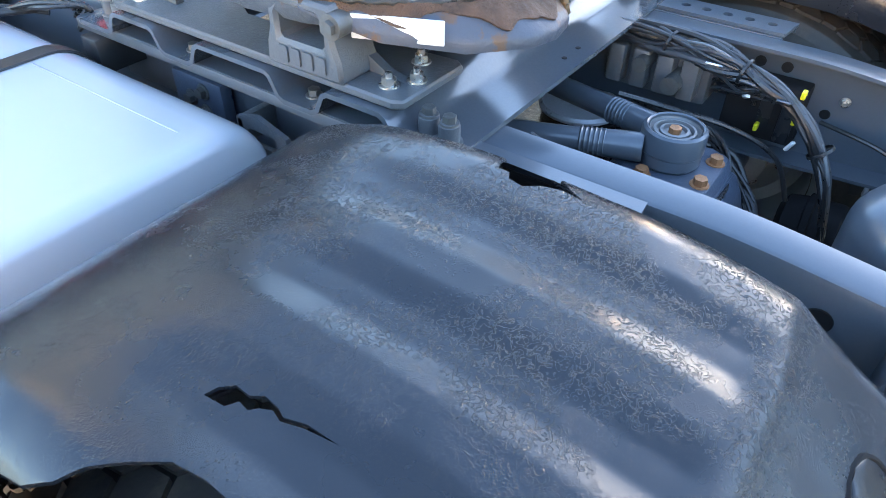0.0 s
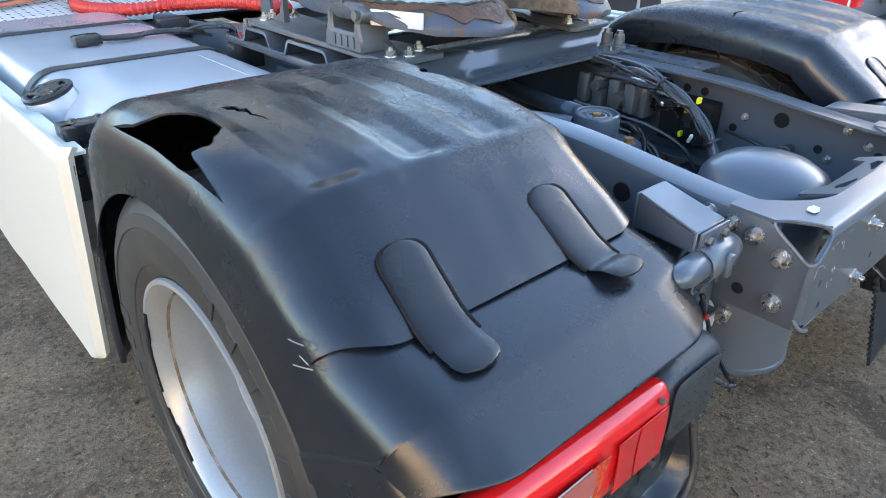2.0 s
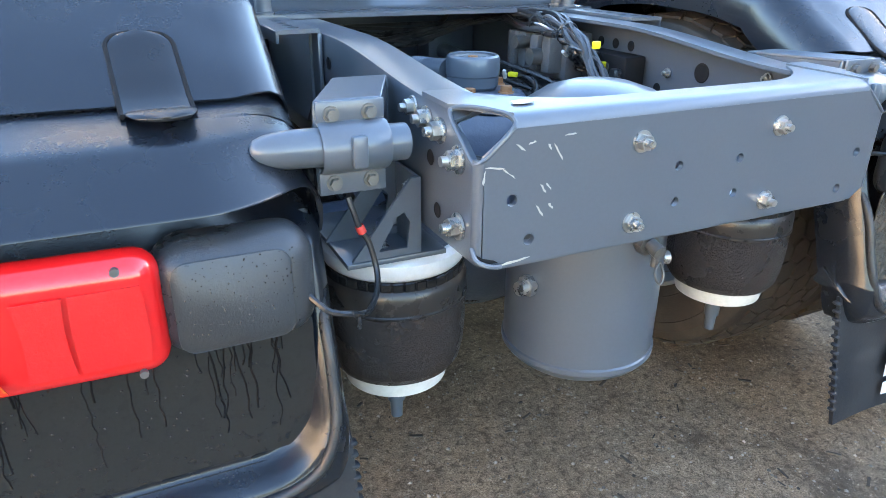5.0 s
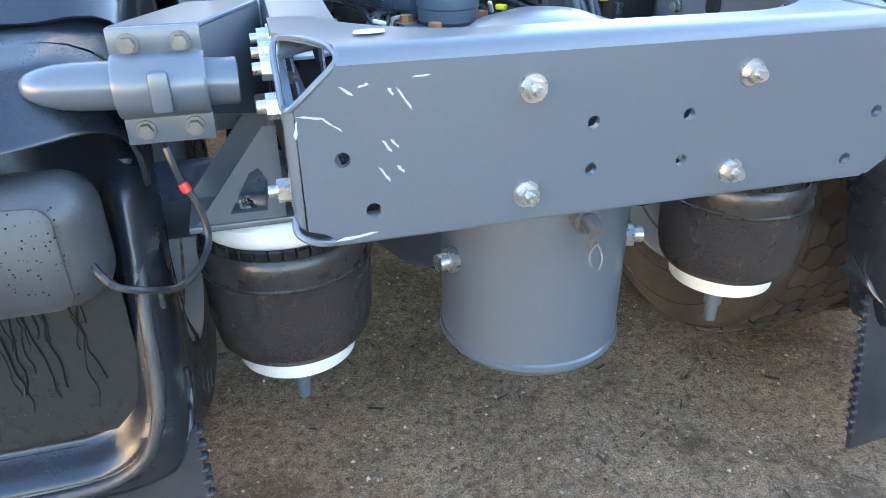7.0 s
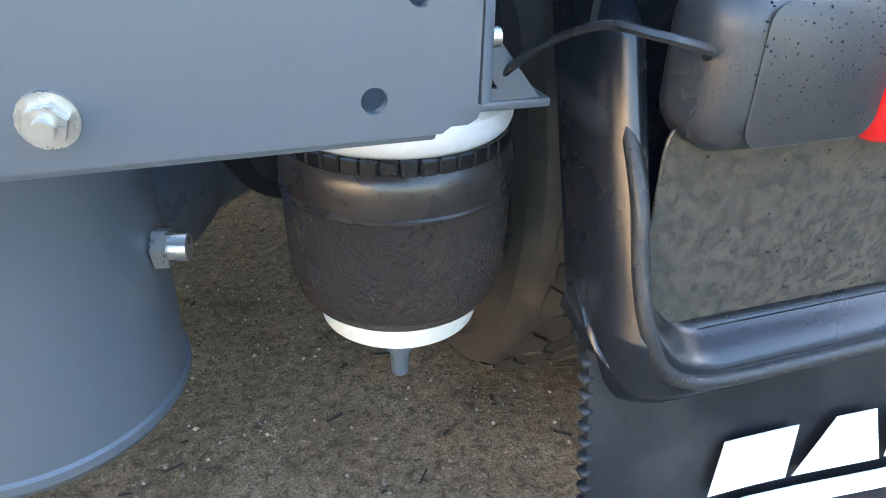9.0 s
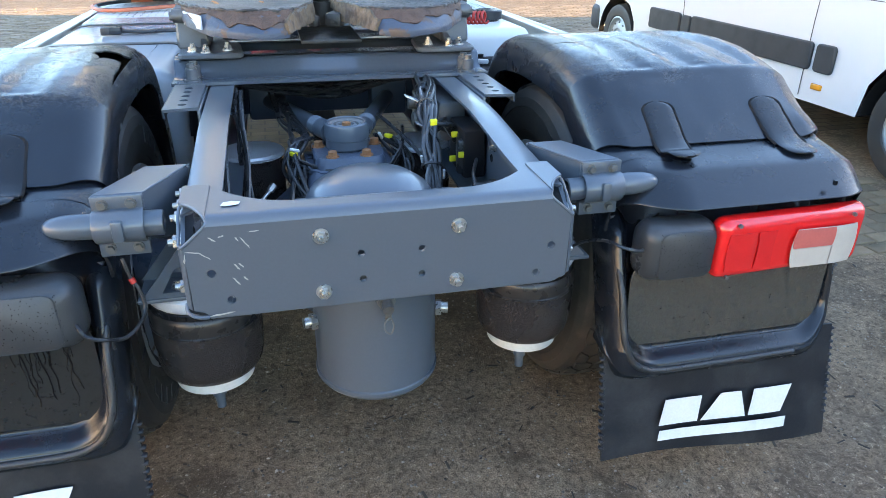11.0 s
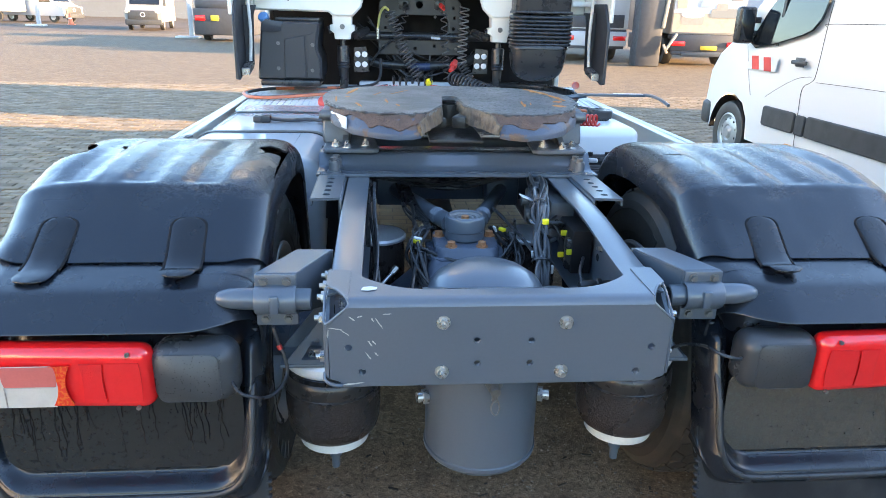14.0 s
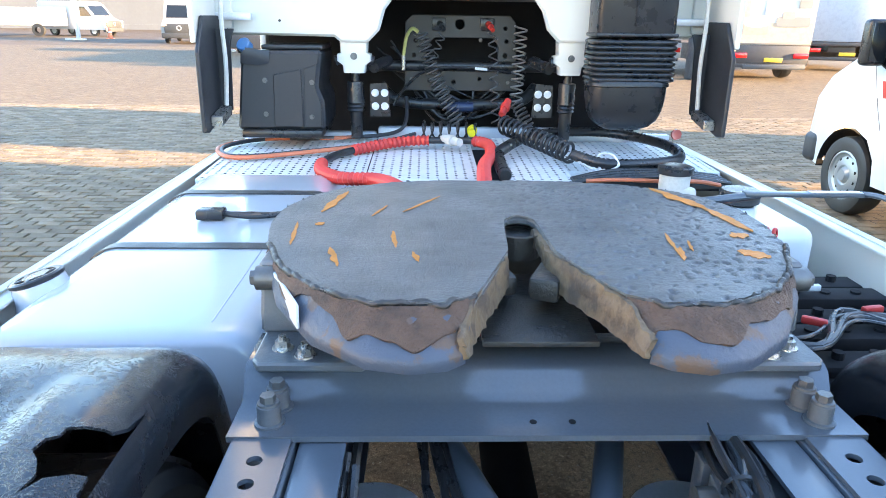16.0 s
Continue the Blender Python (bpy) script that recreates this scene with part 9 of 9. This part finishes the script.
part("hold", bm, FAR_DARK, open_lorry, "dark open hold")
bm = bmesh.new()
boxed(bm, (-1.12, -0.06, 0.52), (1.12, 0.03, 0.98), 0.02)
part("bumper", bm, FAR_WHITE, open_lorry, "white bumper board")
box_truck(14.2, 24.0, -12, FAR_BLUE, "pale blue tank lorry, far off", 2.5, 3.4, 1.0)
# five unseen lorries, added to shade truck and yard from the low sun
box_truck(7.0, 5.28, 180, VAN_WHITE, "unseen low white box lorry added to block the sun", 2.4, 2.45, 0.08, 1.80)
box_truck(7.0, 3.40, 180, FAR_BLUE, "unseen high box lorry added to block the sky glow", 2.4, 4.0, 0.08, 1.95)
box_truck(7.0, 1.35, 180, VAN_WHITE, "unseen white box lorry added to block the sun", 2.4, 2.45, 0.08, 3.2)
box_truck(7.0, -2.1, 180, FAR_BLUE, "unseen tall box lorry added to shade the yard", 2.5, 4.0, 0.4, 8.0)
box_truck(10.4, 6.04, 0, VAN_WHITE, "unseen white box lorry added to cast a shadow band", 2.4, 3.4, 0.3, 2.95)
post_t = thing("yellow_crane_arm", "dull yellow folded crane arm on a dark column", "crane", at=(7.9, 20.0, 0))
bm = bmesh.new()
box(bm, (0.42, 0, 1.9), (0.10, 0.10, 1.5), 0.01, Matrix.Rotation(0.10, 3, "Y"))
box(bm, (0.62, -0.1, 0.75), (0.07, 0.08, 0.6), 0.01, Matrix.Rotation(0.55, 3, "Y"))
box(bm, (0.45, -0.1, 0.55), (0.07, 0.08, 0.3), 0.01, Matrix.Rotation(-0.5, 3, "Y"))
part("arm", bm, FAR_BEIGE, post_t, "dull yellow arm")
bm = bmesh.new()
boxed(bm, (-0.42, 0, 0.0), (0.36, 0.6, 3.2), 0.05)
part("column", bm, FAR_DARK, post_t)
# dark machine with a red lamp and yellow plate
mach = thing("parked_trailer", "dark trailer tail with a red lamp and yellow plate", "trailer", at=(-7.6, 30.2, 0))
bm = bmesh.new()
boxed(bm, (-0.9, 0, 0.25), (1.6, 2.2, 1.35), 0.06)
boxed(bm, (-0.85, 0.1, 1.30), (1.5, 2.0, 1.7), 0.10)
part("body", bm, FAR_DARK, mach)
for x, mt, w in ((-0.62, RED_LENS, 0.42), (0.0, PLATE_YELLOW, 0.34)):
    bm = bmesh.new()
    box(bm, (x, -0.03, 0.95), (w, 0.06, 0.22), 0.02)
    part("tail_lamp" if mt is RED_LENS else "plate", bm, mt, mach)
for x in (-0.55, 1.2):
    bm = bmesh.new()
    lathe(bm, [(0.2, -0.13), (0.36, -0.14), (0.38, 0), (0.36, 0.14), (0.2, 0.13)], Matrix.Translation((x, 0.9, 0.38)) @ frame_to((1, 0, 0)), 24)
    part("wheel", bm, RUBBER, mach)
# flat trailer, lamp posts, traffic cone, boundary wall
trl = thing("flat_trailer", "cream flat trailer with dark wheels, far off", "trailer", at=(-30.0, 50.5, 0))
bm = bmesh.new()
boxed(bm, (-4, -1, 0.7), (4.5, 1, 1.9), 0.05)
part("body", bm, FAR_CREAM, trl)
for x in (-2.8, -1.6, 3.4):
    bm = bmesh.new()
    lathe(bm, [(0.2, -0.12), (0.42, -0.12), (0.44, 0), (0.42, 0.12), (0.2, 0.12)], Matrix.Translation((x, -0.9, 0.44)) @ frame_to((0, 1, 0)), 24)
    part("wheel", bm, RUBBER, trl)
for x, y in ((-21.3, 44.0), (-9.2, 32.4)):
    pst = thing("lamp_post", "white steel post on a pale concrete foot", "post", "posts", at=(x, y, 0))
    bm = bmesh.new()
    boxed(bm, (-0.10, -0.10, 0.08), (0.10, 0.10, 4.5), 0.02)
    part("shaft", bm, FAR_WHITE, pst)
    bm = bmesh.new()
    boxed(bm, (-0.7, -0.3, 0.0), (0.35, 0.3, 0.10), 0.03)
    part("foot", bm, PISTON, pst)
con = thing("traffic_cone", "orange and white traffic cone, far off", "cone", at=(-20.7, 47.0, 0))
bm = bmesh.new()
lathe(bm, [(0.18, 0.03), (0.05, 0.72), (0, 0.73)], None, 20)
boxed(bm, (-0.2, -0.2, 0), (0.2, 0.2, 0.035), 0.01)
part("body", bm, ORANGE_HOSE, con)
bm = bmesh.new()
lathe(bm, [(0.128, 0.30), (0.10, 0.46)], None, 20)
part("white_band", bm, WHITE_PAINT, con)
bm = bmesh.new()
boxed(bm, (-140, 74, 0), (120, 74.4, 7), 0.0)
boxed(bm, (-140, 73.7, 0), (120, 74.1, 0.5), 0.0)
tagged(link_mesh("wall_far", bm, FAR_WALL, smooth=0), "pale boundary hall wall", "wall", kind="structure")


# ---- concrete pavers, laid in running bond ----
def paver_rows(x0, x1, y0, y1, keep):
    rngp = random.Random(21)
    j = 0
    y = y0
    while y < y1:
        x = x0 - (0.105 if j % 2 else 0)
        while x < x1:
            if keep(x, y):
                yield x + 0.1, y + 0.05, rngp
            x += 0.21
        y += 0.107
        j += 1


def paver_into(bm, cx, cy, rngp, w=0.0985, h=0.0475):
    t = [rngp.uniform(-0.0022, 0.0022) for _ in range(3)]
    z = 0.009 + t[0]
    tilt = lambda a, b: z + t[1] * a + t[2] * b
    top = [bm.verts.new((cx + a * (w - 0.005), cy + b * (h - 0.005), tilt(a, b))) for a, b in ((-1, -1), (1, -1), (1, 1), (-1, 1))]
    low = [bm.verts.new((cx + a * w, cy + b * h, -0.012)) for a, b in ((-1, -1), (1, -1), (1, 1), (-1, 1))]
    mid = [bm.verts.new((cx + a * w, cy + b * h, tilt(a, b) - 0.004)) for a, b in ((-1, -1), (1, -1), (1, 1), (-1, 1))]
    bm.faces.new(top)
    for k in range(4):
        q = (k + 1) % 4
        bm.faces.new((mid[k], mid[q], top[q], top[k]))
        bm.faces.new((low[k], low[q], mid[q], mid[k]))


def edge_wave(x, y):
    return 0.25 * noise.noise((x * 0.8, y * 0.8, 3.0))


pavement = thing("pavement", "damp concrete paver surface in running bond", "paving", kind="structure")
bm = bmesh.new()
sheet(bm, [[(2.2, 1.0, 0.0015), (3.4, 1.0, 0.0015)], [(2.2, 3.1, 0.0015), (3.4, 3.1, 0.0015)]])
part("bed", bm, YARD, pavement, smooth=0)
mesh_pool = []
for k in range(12):
    bm = bmesh.new()
    paver_into(bm, 0, 0, random.Random(100 + k))
    ob = link_mesh("paver", bm, PAVER_ONE, pavement, smooth=0)
    mesh_pool.append(ob.data)
    bpy.data.objects.remove(ob)
count = 0
near = lambda x, y: 2.28 + edge_wave(x, y) < x < 3.35 and 1.15 + edge_wave(y, x) < y < 3.1 and not (y < 1.6 and x > 3.0)
for cx, cy, rngp in paver_rows(2.0, 3.4, 1.0, 3.1, near):
    if count >= 300:
        break
    o = new("paver", mesh_pool[rngp.randrange(12)])
    o.parent = pavement
    o.location = (cx, cy, 0)
    count += 1
verts, faces = [], []
def add(cx, cy, rngp):
    t = [rngp.uniform(-0.0025, 0.0025) for _ in range(3)]
    n = len(verts)
    for w, h, dz, low in ((0.0935, 0.0425, 0, 0), (0.0985, 0.0475, -0.004, 0), (0.0985, 0.0475, 0, 1)):
        for a, b in ((-1, -1), (1, -1), (1, 1), (-1, 1)):
            verts.append((cx + a * w, cy + b * h, -0.012 if low else 0.009 + t[0] + t[1] * a + t[2] * b + dz))
    faces.append((n, n + 1, n + 2, n + 3))
    for k in range(4):
        q = (k + 1) % 4
        faces.append((n + 4 + k, n + 4 + q, n + q, n + k))
        faces.append((n + 8 + k, n + 8 + q, n + 4 + q, n + 4 + k))
for cx, cy, rngp in paver_rows(-9.0, -1.5, 2.6, 13.0, lambda x, y: y > 3.0 + edge_wave(x, y) + 0.5 * max(0, x + 2.2) and x > -2.0 - 0.62 * y):
    add(cx, cy, rngp)
for cx, cy, rngp in paver_rows(1.35, 9.0, 3.1, 12.0, lambda x, y: (x < 3.45 or y > 6.8) and x > 1.4 and x < 2.2 + 0.45 * y):
    add(cx, cy, rngp)
me = bpy.data.meshes.new("far_pavers")
me.from_pydata(verts, [], faces)
me.materials.append(PAVER)
fp = new("far_pavers", me)
fp.parent = pavement
tagged(fp, kind="stuff")
